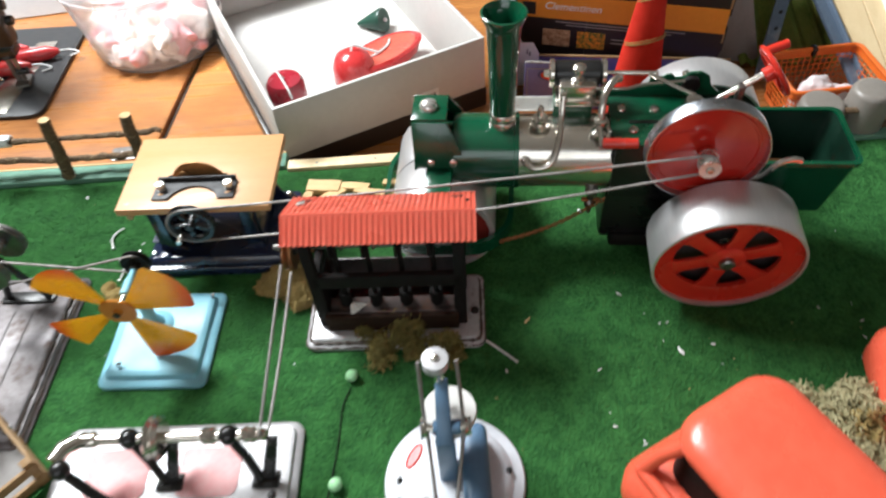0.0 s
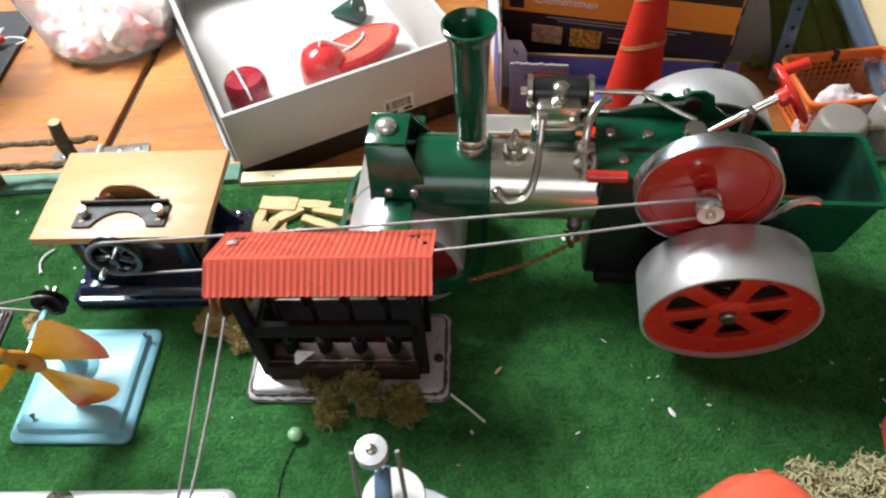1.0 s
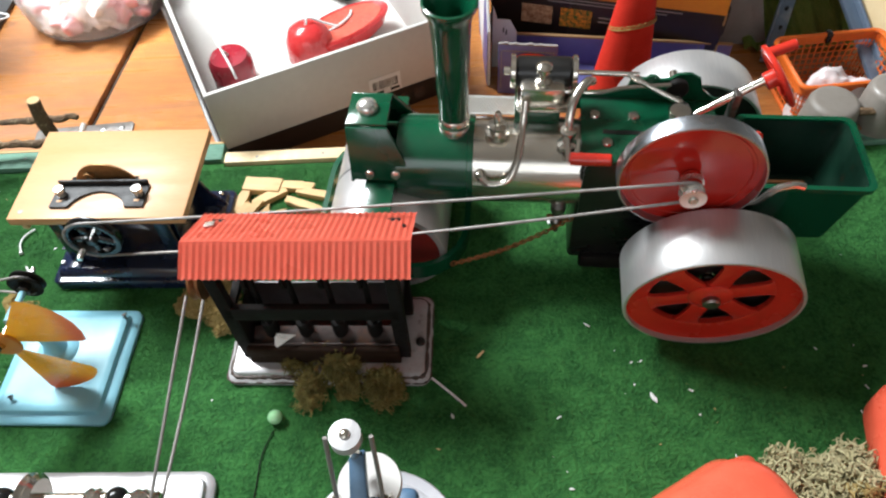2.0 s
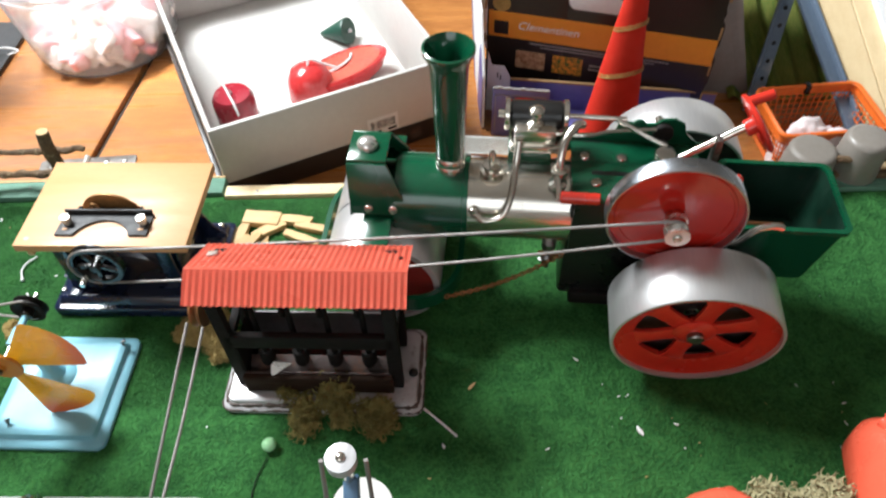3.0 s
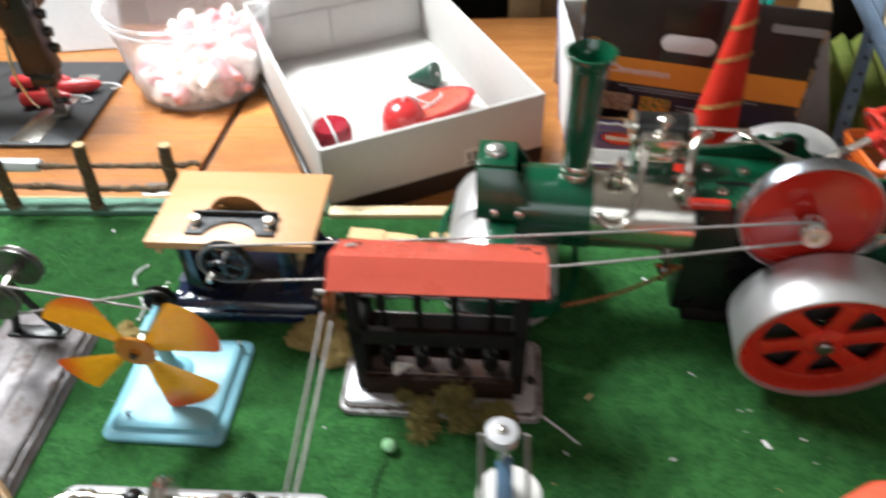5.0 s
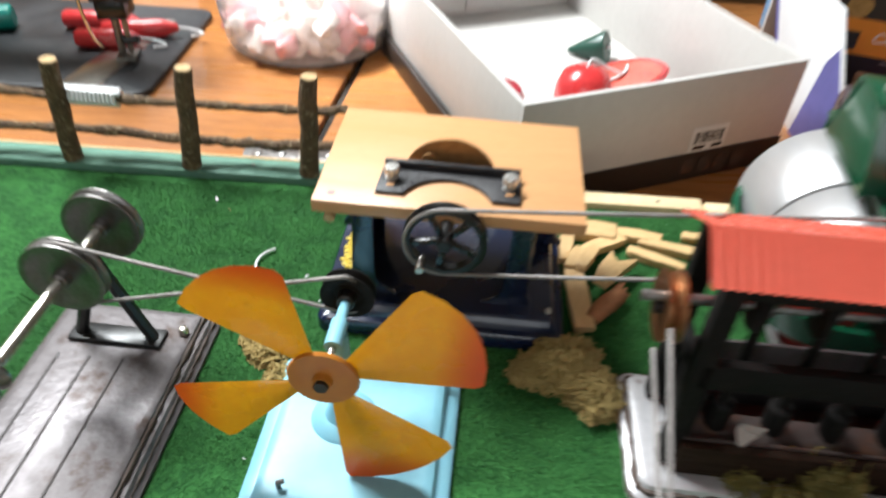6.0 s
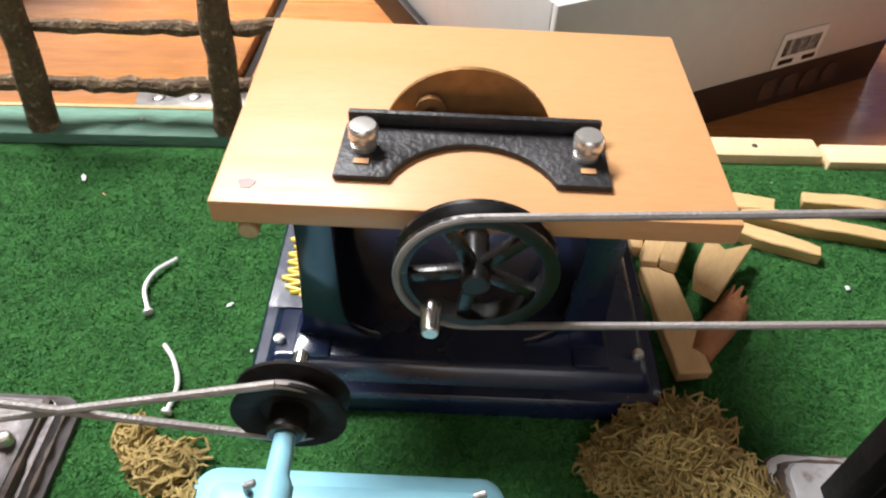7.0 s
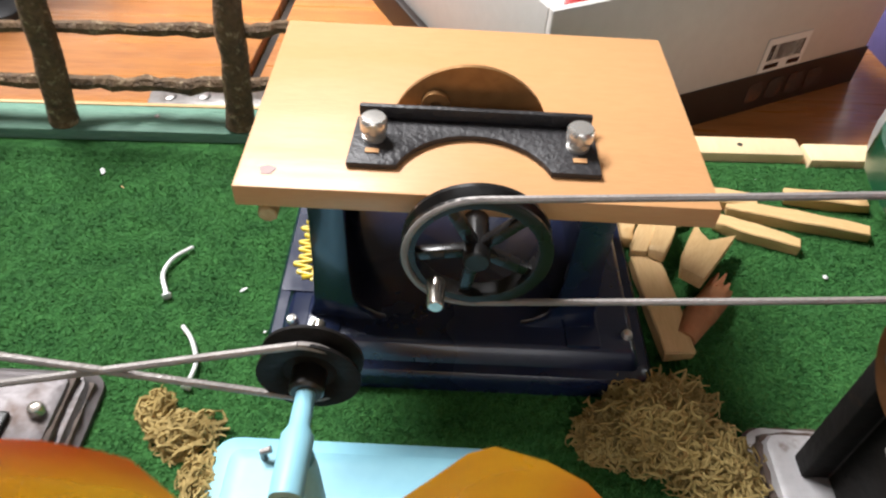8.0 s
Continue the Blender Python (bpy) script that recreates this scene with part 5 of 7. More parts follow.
    part("eccentric", rod((-0.22, 0.15, 1.24), (-0.22, 0.19, 1.24), 0.06, seg=28), BLACK_MATT, t)
    part("bearing_post", lathe([(0.03, 0), (0.03, 0.1), (0.05, 0.11), (0.05, 0.15), (0.03, 0.16), (0.03, 0.2), (0.055, 0.21), (0.055, 0.245), (0, 0.25)], (-0.25, -0.1, 1.08), Z, 18), CHROME, t)
    part("piston_rod", rod((-0.78, 0.20, 1.315), (-0.44, 0.19, 1.315), 0.016, seg=10), CHROME, t)
    part("connecting_rod", tube([(-0.5, 0.19, 1.315), (-0.36, 0.12, 1.275), (-0.21, 0.05, 1.24)], 0.016, 8), CHROME, t)
    part("valve_rod", tube(smooth_line([(-0.85, 0.09, 1.27), (-0.66, 0.09, 1.265), (-0.52, 0.13, 1.27), (-0.25, 0.165, 1.27)], 5), 0.013, 8), CHROME, t)
    # steering column and wheel
    part("steering_column", rod((-0.12, 0.06, 1.145), (0.22, 0.13, 1.355), 0.024, seg=12), CHROME, t, "bright steering column")
    part("column_bracket", box(0.06, 0.10, 0.05, 0.12, 1.06, 1.30, 0.008), OLD_STEEL, t)
    axis = Vector((0.34, 0.07, 0.21)).normalized()
    sw = part("steering_wheel", lathe([(0.168 + 0.017 * math.cos(k * 0.7854), 0.017 * math.sin(k * 0.7854)) for k in range(8)], (0, 0, 0), axis, 40, closed=True), RED, t, "red spoked steering wheel", m=at(0.275, 0.145, 1.365))
    part("wheel_boss", rod(-axis * 0.07, axis * 0.03, 0.05, seg=18), RED, sw)
    turn = axis.to_track_quat("Z", "Y").to_matrix()
    for k in range(3):
        a = radians(120 * k + 30)
        part("wheel_spoke", tube([(0, 0, 0), turn @ Vector((0.165 * math.cos(a), 0.165 * math.sin(a), 0))], 0.015, 8), RED, sw)
    hp = Vector((-0.08, 0.02, 0.13))
    part("spinner_knob", rod(hp, hp + Vector((0.13, 0.03, 0.04)), 0.03, seg=14), RED, sw)
    # tender box
    b = bmesh.new()
    steps = [round_rect(0.22, 0.76, -0.25, 0.20, 0.05), round_rect(0.18, 0.83, -0.30, 0.245, 0.06), round_rect(0.165, 0.845, -0.315, 0.26, 0.06), round_rect(0.165, 0.845, -0.315, 0.26, 0.06),
             round_rect(0.195, 0.815, -0.285, 0.23, 0.05), round_rect(0.235, 0.745, -0.23, 0.175, 0.04)]
    hs = [0.48, 0.95, 0.95, 0.98, 0.98, 0.56]
    rings = [[b.verts.new(vec((x, y, h))) for x, y in ring] for ring, h in zip(steps, hs)]
    for p, q in zip(rings, rings[1:]):
        for k in range(len(p)):
            b.faces.new((p[k], p[(k + 1) % len(p)], q[(k + 1) % len(p)], q[k]))
    b.faces.new(rings[0])
    b.faces.new(rings[-1])
    # added inner skin whose dark colour is the tender's inside shade
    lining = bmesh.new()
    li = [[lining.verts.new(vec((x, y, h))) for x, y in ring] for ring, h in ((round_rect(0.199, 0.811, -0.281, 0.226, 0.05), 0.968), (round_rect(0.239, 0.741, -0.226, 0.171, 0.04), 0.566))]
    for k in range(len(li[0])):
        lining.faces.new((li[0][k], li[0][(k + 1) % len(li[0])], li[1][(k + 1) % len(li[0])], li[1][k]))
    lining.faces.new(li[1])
    part("tender_shade_lining", lining, TENDER_SHADE, t, "added dark lining, painted shade inside the tender")
    part("tender_box", b, LOCO_GREEN, t, "deep green open tender box")
    part("tender_bar", rod((0.2, -0.2, 0.9), (0.5, -0.2, 0.9), 0.016, seg=10), COPPER, t)
    part("brake_lever", tube(smooth_line([(0.16, -0.35, 0.88), (0.22, -0.36, 0.92), (0.28, -0.36, 1.02), (0.36, -0.36, 1.06), (0.42, -0.36, 1.05)], 5), 0.02, 8), CHROME, t, "curved bright lever")
    part("whistle_tag", lathe([(0.018, -0.008), (0.036, -0.008), (0.036, 0.008), (0.018, 0.008)], (0.14, -0.2, 1.24), (0.3, -1, 0.2), 18, closed=True), RED, t)
    # drain cock under the barrel, axle stub
    part("drain_cock", lathe([(0, 0), (0.015, 0.01), (0.02, 0.08), (0.04, 0.09), (0.04, 0.12), (0.022, 0.14), (0.022, 0.2), (0.045, 0.21), (0.045, 0.26), (0.02, 0.28)], (-0.83, -0.2, 0.38), Z, 16), OLD_STEEL, t, "dull steel drain cock")
    part("drain_tap", rod((-0.89, -0.2, 0.52), (-0.76, -0.2, 0.52), 0.018, seg=8), COPPER, t)
    # steering chain from the strap frame to the firebox
    ends = (Vector((-1.46, -0.49, 0.38)), Vector((-0.72, -0.22, 0.56)))
    link = lathe([(0.012 + 0.0052 * math.cos(a), 0.0052 * math.sin(a)) for a in (k * 1.0472 for k in range(6))], (0, 0, 0), Z, 8, closed=True)
    bmesh.ops.scale(link, vec=(1.5, 1, 1), verts=link.verts)
    link_me = finish(link, "chain_link", COPPER)
    d = ends[1] - ends[0]
    for k in range(32):
        p = ends[0] + d * (k + 0.5) / 32 + Vector((0, 0, -0.06 * math.sin(math.pi * (k + 0.5) / 32)))
        q = d.to_track_quat("X", "Z").to_matrix().to_4x4()
        share("chain_link", link_me, t, Matrix.Translation(p * S) @ q @ pose(0, 0, 0, 90 * (k % 2) + 20, 0, 0))


steam_roller()


# ---------- the red toy car and moss beside it ----------
def toy_van(x, y, rz, high, label):
    """A soft plastic van: flared lower body, window posts, rounded roof."""
    t = thing("toy_van", x, y, 0, rz, label, "toy van", "red toy vans")

    def ring(sx, w, z, r):
        return [(px, py, z) for px, py in round_rect(-sx, sx, -w, w, r, 8)]

    def loft(levels):
        b = bmesh.new()
        rows = [[b.verts.new(vec(p)) for p in ring(*lv)] for lv in levels]
        for p, q in zip(rows, rows[1:]):
            for k in range(len(p)):
                b.faces.new((p[k], p[(k + 1) % len(p)], q[(k + 1) % len(p)], q[k]))
        b.faces.new(rows[0])
        b.faces.new(rows[-1])
        return b

    part("body", loft([(0.62, 0.48, 0.06, 0.16), (0.66, 0.54, 0.12, 0.18), (0.66, 0.55, 0.28, 0.18), (0.62, 0.50, 0.40, 0.18), (0.58, 0.42, 0.45, 0.16)]), PLASTIC_RED, t, "orange-red flared plastic body")
    # solid black block stands for the shade inside the open cabin
    part("cabin", loft([(0.5, 0.34, 0.45, 0.12), (0.48, 0.3, high - 0.1, 0.12)]), BLACK_MATT, t, "black block as the shade inside the cabin")
    part("roof", loft([(0.53, 0.34, high - 0.15, 0.18), (0.56, 0.37, high - 0.10, 0.2), (0.555, 0.365, high - 0.06, 0.2), (0.53, 0.34, high - 0.025, 0.19), (0.48, 0.29, high + 0.002, 0.17), (0.4, 0.22, high + 0.016, 0.14), (0.26, 0.11, high + 0.022, 0.08)]), PLASTIC_RED, t, "rounded orange-red roof")
    for sx in (-0.5, -0.08, 0.5):
        for sy in (-1, 1):
            part("pillar", tube([(sx * 1.1, sy * 0.45, 0.42), (sx * 1.02, sy * 0.38, (0.42 + high) / 2 - 0.03), (sx * 0.9, sy * 0.3, high - 0.13)], 0.042, 10), PLASTIC_RED, t)
    for sy in (-1, 1):
        part("window_sill", tube([(-0.54, sy * 0.45, 0.44), (0, sy * 0.46, 0.46), (0.54, sy * 0.45, 0.44)], 0.04, 10), PLASTIC_RED, t)
    for sx in (-0.4, 0.4):
        for sy in (-0.56, 0.5):
            w = part("wheel", lathe([(0, 0), (0.08, 0), (0.13, 0.008), (0.13, 0.052), (0.08, 0.06), (0, 0.06)], (0, 0, 0), Y, 28), BLACK, t, m=at(sx, sy, 0.13))
            part("hub_cap", rod((0, -0.006, 0), (0, 0.066, 0), 0.05, seg=18), CHROME, w)


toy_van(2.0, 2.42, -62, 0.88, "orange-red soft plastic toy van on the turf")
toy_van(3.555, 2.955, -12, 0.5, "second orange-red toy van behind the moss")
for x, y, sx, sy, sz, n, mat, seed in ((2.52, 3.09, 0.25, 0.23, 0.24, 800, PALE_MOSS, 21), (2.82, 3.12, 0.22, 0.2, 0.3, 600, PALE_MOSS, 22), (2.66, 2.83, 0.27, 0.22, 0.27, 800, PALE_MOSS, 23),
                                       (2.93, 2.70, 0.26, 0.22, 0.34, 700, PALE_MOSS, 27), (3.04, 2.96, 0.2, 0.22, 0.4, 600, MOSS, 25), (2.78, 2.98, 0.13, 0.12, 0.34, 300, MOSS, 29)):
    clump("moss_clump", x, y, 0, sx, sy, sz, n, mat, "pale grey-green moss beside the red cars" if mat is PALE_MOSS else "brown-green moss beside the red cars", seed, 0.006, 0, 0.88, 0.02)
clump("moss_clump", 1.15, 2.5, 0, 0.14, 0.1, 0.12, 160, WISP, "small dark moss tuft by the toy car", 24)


def slatted_tray():
    t = thing("slatted_tray", -2.22, 3.03, 0, 137, "small tan wooden slatted tray on the turf", "tray")
    lx, ly, h = 0.62, 0.5, 0.27
    for x in (0.03, lx - 0.03):
        for y in (0.03, ly - 0.03):
            part("corner_post", box(x - 0.03, x + 0.03, y - 0.03, y + 0.03, 0, h, 0.008), BROWN_SLAT, t)
    for z in (0.07, 0.21):
        for y in (0.0, ly):
            part("slat", box(0.0, lx, y - 0.012, y + 0.012, z - 0.035, z + 0.035, 0.005), BROWN_SLAT, t)
        for x in (0.0, lx):
            part("slat", box(x - 0.012, x + 0.012, 0.014, ly - 0.014, z - 0.035, z + 0.035, 0.005), BROWN_SLAT, t)
    part("tray_floor", box(0.02, lx - 0.02, 0.02, ly - 0.02, 0.02, 0.04, 0.004), GREY_CARD, t, "dull grey lining")


slatted_tray()


# ---------- small litter on the turf ----------
def nail(points, label, r=0.007, head=True):
    c = Vector(points[0])
    t = thing("nail", c.x, c.y, 0.014, 0, label, "nail", "stray nails")
    line = smooth_line([Vector(p) - c for p in points], 5)
    part("shank", tube(line, r, 8), NAIL, t)
    if head:
        d = line[0] - line[1]
        part("head", rod(line[0], line[0] + d.normalized() * 0.01, 0.015, seg=10), NAIL, t)


nail([(0.787, 3.660, 0), (0.688, 3.755, 0.002), (0.587, 3.848, 0)], "straight bright nail lying on the turf", 0.008, False)
nail([(-2.33, 4.94, 0), (-2.36, 5.02, 0.004), (-2.345, 5.09, 0.006), (-2.295, 5.15, 0)], "bent bright nail lying on the turf")
nail([(-2.19, 4.605, 0), (-2.18, 4.68, 0.006), (-2.21, 4.76, 0.006), (-2.25, 4.815, 0)], "bent bright nail lying on the turf")
for x, y in ((-0.343, 3.62), (-0.41, 2.87)):
    m = thing("glass_bead", x, y, 0, 0, "pale green glass bead on the turf", "bead", "green beads")
    part("bead", ball((0, 0, 0.042), 0.045, seg=20, squash=0.9), MARBLE, m)
line = thing("thread", -0.4, 3.3, 0.008, 0, "dark thread lying along the turf", "thread")
part("strand", tube(smooth_line([(0.05, 0.25, 0), (0.0, 0.1, 0.002), (-0.01, -0.1, 0.0), (-0.03, -0.3, 0.002), (-0.06, -0.5, 0)], 5), 0.0035, 6), BLACK_MATT, line)

CRUMBS = [(0.705, 3.60, 0.022, 0), (0.89, 4.00, 0.02, 1), (1.423, 5.02, 0.022, 0), (1.895, 3.67, 0.018, 0), (2.123, 3.71, 0.018, 0), (1.572, 4.18, 0.012, 0), (-0.147, 5.07, 0.014, 0), (-2.714, 5.54, 0.012, 0)]
rng = random.Random(31)
CRUMBS += [(rng.uniform(-2.9, 3.6), rng.uniform(2.7, 5.6), rng.uniform(0.003, 0.008), rng.choice((0, 0, 1))) for _ in range(45)]
CRUMBS += [(rng.uniform(1.2, 3.4), rng.uniform(3.0, 4.0), rng.uniform(0.004, 0.01), rng.choice((0, 0, 1))) for _ in range(26)]
chip_mesh = []
for k in range(4):
    b = bmesh.new()
    bmesh.ops.create_icosphere(b, subdivisions=1, radius=0.1)
    for v in b.verts:
        v.co = Vector((v.co.x * (1.0 + 1.1 * (k % 2)), v.co.y * (0.4 + 0.12 * k), v.co.z * 0.22)) * (1 + 0.5 * noise.noise(v.co * 23 + Vector((k, 0, 0))))
    chip_mesh.append(b)
chip_pale = [finish(b.copy(), "crumb", PAPER, 0) for b in chip_mesh]
chip_wood = [finish(b, "crumb", PALE_WOOD, 0) for b in chip_mesh]
for k, (x, y, r, kind) in enumerate(CRUMBS):
    ob = new("crumb", (chip_wood if kind else chip_pale)[k % 4])
    ob.matrix_world = pose(x * S, y * S, (0.006 + r * 0.3) * S, rng.uniform(-15, 15), rng.uniform(-15, 15), rng.uniform(0, 360)) @ Matrix.Scale(r * 1.0, 4)
    tagged(ob, "pale wood crumb on the turf" if kind else "white paper crumb on the turf", "crumb", "crumbs on the turf")


# ---------- shoe box with candles ----------
def shoe_box():
    t = thing("shoe_box", -0.735, 7.70, TABLE, 24.6, "open white shoe box with a dark printed band", "box")
    L, W, H = 1.02, 1.47, 0.765
    w = 0.035
    part("box_floor", box(-L + w, L - w, -W + w, W - w, 0, w), CARD_WHITE, t)
    part("front_wall", box(-L, L, -W, -W + w, 0, H, 0.008), CARD_WHITE, t)
    part("back_wall", box(-L, L, W - w, W, 0, H, 0.008), CARD_WHITE, t)
    part("side_wall", box(-L, -L + w, -W + w + 0.002, W - w - 0.002, 0, H - 0.004, 0.008), CARD_WHITE, t)
    part("side_wall", box(L - w, L, -W + w + 0.002, W - w - 0.002, 0, H - 0.004, 0.008), CARD_WHITE, t)
    part("lid_band", box(-L - 0.006, L + 0.006, -W - 0.008, -W - 0.003, 0.0, 0.21), CARD_DARK, t, "dark brown printed band")
    part("lid_band", box(-L - 0.05, -L - 0.005, -W, W, 0.0, 0.17, 0.006), CARD_DARK, t, "dark brown printed band")
    part("fold_flap", box(-L + w + 0.003, L - w - 0.003, W - w - 0.012, W - w - 0.004, H - 0.2, H - 0.01), CARD_WHITE, t)
    part("inner_flap", box(-L + w + 0.004, -0.12, W - w - 0.016, W - w - 0.006, 0.05, H - 0.21, 0.003), CARD_WHITE, t, "white inner flap with a ragged lower edge")
    part("inner_flap", box(-0.105, L - w - 0.004, W - w - 0.02, W - w - 0.006, 0.07, H - 0.21, 0.003), CARD_WHITE, t)
    # printed mark as plain shapes, upside down on the band
    rng = random.Random(2)
    x = 0.22
    for k in range(4):
        part("mark_bar", outline(round_rect(x, x + 0.1, 0.05, 0.165, 0.035), -0.001, 0.001, m=pose(0, 0, 0, 90, 0, 0)), RUSTY, t, "dull copper print mark", m=at(0, -W - 0.011, 0))
        x += 0.135
    tag = part("price_label", box(0.24, 0.52, -W - 0.007, -W - 0.003, 0.22, 0.40), PAPER, t, "white barcode label")
    for k in range(16):
        part("code_bar", box(0.27 + 0.014 * k, 0.27 + 0.014 * k + rng.uniform(0.003, 0.009), -W - 0.0095, -W - 0.0075, 0.28, 0.365), BLACK, tag)
    part("label_line", box(0.27, 0.36, -W - 0.0095, -W - 0.0075, 0.235, 0.26), BLACK, tag)
    part("label_line", box(0.42, 0.50, -W - 0.0095, -W - 0.0075, 0.235, 0.26), BLACK, tag)


shoe_box()
FLOOR_Z = TABLE + 0.036


def candle(x, y, z, rz, profile, direction, mat, label, wick):
    t = thing("candle", x, y, z, rz, label, "candle", "candles in the box")
    part("wax", lathe(profile, (0, 0, 0), direction, 28), mat, t)
    part("wick", tube(smooth_line(wick, 6), 0.011, 6), PAPER, t, "white limp wick")


candle(-0.50, 7.27, FLOOR_Z, 20, [(0, 0), (0.2, 0), (0.22, 0.03), (0.21, 0.2), (0.17, 0.3), (0.08, 0.35), (0, 0.355)], Z, WAX_RED, "short round red candle lying in the white box", [(0, 0, 0.35), (0.04, 0.02, 0.4), (0.16, -0.02, 0.34), (0.26, -0.06, 0.3)])
candle(-1.15, 6.945, FLOOR_Z, -15, [(0, 0), (0.17, 0), (0.19, 0.03), (0.19, 0.26), (0.16, 0.31), (0, 0.32)], Z, WAX_DARK, "dark red pillar candle standing in the white box", [(0, 0, 0.32), (-0.03, -0.03, 0.4), (-0.12, 0.06, 0.43), (0.1, -0.16, 0.34), (0.16, -0.22, 0.26)])
ovl = thing("candle", -0.20, 7.46, FLOOR_Z, 38, "flat oval red candle leaning in the white box", "candle", "candles in the box")
b = lathe([(0, 0), (0.22, 0.0), (0.32, 0.09), (0.36, 0.2), (0.33, 0.22), (0.24, 0.19), (0, 0.18)], (0, 0, 0), Z, 40)
bmesh.ops.scale(b, vec=(1.35, 0.62, 1), verts=b.verts)
part("wax", b, WAX_RED, ovl)
pool = lathe([(0, 0.186), (0.25, 0.196), (0.3, 0.212), (0.3, 0.216), (0.25, 0.204), (0, 0.196)], (0, 0, 0), Z, 40)
bmesh.ops.scale(pool, vec=(1.35, 0.62, 1), verts=pool.verts)
part("melt_pool", pool, WAX_POOL, ovl, "paler orange melted hollow")
part("wick", tube(smooth_line([(-0.2, 0.02, 0.19), (-0.05, 0.0, 0.215), (0.1, 0.05, 0.21), (0.16, 0.1, 0.22)], 5), 0.011, 6), PAPER, ovl, "white limp wick")
cone = thing("candle", -0.37, 8.27, FLOOR_Z, 0, "dark green cone candle lying in the white box", "candle", "candles in the box")
part("wax", lathe([(0, 0), (0.13, 0), (0.135, 0.02), (0.02, 0.34), (0, 0.35)], (0.16, -0.12, 0.135), (-0.9, 0.34, -0.3), 28), WAX_GREEN, cone)
part("wick_end", ball((0.175, -0.125, 0.14), 0.022), PAPER, cone)


# hinge let into the table by the fence
hg = thing("table_hinge", -2.42, 6.42, TABLE + 0.004, 4, "flat bright steel hinge screwed to the table", "hinge")
part("leaf_plate", outline(round_rect(-0.42, 0.42, -0.09, 0.09, 0.03), 0, 0.012, bev=0.003), OLD_STEEL, hg)
part("knuckle", rod((-0.02, -0.1, 0.015), (-0.02, 0.1, 0.015), 0.03, seg=14), SATIN, hg)
for x in (-0.32, -0.16, 0.16, 0.32):
    screw("hinge_screw", hg, (x, 0.02, 0.012), 0.03, 0.008, OLD_STEEL)


# ---------- tub of wax petals ----------
def tub():
    t = thing("plastic_tub", -2.77, 8.355, TABLE, 0, "clear plastic tub filled with cream and pink wax petals", "tub")
    prof = [(0, 0.012), (0.65, 0.012), (0.695, 0.03), (0.715, 0.08), (0.84, 0.94), (0.89, 0.955), (0.9, 0.98), (0.885, 1.0), (0.83, 0.98), (0.698, 0.09), (0.67, 0.045), (0, 0.03)]
    part("wall", lathe(prof, (0, 0, 0), Z, 64), CLEAR, t, "translucent plastic wall").visible_shadow = False
    part("rim_band", lathe([(0.835, 0.87), (0.855, 0.87), (0.865, 0.9), (0.845, 0.9)], (0, 0, 0), Z, 64, closed=True), CLEAR, t).visible_shadow = False
    rng = random.Random(77)
    meshes = []
    for k in range(6):
        b = bmesh.new()
        bmesh.ops.create_icosphere(b, subdivisions=2, radius=1)
        for v in b.verts:
            q = 1 + 0.35 * noise.noise(v.co * 1.7 + Vector((k * 5, 0, 0)))
            v.co = Vector((v.co.x * 0.13, v.co.y * 0.11, v.co.z * 0.075 + 0.03 * v.co.x ** 2)) * q * S
        meshes.append(b)
    pale = [finish(b.copy(), "wax_petal", CREAM, 50) for b in meshes]
    rose = [finish(b, "wax_petal", ROSE, 50) for b in meshes]
    placed = []
    tries = 0
    while len(placed) < 190 and tries < 6000:
        tries += 1
        z = rng.uniform(0.11, 0.5)
        rad = (0.60 + 0.15 * z / 0.9) * math.sqrt(rng.random())
        a = rng.uniform(0, 6.283)
        heap = 0.4 + 0.14 * math.cos(a - 0.6) * rad / 0.6
        if z > heap:
            continue
        p = Vector((rad * math.cos(a), rad * math.sin(a), z))
        if all((p - q).length > 0.115 for q in placed):
            placed.append(p)
            share("wax_petal", (rose if rng.random() < (0.6 if z > 0.38 and math.sin(a) > -0.2 else 0.22) else pale)[rng.randrange(6)], t, Matrix.Translation(p * S) @ pose(0, 0, 0, rng.uniform(-70, 70), rng.uniform(-70, 70), rng.uniform(0, 360)))


tub()


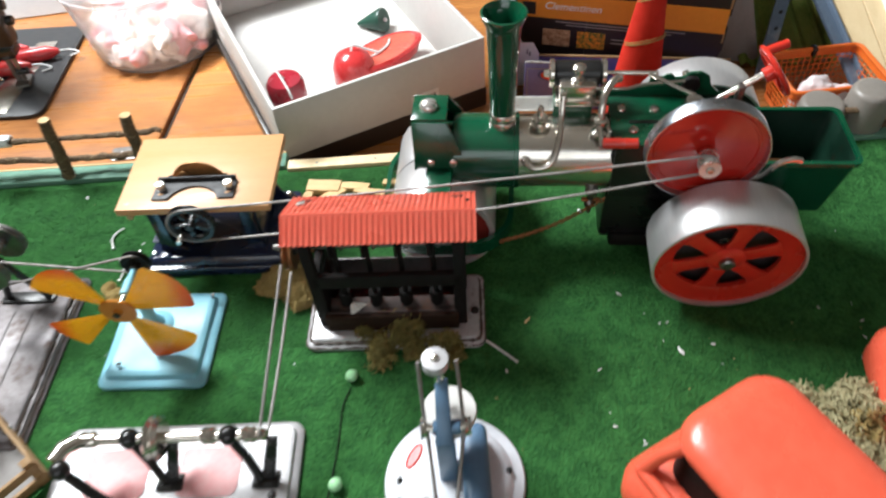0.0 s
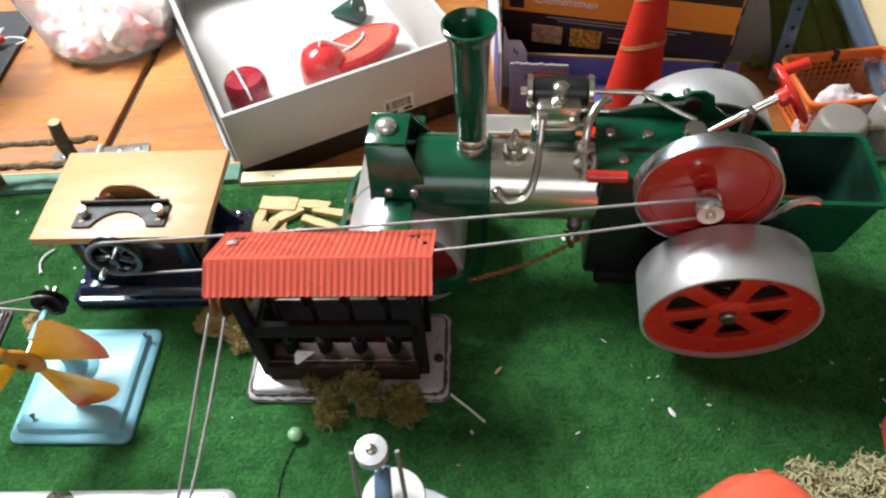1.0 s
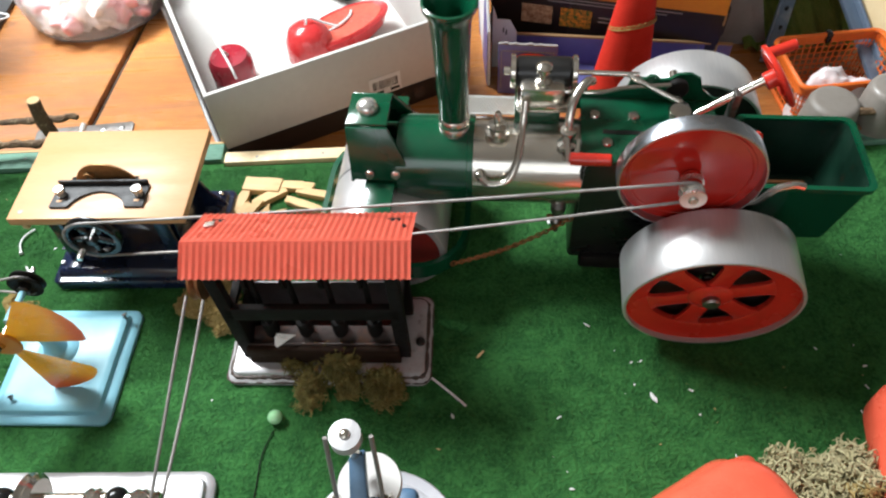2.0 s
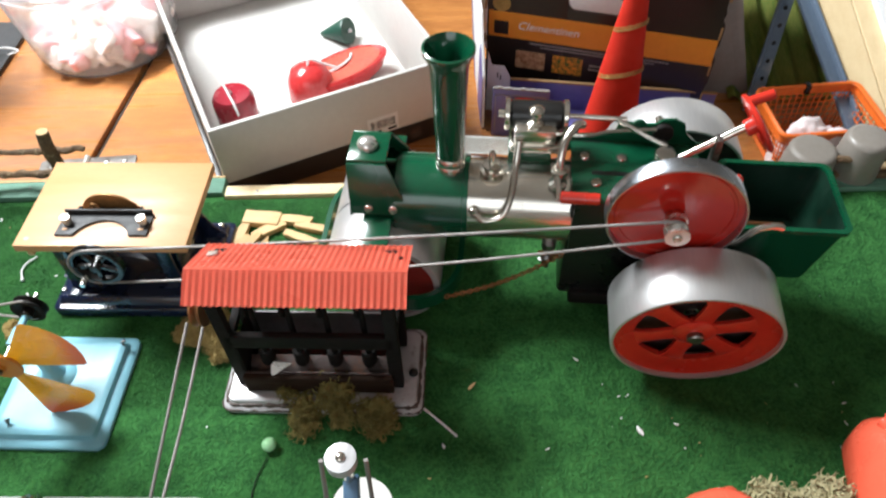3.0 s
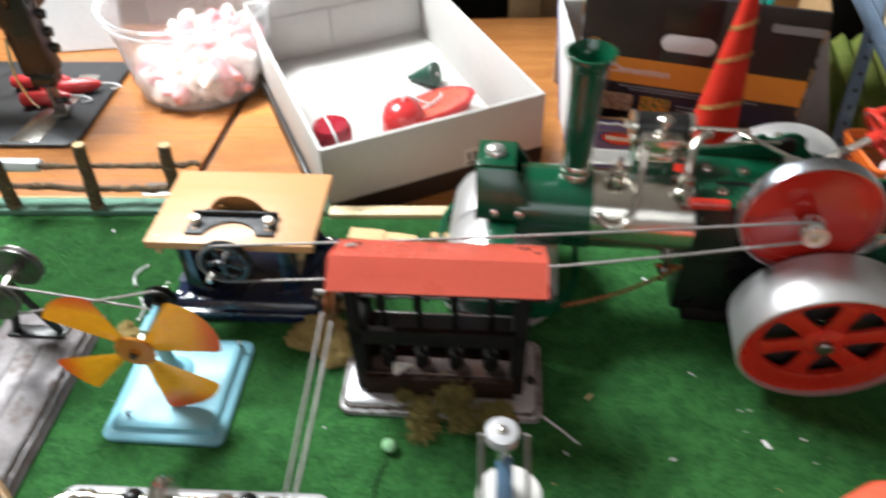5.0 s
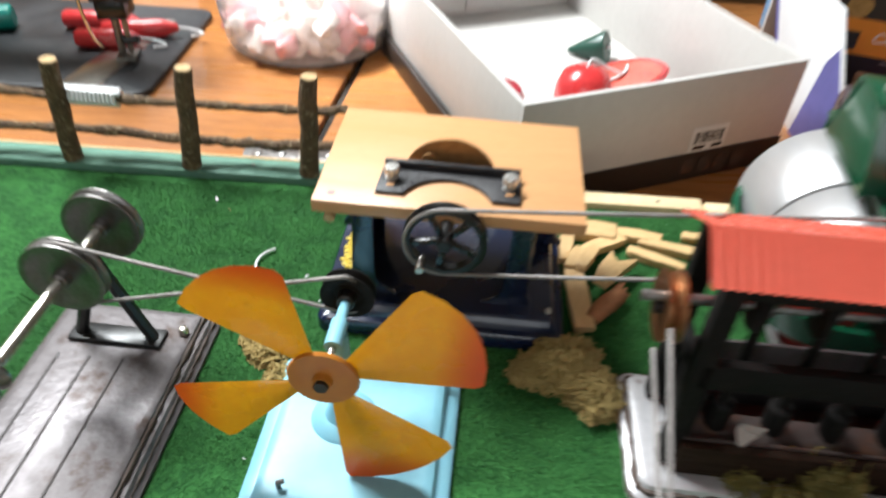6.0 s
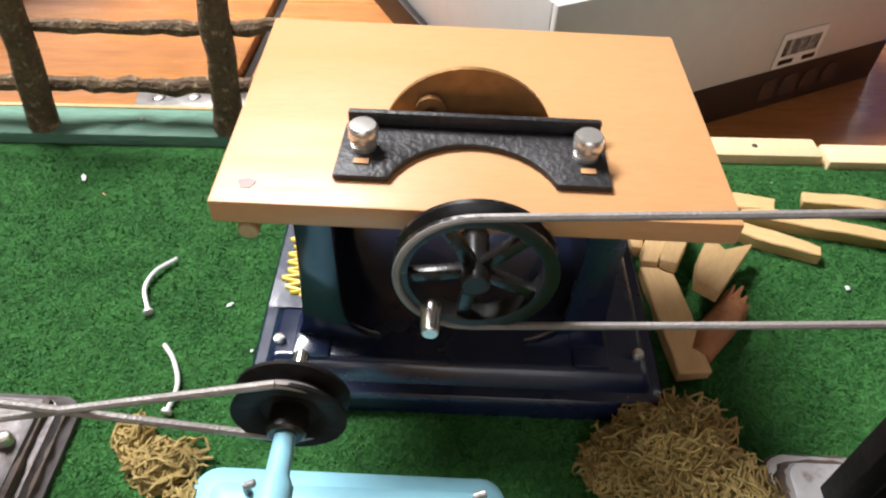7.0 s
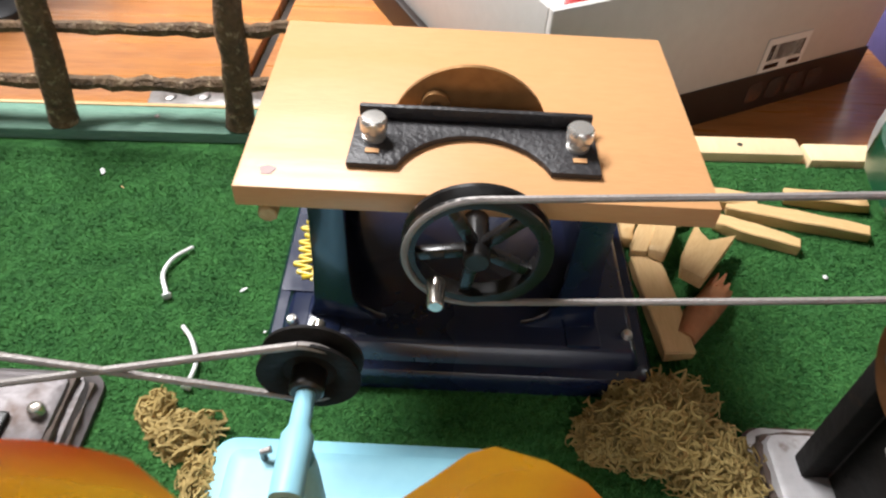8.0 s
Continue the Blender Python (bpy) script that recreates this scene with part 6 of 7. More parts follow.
# ---------- sewing machine ----------
def sewing_machine():
    t = thing("sewing_machine", -4.92, 7.88, TABLE, -0.9, "old black sewing machine on a dark worn bed", "sewing machine")
    part("bed", outline(round_rect(-1.6, 1.2, -0.82, 0.82, 0.14), 0, 0.05, bev=0.015), STONE, t, "black worn machine bed")
    part("slide_plate", outline([(0.52, -0.78), (0.82, -0.78), (0.95, 0.5), (0.72, 0.5)], 0.05, 0.058, bev=0.003), CHROME, t, "bright slide plate")
    b = bmesh.new()
    arm = [(-1.5, 0, 0.05), (-1.5, 0, 0.7), (-1.35, 0, 1.25), (-0.9, 0, 1.5), (-0.2, 0, 1.5), (0.35, 0, 1.42), (0.75, -0.05, 1.38), (0.95, -0.1, 1.3)]
    tube(smooth_line(arm, 6), 0.3, 16, b)
    part("arm", b, BLACK, t, "black curved machine arm")
    hd = part("head", outline([(-0.16, -0.14), (0.14, -0.14), (0.18, 0.0), (0.14, 0.14), (-0.16, 0.14)], 0.52, 1.62, bev=0.04), BLACK, t, "black machine head", m=at(0.82, -0.22, 0, 0, 0, 10))
    part("nose", outline([(-0.13, -0.12), (0.1, -0.12), (0.12, 0.1), (-0.13, 0.1)], 0.38, 0.53, bev=0.03), BLACK, hd)
    part("needle_bar", rod((0.06, -0.08, 0.12), (0.06, -0.08, 0.6), 0.022, seg=10), OLD_STEEL, hd)
    part("presser_bar", rod((-0.02, -0.04, 0.1), (-0.02, -0.04, 0.6), 0.03, seg=10), OLD_STEEL, hd)
    part("presser_foot", outline([(-0.05, -0.16), (0.1, -0.16), (0.1, 0.05), (-0.05, 0.05)], 0.06, 0.1, bev=0.01), OLD_STEEL, hd)
    part("needle_clamp", rod((0.02, -0.08, 0.22), (0.14, -0.08, 0.22), 0.035, seg=12), BLACK, hd)
    part("take_up", tube(smooth_line([(-0.14, -0.16, 0.95), (-0.2, -0.18, 0.6), (-0.17, -0.17, 0.3), (-0.12, -0.16, 0.2)], 5), 0.014, 6), CHROME, hd, "bright thread wire")
    for z in (0.75, 0.92, 1.1):
        part("thumb_nut", rod((0.16, 0.0, z), (0.23, 0.0, z), 0.05, seg=14), BLACK, hd)


sewing_machine()
for k, (x, y, rz, l) in enumerate(((-4.5, 8.12, 4, 0.62), (-4.12, 8.0, 12, 0.6), (-4.30, 7.78, 8, 0.5))):
    t = thing("taper_candle", x, y, TABLE + 0.05, rz, "red wax taper lying on the machine bed", "candle", "red tapers")
    part("wax", lathe([(0, 0), (0.06, 0.0), (0.075, 0.03), (0.075, l - 0.12), (0.03, l), (0, l + 0.01)], (-l / 2, 0, 0.076), X, 20), WAX_RED, t)
    part("wick", tube(smooth_line([(l / 2, 0, 0.08), (l / 2 + 0.1, 0.03, 0.05), (l / 2 + 0.2, -0.02, 0.03), (l / 2 + 0.1, -0.05, 0.02)], 5), 0.01, 6), PAPER, t)
for x, y in ((-5.29, 7.99), (-5.52, 8.145)):
    t = thing("thread_spool", x, y, TABLE + 0.05, 20, "teal plastic spool on the machine bed", "spool", "teal spools")
    part("spool", rod((-0.1, 0, 0.1), (0.1, 0, 0.1), 0.1, seg=24), TEAL, t)


# ---------- fruit crate, blue carton, red cone, basket ----------
def fruit_crate():
    t = thing("fruit_crate", 1.15, 7.385, TABLE, -16.8, "black and orange printed cardboard fruit crate", "crate")
    L, W, H, w = 1.95, 1.5, 1.46, 0.04
    # front panel with a hand hole, built from four pieces round the opening
    hx0, hx1, hz0, hz1 = 0.70, 1.16, 0.95, 1.12
    front = part("front_panel", box(0, hx0, 0, w, 0.0, H, 0.006), CARD_DARK, t, "black printed front panel with hand hole")
    part("panel_side", box(hx1, L, 0, w, 0.0, H, 0.006), CARD_DARK, front)
    part("panel_top", box(hx0, hx1, 0, w, hz1, H, 0.004), CARD_DARK, front)
    part("panel_bottom", box(hx0, hx1, 0, w, 0.0, hz0, 0.004), CARD_DARK, front)
    part("back_panel", box(0, L, W - w, W, 0, H, 0.006), CARD_BROWN, t)
    part("side_panel", box(0, w, w, W - w, 0, H, 0.004), CARD_DARK, t)
    part("side_panel", box(L - w, L, w, W - w, 0, H, 0.004), CARD_BROWN, t)
    part("crate_floor", box(w, L - w, w, W - w, 0, w), CARD_BROWN, t)
    part("orange_band", box(0.02, L + 0.01, -0.006, -0.002, 0.60, 0.85), CARD_ORANGE, t, "orange printed band")
    part("inner_paper", box(0.64, 1.22, 0.006, 0.012, 0.955, 1.115, 0.002), PAPER, t, "white paper bulging through the hand hole")
    for cx, d in ((hx0, 1), (hx1, -1)):
        for cz, e in ((hz0, 1), (hz1, -1)):
            corner = [(cx, cz)] + [(cx + d * 0.085 * (1 - math.cos(a)), cz + e * 0.085 * (1 - math.sin(a))) for a in (k * math.pi / 12 for k in range(7))]
            part("hole_corner", outline(corner if d * e < 0 else corner[::-1], -0.008, 0.0, m=pose(0, 0, 0, 90, 0, 0)), CARD_DARK, front, m=at(0, 0.002, 0))
    rag = random.Random(6)
    for xs, d in ((0.0, -1), (L, 1)):
        edge = [(xs - d * 0.02, 0.0)] + [(xs + d * rag.choice((-0.012, 0.0, 0.012, 0.03)), 0.06 * k + rag.uniform(0, 0.03)) for k in range(1, 24)] + [(xs - d * 0.02, H)]
        part("torn_edge", outline(edge if d > 0 else edge[::-1], -0.003, 0.003, m=pose(0, 0, 0, 90, 0, 0)), PAPER if d < 0 else CARD_DARK, front, "ragged torn panel edge", m=at(0, 0.004, 0))
        for k in range(4):
            z0 = 0.12 + 0.34 * k + rag.uniform(0, 0.08)
            part("raw_card", box(xs + d * 0.002, xs + d * 0.022, 0.0, 0.012, z0, z0 + rag.uniform(0.08, 0.16), 0.003), CARD_BROWN, front, "bare brown card at a tear")
    part("square_mark", box(0.07, 0.2, -0.010, -0.0065, 0.63, 0.76), BLACK, t)
    part("round_mark", lathe([(0, 0), (0.08, 0), (0.08, 0.004), (0, 0.004)], (0.13, -0.003, 0.93), (0, -1, 0), 20), GOLD, t)
    cu = bpy.data.curves.new("fruit_word", "FONT")
    cu.body, cu.size, cu.extrude, cu.shear = "Clementinen", 0.0105, 0.0001, 0.25
    word = new("fruit_word", cu)
    dg = bpy.context.evaluated_depsgraph_get()
    me = bpy.data.meshes.new_from_object(word.evaluated_get(dg))
    bpy.data.objects.remove(word)
    me.materials.clear()
    me.materials.append(PAPER)
    share("printed_word", me, t, pose(0.28 * S, -0.0075 * S, 0.70 * S, 90, 0, 0))
    for x0, mat in ((0.28, TAN_PRINT), (0.62, FRUIT_PRINT)):
        part("picture", box(x0, x0 + 0.27, -0.006, -0.002, 0.30, 0.48), mat, t)
    for k in range(4):
        part("text_bar", box(0.4 + 0.1 * k, 1.62 - 0.12 * k, -0.006, -0.002, 0.562 - 0.03 * k, 0.572 - 0.03 * k) if k < 2 else box(0.95, 1.5 - 0.1 * k, -0.006, -0.002, 0.5 - 0.04 * k, 0.51 - 0.04 * k), GREY_CARD, t)
    part("text_bar", box(1.55, 1.95, -0.006, -0.002, 1.25, 1.32), GREY_CARD, t)
    part("recycle_mark", outline([(0, 0), (0.1, 0), (0.05, 0.09)], 0, 0.003, m=pose(0, 0, 0, 90, 0, 0)), OLD_STEEL, t, m=at(1.75, -0.004, 0.22))


fruit_crate()


def soft_heap(name, x, y, z, sx, sy, sz, mat, label, category, seed):
    t = thing(name, x, y, z, 0, label, category)
    b = bmesh.new()
    bmesh.ops.create_icosphere(b, subdivisions=5, radius=1)
    for v in b.verts:
        k = 0.85 + 0.3 * noise.noise(v.co * 1.6 + Vector((seed, 0, 0))) + 0.06 * noise.noise(v.co * 5 + Vector((0, seed, 0)))
        v.co = Vector((v.co.x * sx * k, v.co.y * sy * k, max(v.co.z, -0.25) * sz * k + 0.25 * sz)) * S
    part("folds", b, mat, t)


soft_heap("pink_bag", 2.08, 7.9, TABLE + 0.04, 0.7, 0.5, 1.13, ROSE, "pink crumpled bag in the fruit crate", "bag", 3)
soft_heap("violet_bag", 2.53, 7.685, TABLE + 0.04, 0.2, 0.3, 1.05, CARD_BLUE, "violet crumpled bag in the fruit crate", "bag", 4)
soft_heap("teal_bag", 2.776, 7.53, TABLE + 0.04, 0.12, 0.2, 1.15, TEAL, "teal crumpled packet in the fruit crate", "bag", 5)


def blue_carton():
    t = thing("blue_carton", 1.17, 6.70, TABLE, -9, "low violet-blue printed carton, its top torn open", "carton")
    L, W, H, w = 1.95, 0.44, 0.16, 0.02
    part("front_panel", box(0.49, L, 0, w, 0, H, 0.006), CARD_BLUE, t)
    part("raised_flap", box(0, 0.488, 0.0, w, 0, 0.52, 0.006), CARD_BLUE, t, "upright printed flap with worn pale edges")
    part("back_panel", box(0, L, W - w, W, 0, 0.30, 0.006), CARD_BLUE, t)
    part("rim_edge", box(0.02, L, W - w - 0.006, W + 0.004, 0.30, 0.318, 0.004), CARD_BROWN, t, "torn brown card edge")
    part("side_panel", outline([(0.025, 0), (W - 0.03, 0), (W - 0.03, 0.26), (0.1, 0.3), (0.025, 0.4)], -0.01, 0.01, m=pose(0, 0, 0, 90, 0, 90)), CARD_BLUE, t, "blue side wall with a torn top", m=at(0.012, 0, 0))
    part("side_panel", box(L - w, L, w, W - w, 0, H, 0.004), CARD_BLUE, t)
    part("carton_floor", box(w, L - w, w, W - w, 0, w), CARD_BLUE, t)
    rag = random.Random(8)
    for k in range(12):
        x = 0.04 * k
        part("torn_rim", box(x + 0.003, x + 0.041, -0.002, w + 0.002, 0.515, 0.519 + rag.uniform(0.004, 0.016), 0.002), GREY_CARD, t, "white torn paper rim")
    for x0, x1, z0, z1 in ((0.03, 0.46, 0.455, 0.463), (0.024, 0.031, 0.06, 0.455), (0.455, 0.462, 0.33, 0.455)):
        part("pale_line", box(x0, x1, -0.005, -0.002, z0, z1), GREY_CARD, t)
    tilt = at(0.30, -0.002, 0.385, 0, 3, 0)
    part("logo_shape", outline([(0.15 * math.cos(k * math.pi / 16), 0.06 * math.sin(k * math.pi / 16)) for k in range(32)], 0, 0.004, m=pose(0, 0, 0, 90, 0, 0)), RED, t, "plain red oval mark", m=tilt)
    part("logo_stripe", box(-0.115, 0.115, -0.0085, -0.0045, -0.02, 0.02, 0.0015), PAPER, t, "white bar on the red oval", m=tilt)
    part("logo_rim", outline([(0.18 * math.cos(k * math.pi / 16), 0.075 * math.sin(k * math.pi / 16)) for k in range(32)], -0.002, 0.0015, m=pose(0, 0, 0, 90, 0, 0)), CARD_NAVY, t, m=tilt)


blue_carton()
flap = thing("open_white_carton", 1.10, 6.80, TABLE, 91.9, "tall white carton wall with blue print beside the crate", "carton")
up = pose(0, 0, 0, 90, 0, 0)
part("carton_wall", outline([(0, 0), (0.78, 0), (1.5, 0.84), (1.5, 0.97), (0.36, 0.965), (0.3, 0.9), (0.0, 0.565)], -0.012, 0.012, bev=0.003, m=up), PAPER, flap)
part("blue_print", outline([(0.0, 0.0), (0.42, 0.0), (0.30, 0.62), (0.2, 0.76), (0.0, 0.54)], 0.0125, 0.017, m=up), CARD_BLUE, flap, "violet-blue print", m=at(0, 0.03, 0))
part("blue_edge", outline([(0.72, 0), (0.775, 0), (1.498, 0.845), (1.498, 0.96), (1.46, 0.96), (1.46, 0.86)], 0.0125, 0.017, m=up), CARD_BLUE, flap, "blue printed edge", m=at(0, 0.03, 0))
part("back_wall", box(1.47, 1.5, -0.36, -0.0125, 0, 0.93, 0.004), CARD_WHITE, flap)
sheet = thing("creased_paper", 1.2, 7.05, TABLE, -9, "creased white printed sheet tucked in the blue carton", "paper")
part("sheet", outline([(-0.06, 0), (0.16, 0.0), (0.15, 0.36), (0.09, 0.47), (-0.02, 0.47), (-0.06, 0.6)], -0.004, 0.004, m=up), PAPER, sheet, m=at(0, 0, 0, -6, 0, 0))
for x, z in ((0.03, 0.40), (0.055, 0.38)):
    part("print_bar", box(x, x + 0.012, -0.0085, -0.0045, z - 0.05, z, 0.001), BLACK, sheet, m=at(0, 0, 0, -6, 0, 0))


def red_cone():
    t = thing("red_cone", 2.075, 6.215, TABLE, 0, "tall red cone wound with gold cord", "cone")
    part("cone", lathe([(0, 0), (0.265, 0), (0.27, 0.02), (0.015, 2.2), (0, 2.21)], (0, 0, 0), (0.02, 0.02, 1), 40), RED_FELT, t)
    for h in (1.0, 1.39, 1.645, 1.95):
        rr = 0.273 - 0.255 * h / 2.2
        c = Vector((0.02, 0.02, 1)) * h
        turns = [k * math.pi / 48 for k in range(96)]
        braid = part("gold_cord", tube([c + Vector((rr * math.cos(a), rr * math.sin(a), 0.035 * math.cos(a) - 0.5 * rr * math.sin(a))) for a in turns], 0.006, 5, closed=True), GOLD, t, "dull gold braid")
        part("braid_edge", tube([c + Vector((rr * math.cos(a), rr * math.sin(a), 0.022 + 0.035 * math.cos(a) - 0.5 * rr * math.sin(a) + 0.006 * math.sin(24 * a))) for a in turns], 0.004, 5, closed=True), GOLD, braid)



red_cone()


def basket():
    t = thing("lattice_basket", 3.885, 6.39, TABLE, 4, "orange plastic lattice basket with a black clip", "basket")
    x0, x1, y0, y1, h = -0.43, 0.46, -0.27, 0.34, 0.43
    part("rim", tube([(x, y, h) for x, y in round_rect(x0, x1, y0, y1, 0.07)], 0.022, 8, closed=True), ORANGE, t, "orange rim")
    b = bmesh.new()
    ring = round_rect(x0, x1, y0, y1, 0.07)
    walls = [[b.verts.new(vec((x * g, y * g, z))) for x, y in ring] for g, z in ((1.01, h), (1.0, h - 0.075), (0.97, h - 0.075), (0.98, h))]
    for p, q in zip(walls, walls[1:] + walls[:1]):
        for k in range(len(ring)):
            b.faces.new((p[k], p[(k + 1) % len(ring)], q[(k + 1) % len(ring)], q[k]))
    part("rim_skirt", b, ORANGE, t, "deep orange rim band")
    part("base_ring", tube([(x * 0.85, y * 0.85, 0.02) for x, y in round_rect(x0, x1, y0, y1, 0.1)], 0.015, 8, closed=True), ORANGE, t)
    pts = round_rect(x0, x1, y0, y1, 0.1, 5)
    ring = []
    for (ax, ay), (bx, by) in zip(pts, pts[1:] + pts[:1]):
        n = max(1, int(math.hypot(bx - ax, by - ay) / 0.055))
        ring += [(ax + (bx - ax) * k / n, ay + (by - ay) * k / n) for k in range(n)]
    for ax, ay in ring:
        part("upright", tube([(ax * 0.85, ay * 0.85, 0.02), (ax, ay, h)], 0.006, 5), ORANGE, t)
    for k in range(1, 8):
        f = k / 8
        part("hoop", tube([(x * (0.85 + 0.15 * f), y * (0.85 + 0.15 * f), h * f) for x, y in pts], 0.006, 5, closed=True), ORANGE, t)
    part("clip", box(0.0, 0.045, y1 - 0.04, y1 + 0.035, h - 0.06, h + 0.03, 0.01), BLACK, t, "black clip on the rim")


basket()
soft_heap("white_bag", 3.82, 6.22, TABLE + 0.03, 0.36, 0.2, 0.41, PALE_SACK, "crumpled pinkish white plastic bag in the basket", "bag", 9)
CUP = [(0, 0), (0.19, 0), (0.2, 0.015), (0.165, 0.93), (0.15, 0.985), (0.12, 1.0), (0, 1.0)]
for x, y, h, k in ((3.59, 5.83, 0.55, 1.1), (3.97, 5.83, 0.66, 1.0)):
    pot = thing("plastic_pot", x, y, TABLE, 0, "pale grey plastic pot upside down before the basket", "pot", "pots by the basket")
    part("pot_body", lathe([(r * k, z * h) for r, z in CUP], (0, 0, 0), Z, 36), GREY_POT, pot, smooth=50)
    part("pot_rim", lathe([(0.197 * k, 0.0), (0.212 * k, 0.0), (0.212 * k, 0.025), (0.197 * k, 0.025)], (0, 0, 0), Z, 36, closed=True), GREY_POT, pot)



# leaning trestle of blue-grey steel with a pale plank behind it
def bar(parent, a, b, w, th, mat, name="bar"):
    d = Vector(b) - Vector(a)
    q = d.to_track_quat("X", "Z").to_matrix().to_4x4()
    part(name, box(0, d.length, -w / 2, w / 2, -th / 2, th / 2, 0.01), mat, parent, m=Matrix.Translation(vec(a)) @ q)


tr = thing("steel_trestle", 3.77, 6.77, TABLE, 0, "blue-grey steel trestle standing on the table", "trestle")
bar(tr, (0.57, -0.58, 0.03), (-0.01, 2.5, 1.42), 0.11, 0.05, BLUE_METAL)
bar(tr, (0.62, -0.58, 0.06), (0.04, 2.5, 1.45), 0.03, 0.1, BLUE_METAL, "flange")
bar(tr, (-0.23, 0.1, 0.05), (0.25, 1.12, 0.80), 0.13, 0.03, BLUE_METAL, "leg")
bar(tr, (-0.285, 0.1, 0.07), (0.195, 1.12, 0.82), 0.03, 0.07, BLUE_METAL, "leg_flange")
bar(tr, (0.25, 1.12, 0.80), (0.58, 1.9, 1.30), 0.13, 0.03, BLUE_METAL, "leg")
for k in range(7):
    f = 0.1 + 0.13 * k
    part("bolt_hole", rod((-0.22 + 0.48 * f, 0.1 + 1.02 * f, 0.05 + 0.75 * f), (-0.22 + 0.48 * f, 0.08 + 1.02 * f, 0.085 + 0.75 * f), 0.016, seg=10), BLACK, tr)


def leaning_sheet(name, base, along, across, th, mat, label, category, part_name):
    """A flat board given by its foot corner, its run and its width."""
    t = thing(name, *base, 0, label, category)
    a, w = Vector(along), Vector(across)
    n = a.cross(w).normalized() * th
    b = bmesh.new()
    lo = [b.verts.new(vec(p)) for p in (Vector(), w, w + a, a)]
    hi = [b.verts.new(vec(p) + n * S) for p in (Vector(), w, w + a, a)]
    b.faces.new(lo)
    b.faces.new(hi)
    for k in range(4):
        b.faces.new((lo[k], lo[(k + 1) % 4], hi[(k + 1) % 4], hi[k]))
    bmesh.ops.recalc_face_normals(b, faces=b.faces)
    bmesh.ops.bevel(b, geom=b.edges[:], offset=0.0008, segments=1, affect="EDGES")
    part(part_name, b, mat, t)


SLOPE = Vector((-0.5, 4.6, 2.07))
for dx in (0.0, 0.31):
    leaning_sheet("leaning_plank", (4.345 + dx, 6.11, TABLE + 0.02), SLOPE, (0.302, 0.0, 0.0), 0.06, PINE, "pale raw pine plank sloping up behind the trestle", "plank", "board")
leaning_sheet("leaning_door", (4.83, 5.96, TABLE + 0.02), SLOPE * 1.04, (1.6, 0.0, 0.0), 0.06, PAPER, "white painted door sloping up beside the planks", "door", "sheet")
gb = thing("grey_card", 3.24, 7.24, TABLE, -8, "plain grey card standing beside the crate", "card")
part("card_sheet", outline([(-0.075, 0.0), (0.40, 0.0), (0.34, 0.16), (0.17, 0.66), (0.03, 1.1), (-0.02, 1.12), (-0.075, 1.1)], -0.015, 0.015, bev=0.004, m=pose(0, 0, 0, 90, 0, 0)), GREY_CARD, gb)
part("card_fold", outline([(-0.07, 0.004), (0.30, 0.004), (-0.03, 0.9), (-0.07, 0.9)], -0.004, 0.0, bev=0.001, m=pose(0, 0, 0, 90, 0, 0)), GREY_CARD, gb, "creased front fold of the card", m=at(0, -0.016, 0))
kc = thing("black_case", 4.12, 8.75, TABLE, -5, "black padded case standing behind the trestle", "case")
part("case_body", box(-0.5, 0.5, -0.22, 0.22, 0, 0.95, 0.08, 3), BLACK_MATT, kc)
part("case_seam", tube([(x, -0.225, z) for x, z in round_rect(-0.43, 0.43, 0.08, 0.87, 0.06)], 0.012, 6, closed=True), BLACK, kc)
gc = thing("hanging_cloth", 4.01, 7.08, TABLE, 0, "green and yellow patterned cloth in folds", "cloth")
b = bmesh.new()
cols = [[b.verts.new(vec((-0.6 + 1.0 * i / 40, 0.11 * j, 0.03 + 0.04 * math.sin(i * 0.8) + 0.035 * j))) for j in range(13)] for i in range(41)]
for p, q in zip(cols, cols[1:]):
    for j in range(12):
        b.faces.new((p[j], q[j], q[j + 1], p[j + 1]))
bmesh.ops.solidify(b, geom=b.faces[:], thickness=0.001)
part("folds", b, GRASS_CLOTH, gc)

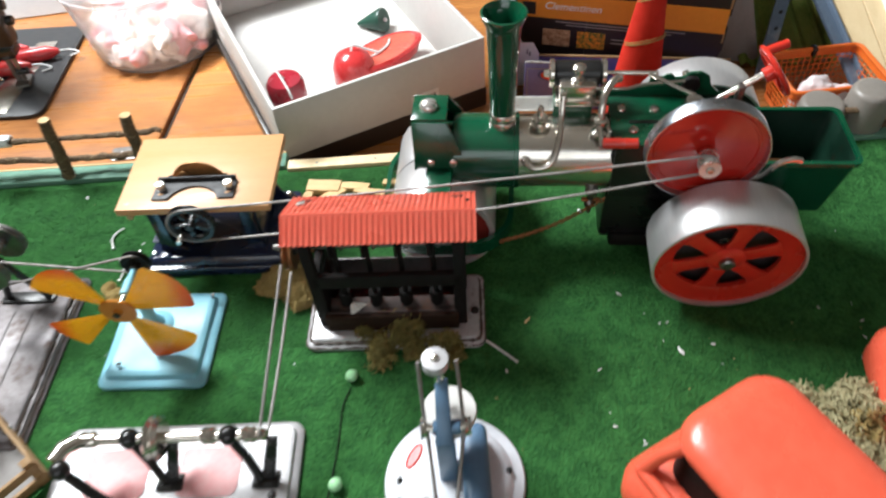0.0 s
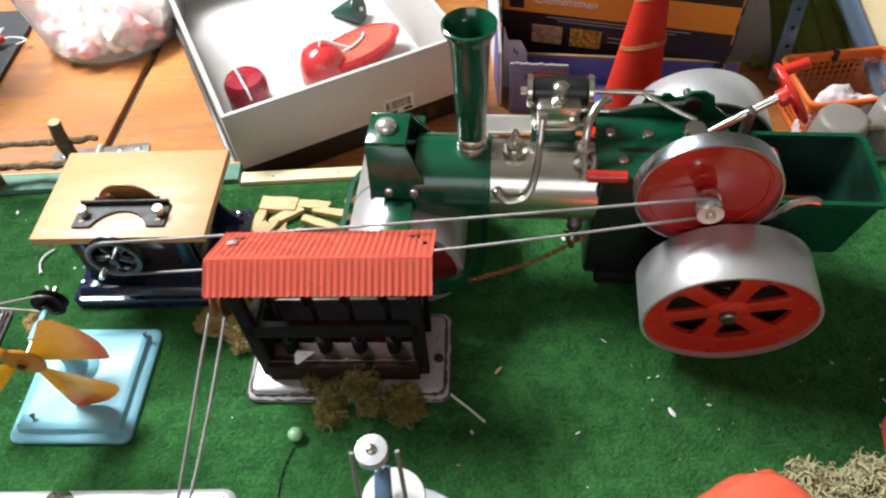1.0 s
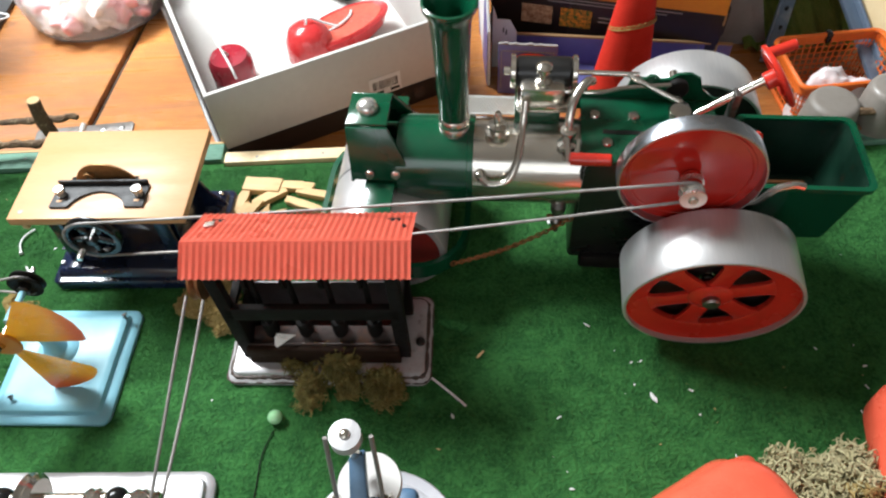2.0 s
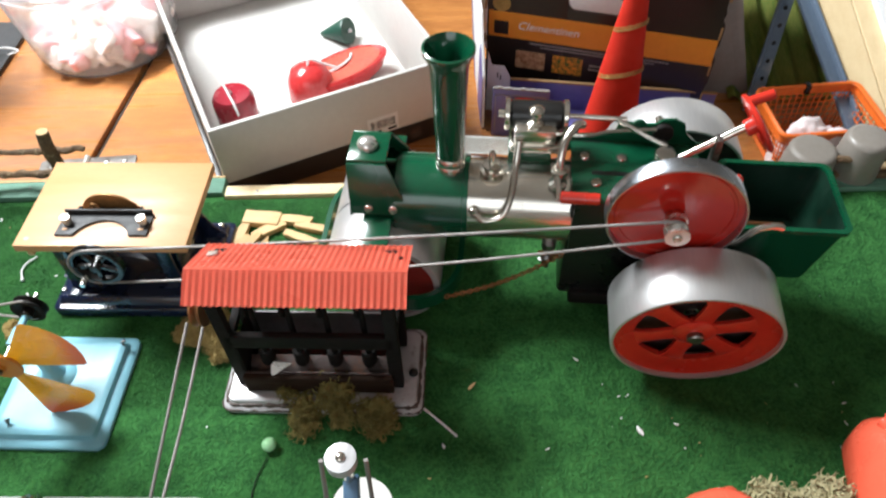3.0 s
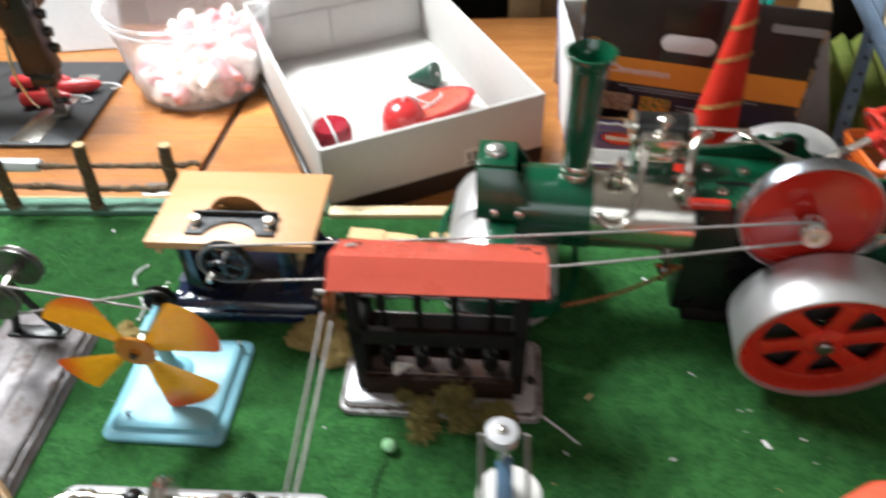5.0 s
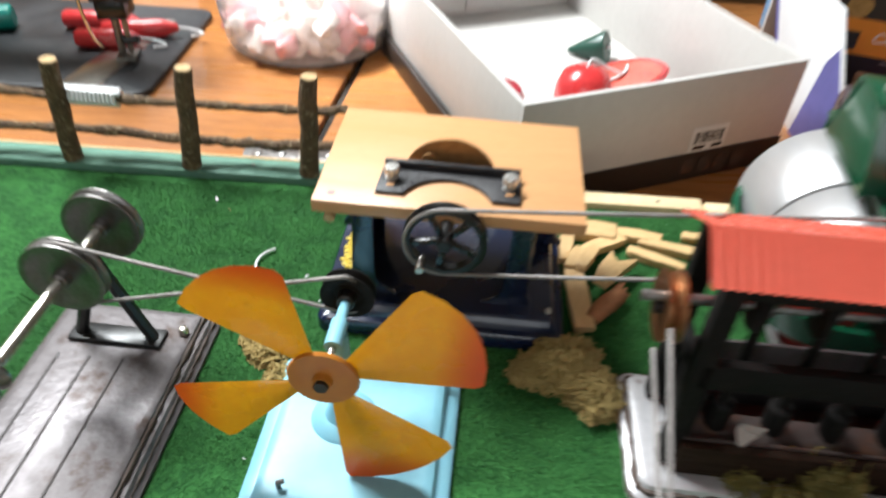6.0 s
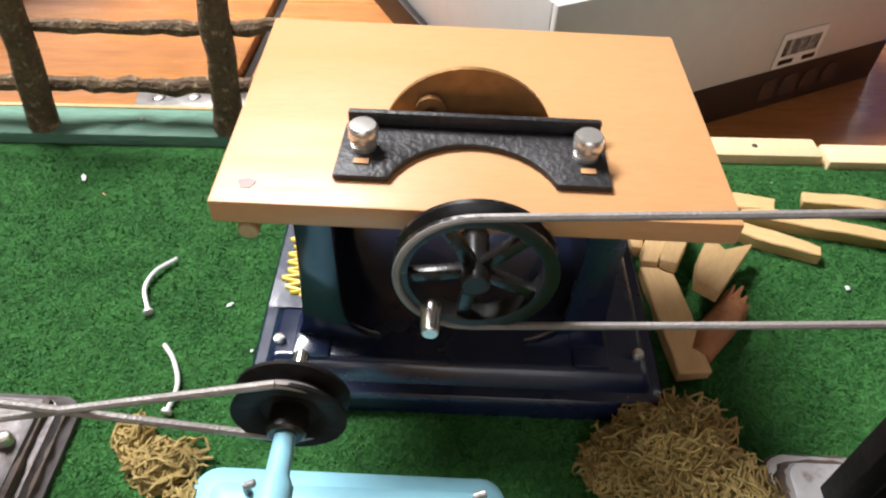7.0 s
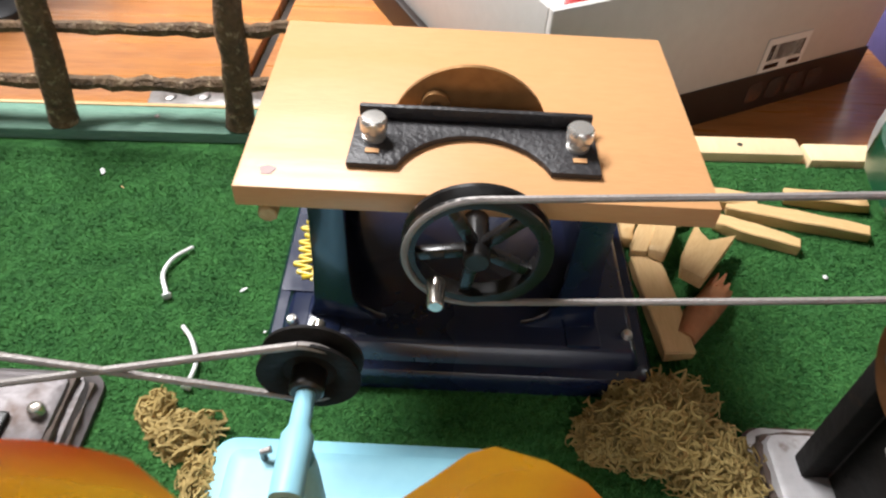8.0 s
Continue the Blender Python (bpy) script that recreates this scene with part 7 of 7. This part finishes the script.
# ---------- behind the table ----------
def carton(x0, x1, y0, y1, z0, z1, label, mat=None):
    t = thing("cardboard_box", (x0 + x1) / 2, (y0 + y1) / 2, z0, 0, label, "box", "boxes behind the table")
    w, d, h = (x1 - x0) / 2, (y1 - y0) / 2, z1 - z0
    part("carton_body", box(-w, w, -d, d, 0, h, 0.03), mat or CARD_BROWN, t)
    part("tape", box(-0.25, 0.25, -d - 0.008, -d - 0.002, h * 0.2, h - 0.02), PALE_WOOD, t, "strip of parcel tape")


carton(-4.03, -0.08, 10.1, 13.3, -7.6, 2.6, "tall brown cardboard box behind the table")
carton(1.07, 5.37, 10.7, 13.7, -7.6, 2.9, "tall brown cardboard box behind the table")
carton(-9.15, -5.05, 10.86, 13.86, -7.6, 2.2, "tall brown cardboard box behind the table")
leaning_sheet("white_plastic_bag", (-4.95, 8.95, TABLE + 0.01), (0.05, 0.75, 1.5), (0.95, 0.12, 0.0), 0.05, PAPER, "white plastic bag propped up behind the tub", "bag", "bag_sheet")
fold = part("folded_rim", box(0.02, 0.93, -0.02, 0.06, 0, 0.1, 0.03, 3), PAPER, bpy.data.objects["white_plastic_bag"], "crumpled folded rim", m=at(0.05, 0.76, 1.46, 0, 0, 7))
dk = thing("dark_jacket", 0.38, 11.15, -7.6, 0, "dark cloth hanging behind the table", "cloth")
part("drape", box(-0.5, 0.45, -0.2, 0.3, 0, 9.5, 0.15, 3), BLACK_MATT, dk)
bd = thing("beige_panel", 0.88, 10.36, -7.6, 0, "narrow beige board standing behind the table", "board")
part("panel", box(-0.22, 0.2, -0.06, 0.06, 0, 9.8, 0.02), CARD_BROWN, bd)
bt = thing("blue_bottle", 1.63, 9.19, TABLE, 0, "pale blue plastic bottle behind the crate", "bottle")
part("bottle_body", lathe([(0, 0), (0.2, 0), (0.22, 0.03), (0.22, 1.0), (0.18, 1.2), (0.08, 1.35), (0.08, 1.5), (0, 1.5)], (0, 0, 0), Z, 28), material("pale_blue_plastic", (0.2, 0.42, 0.72), rough=0.3), bt)
part("bottle_cap", rod((0, 0, 1.5), (0, 0, 1.68), 0.1, seg=20), PAPER, bt)
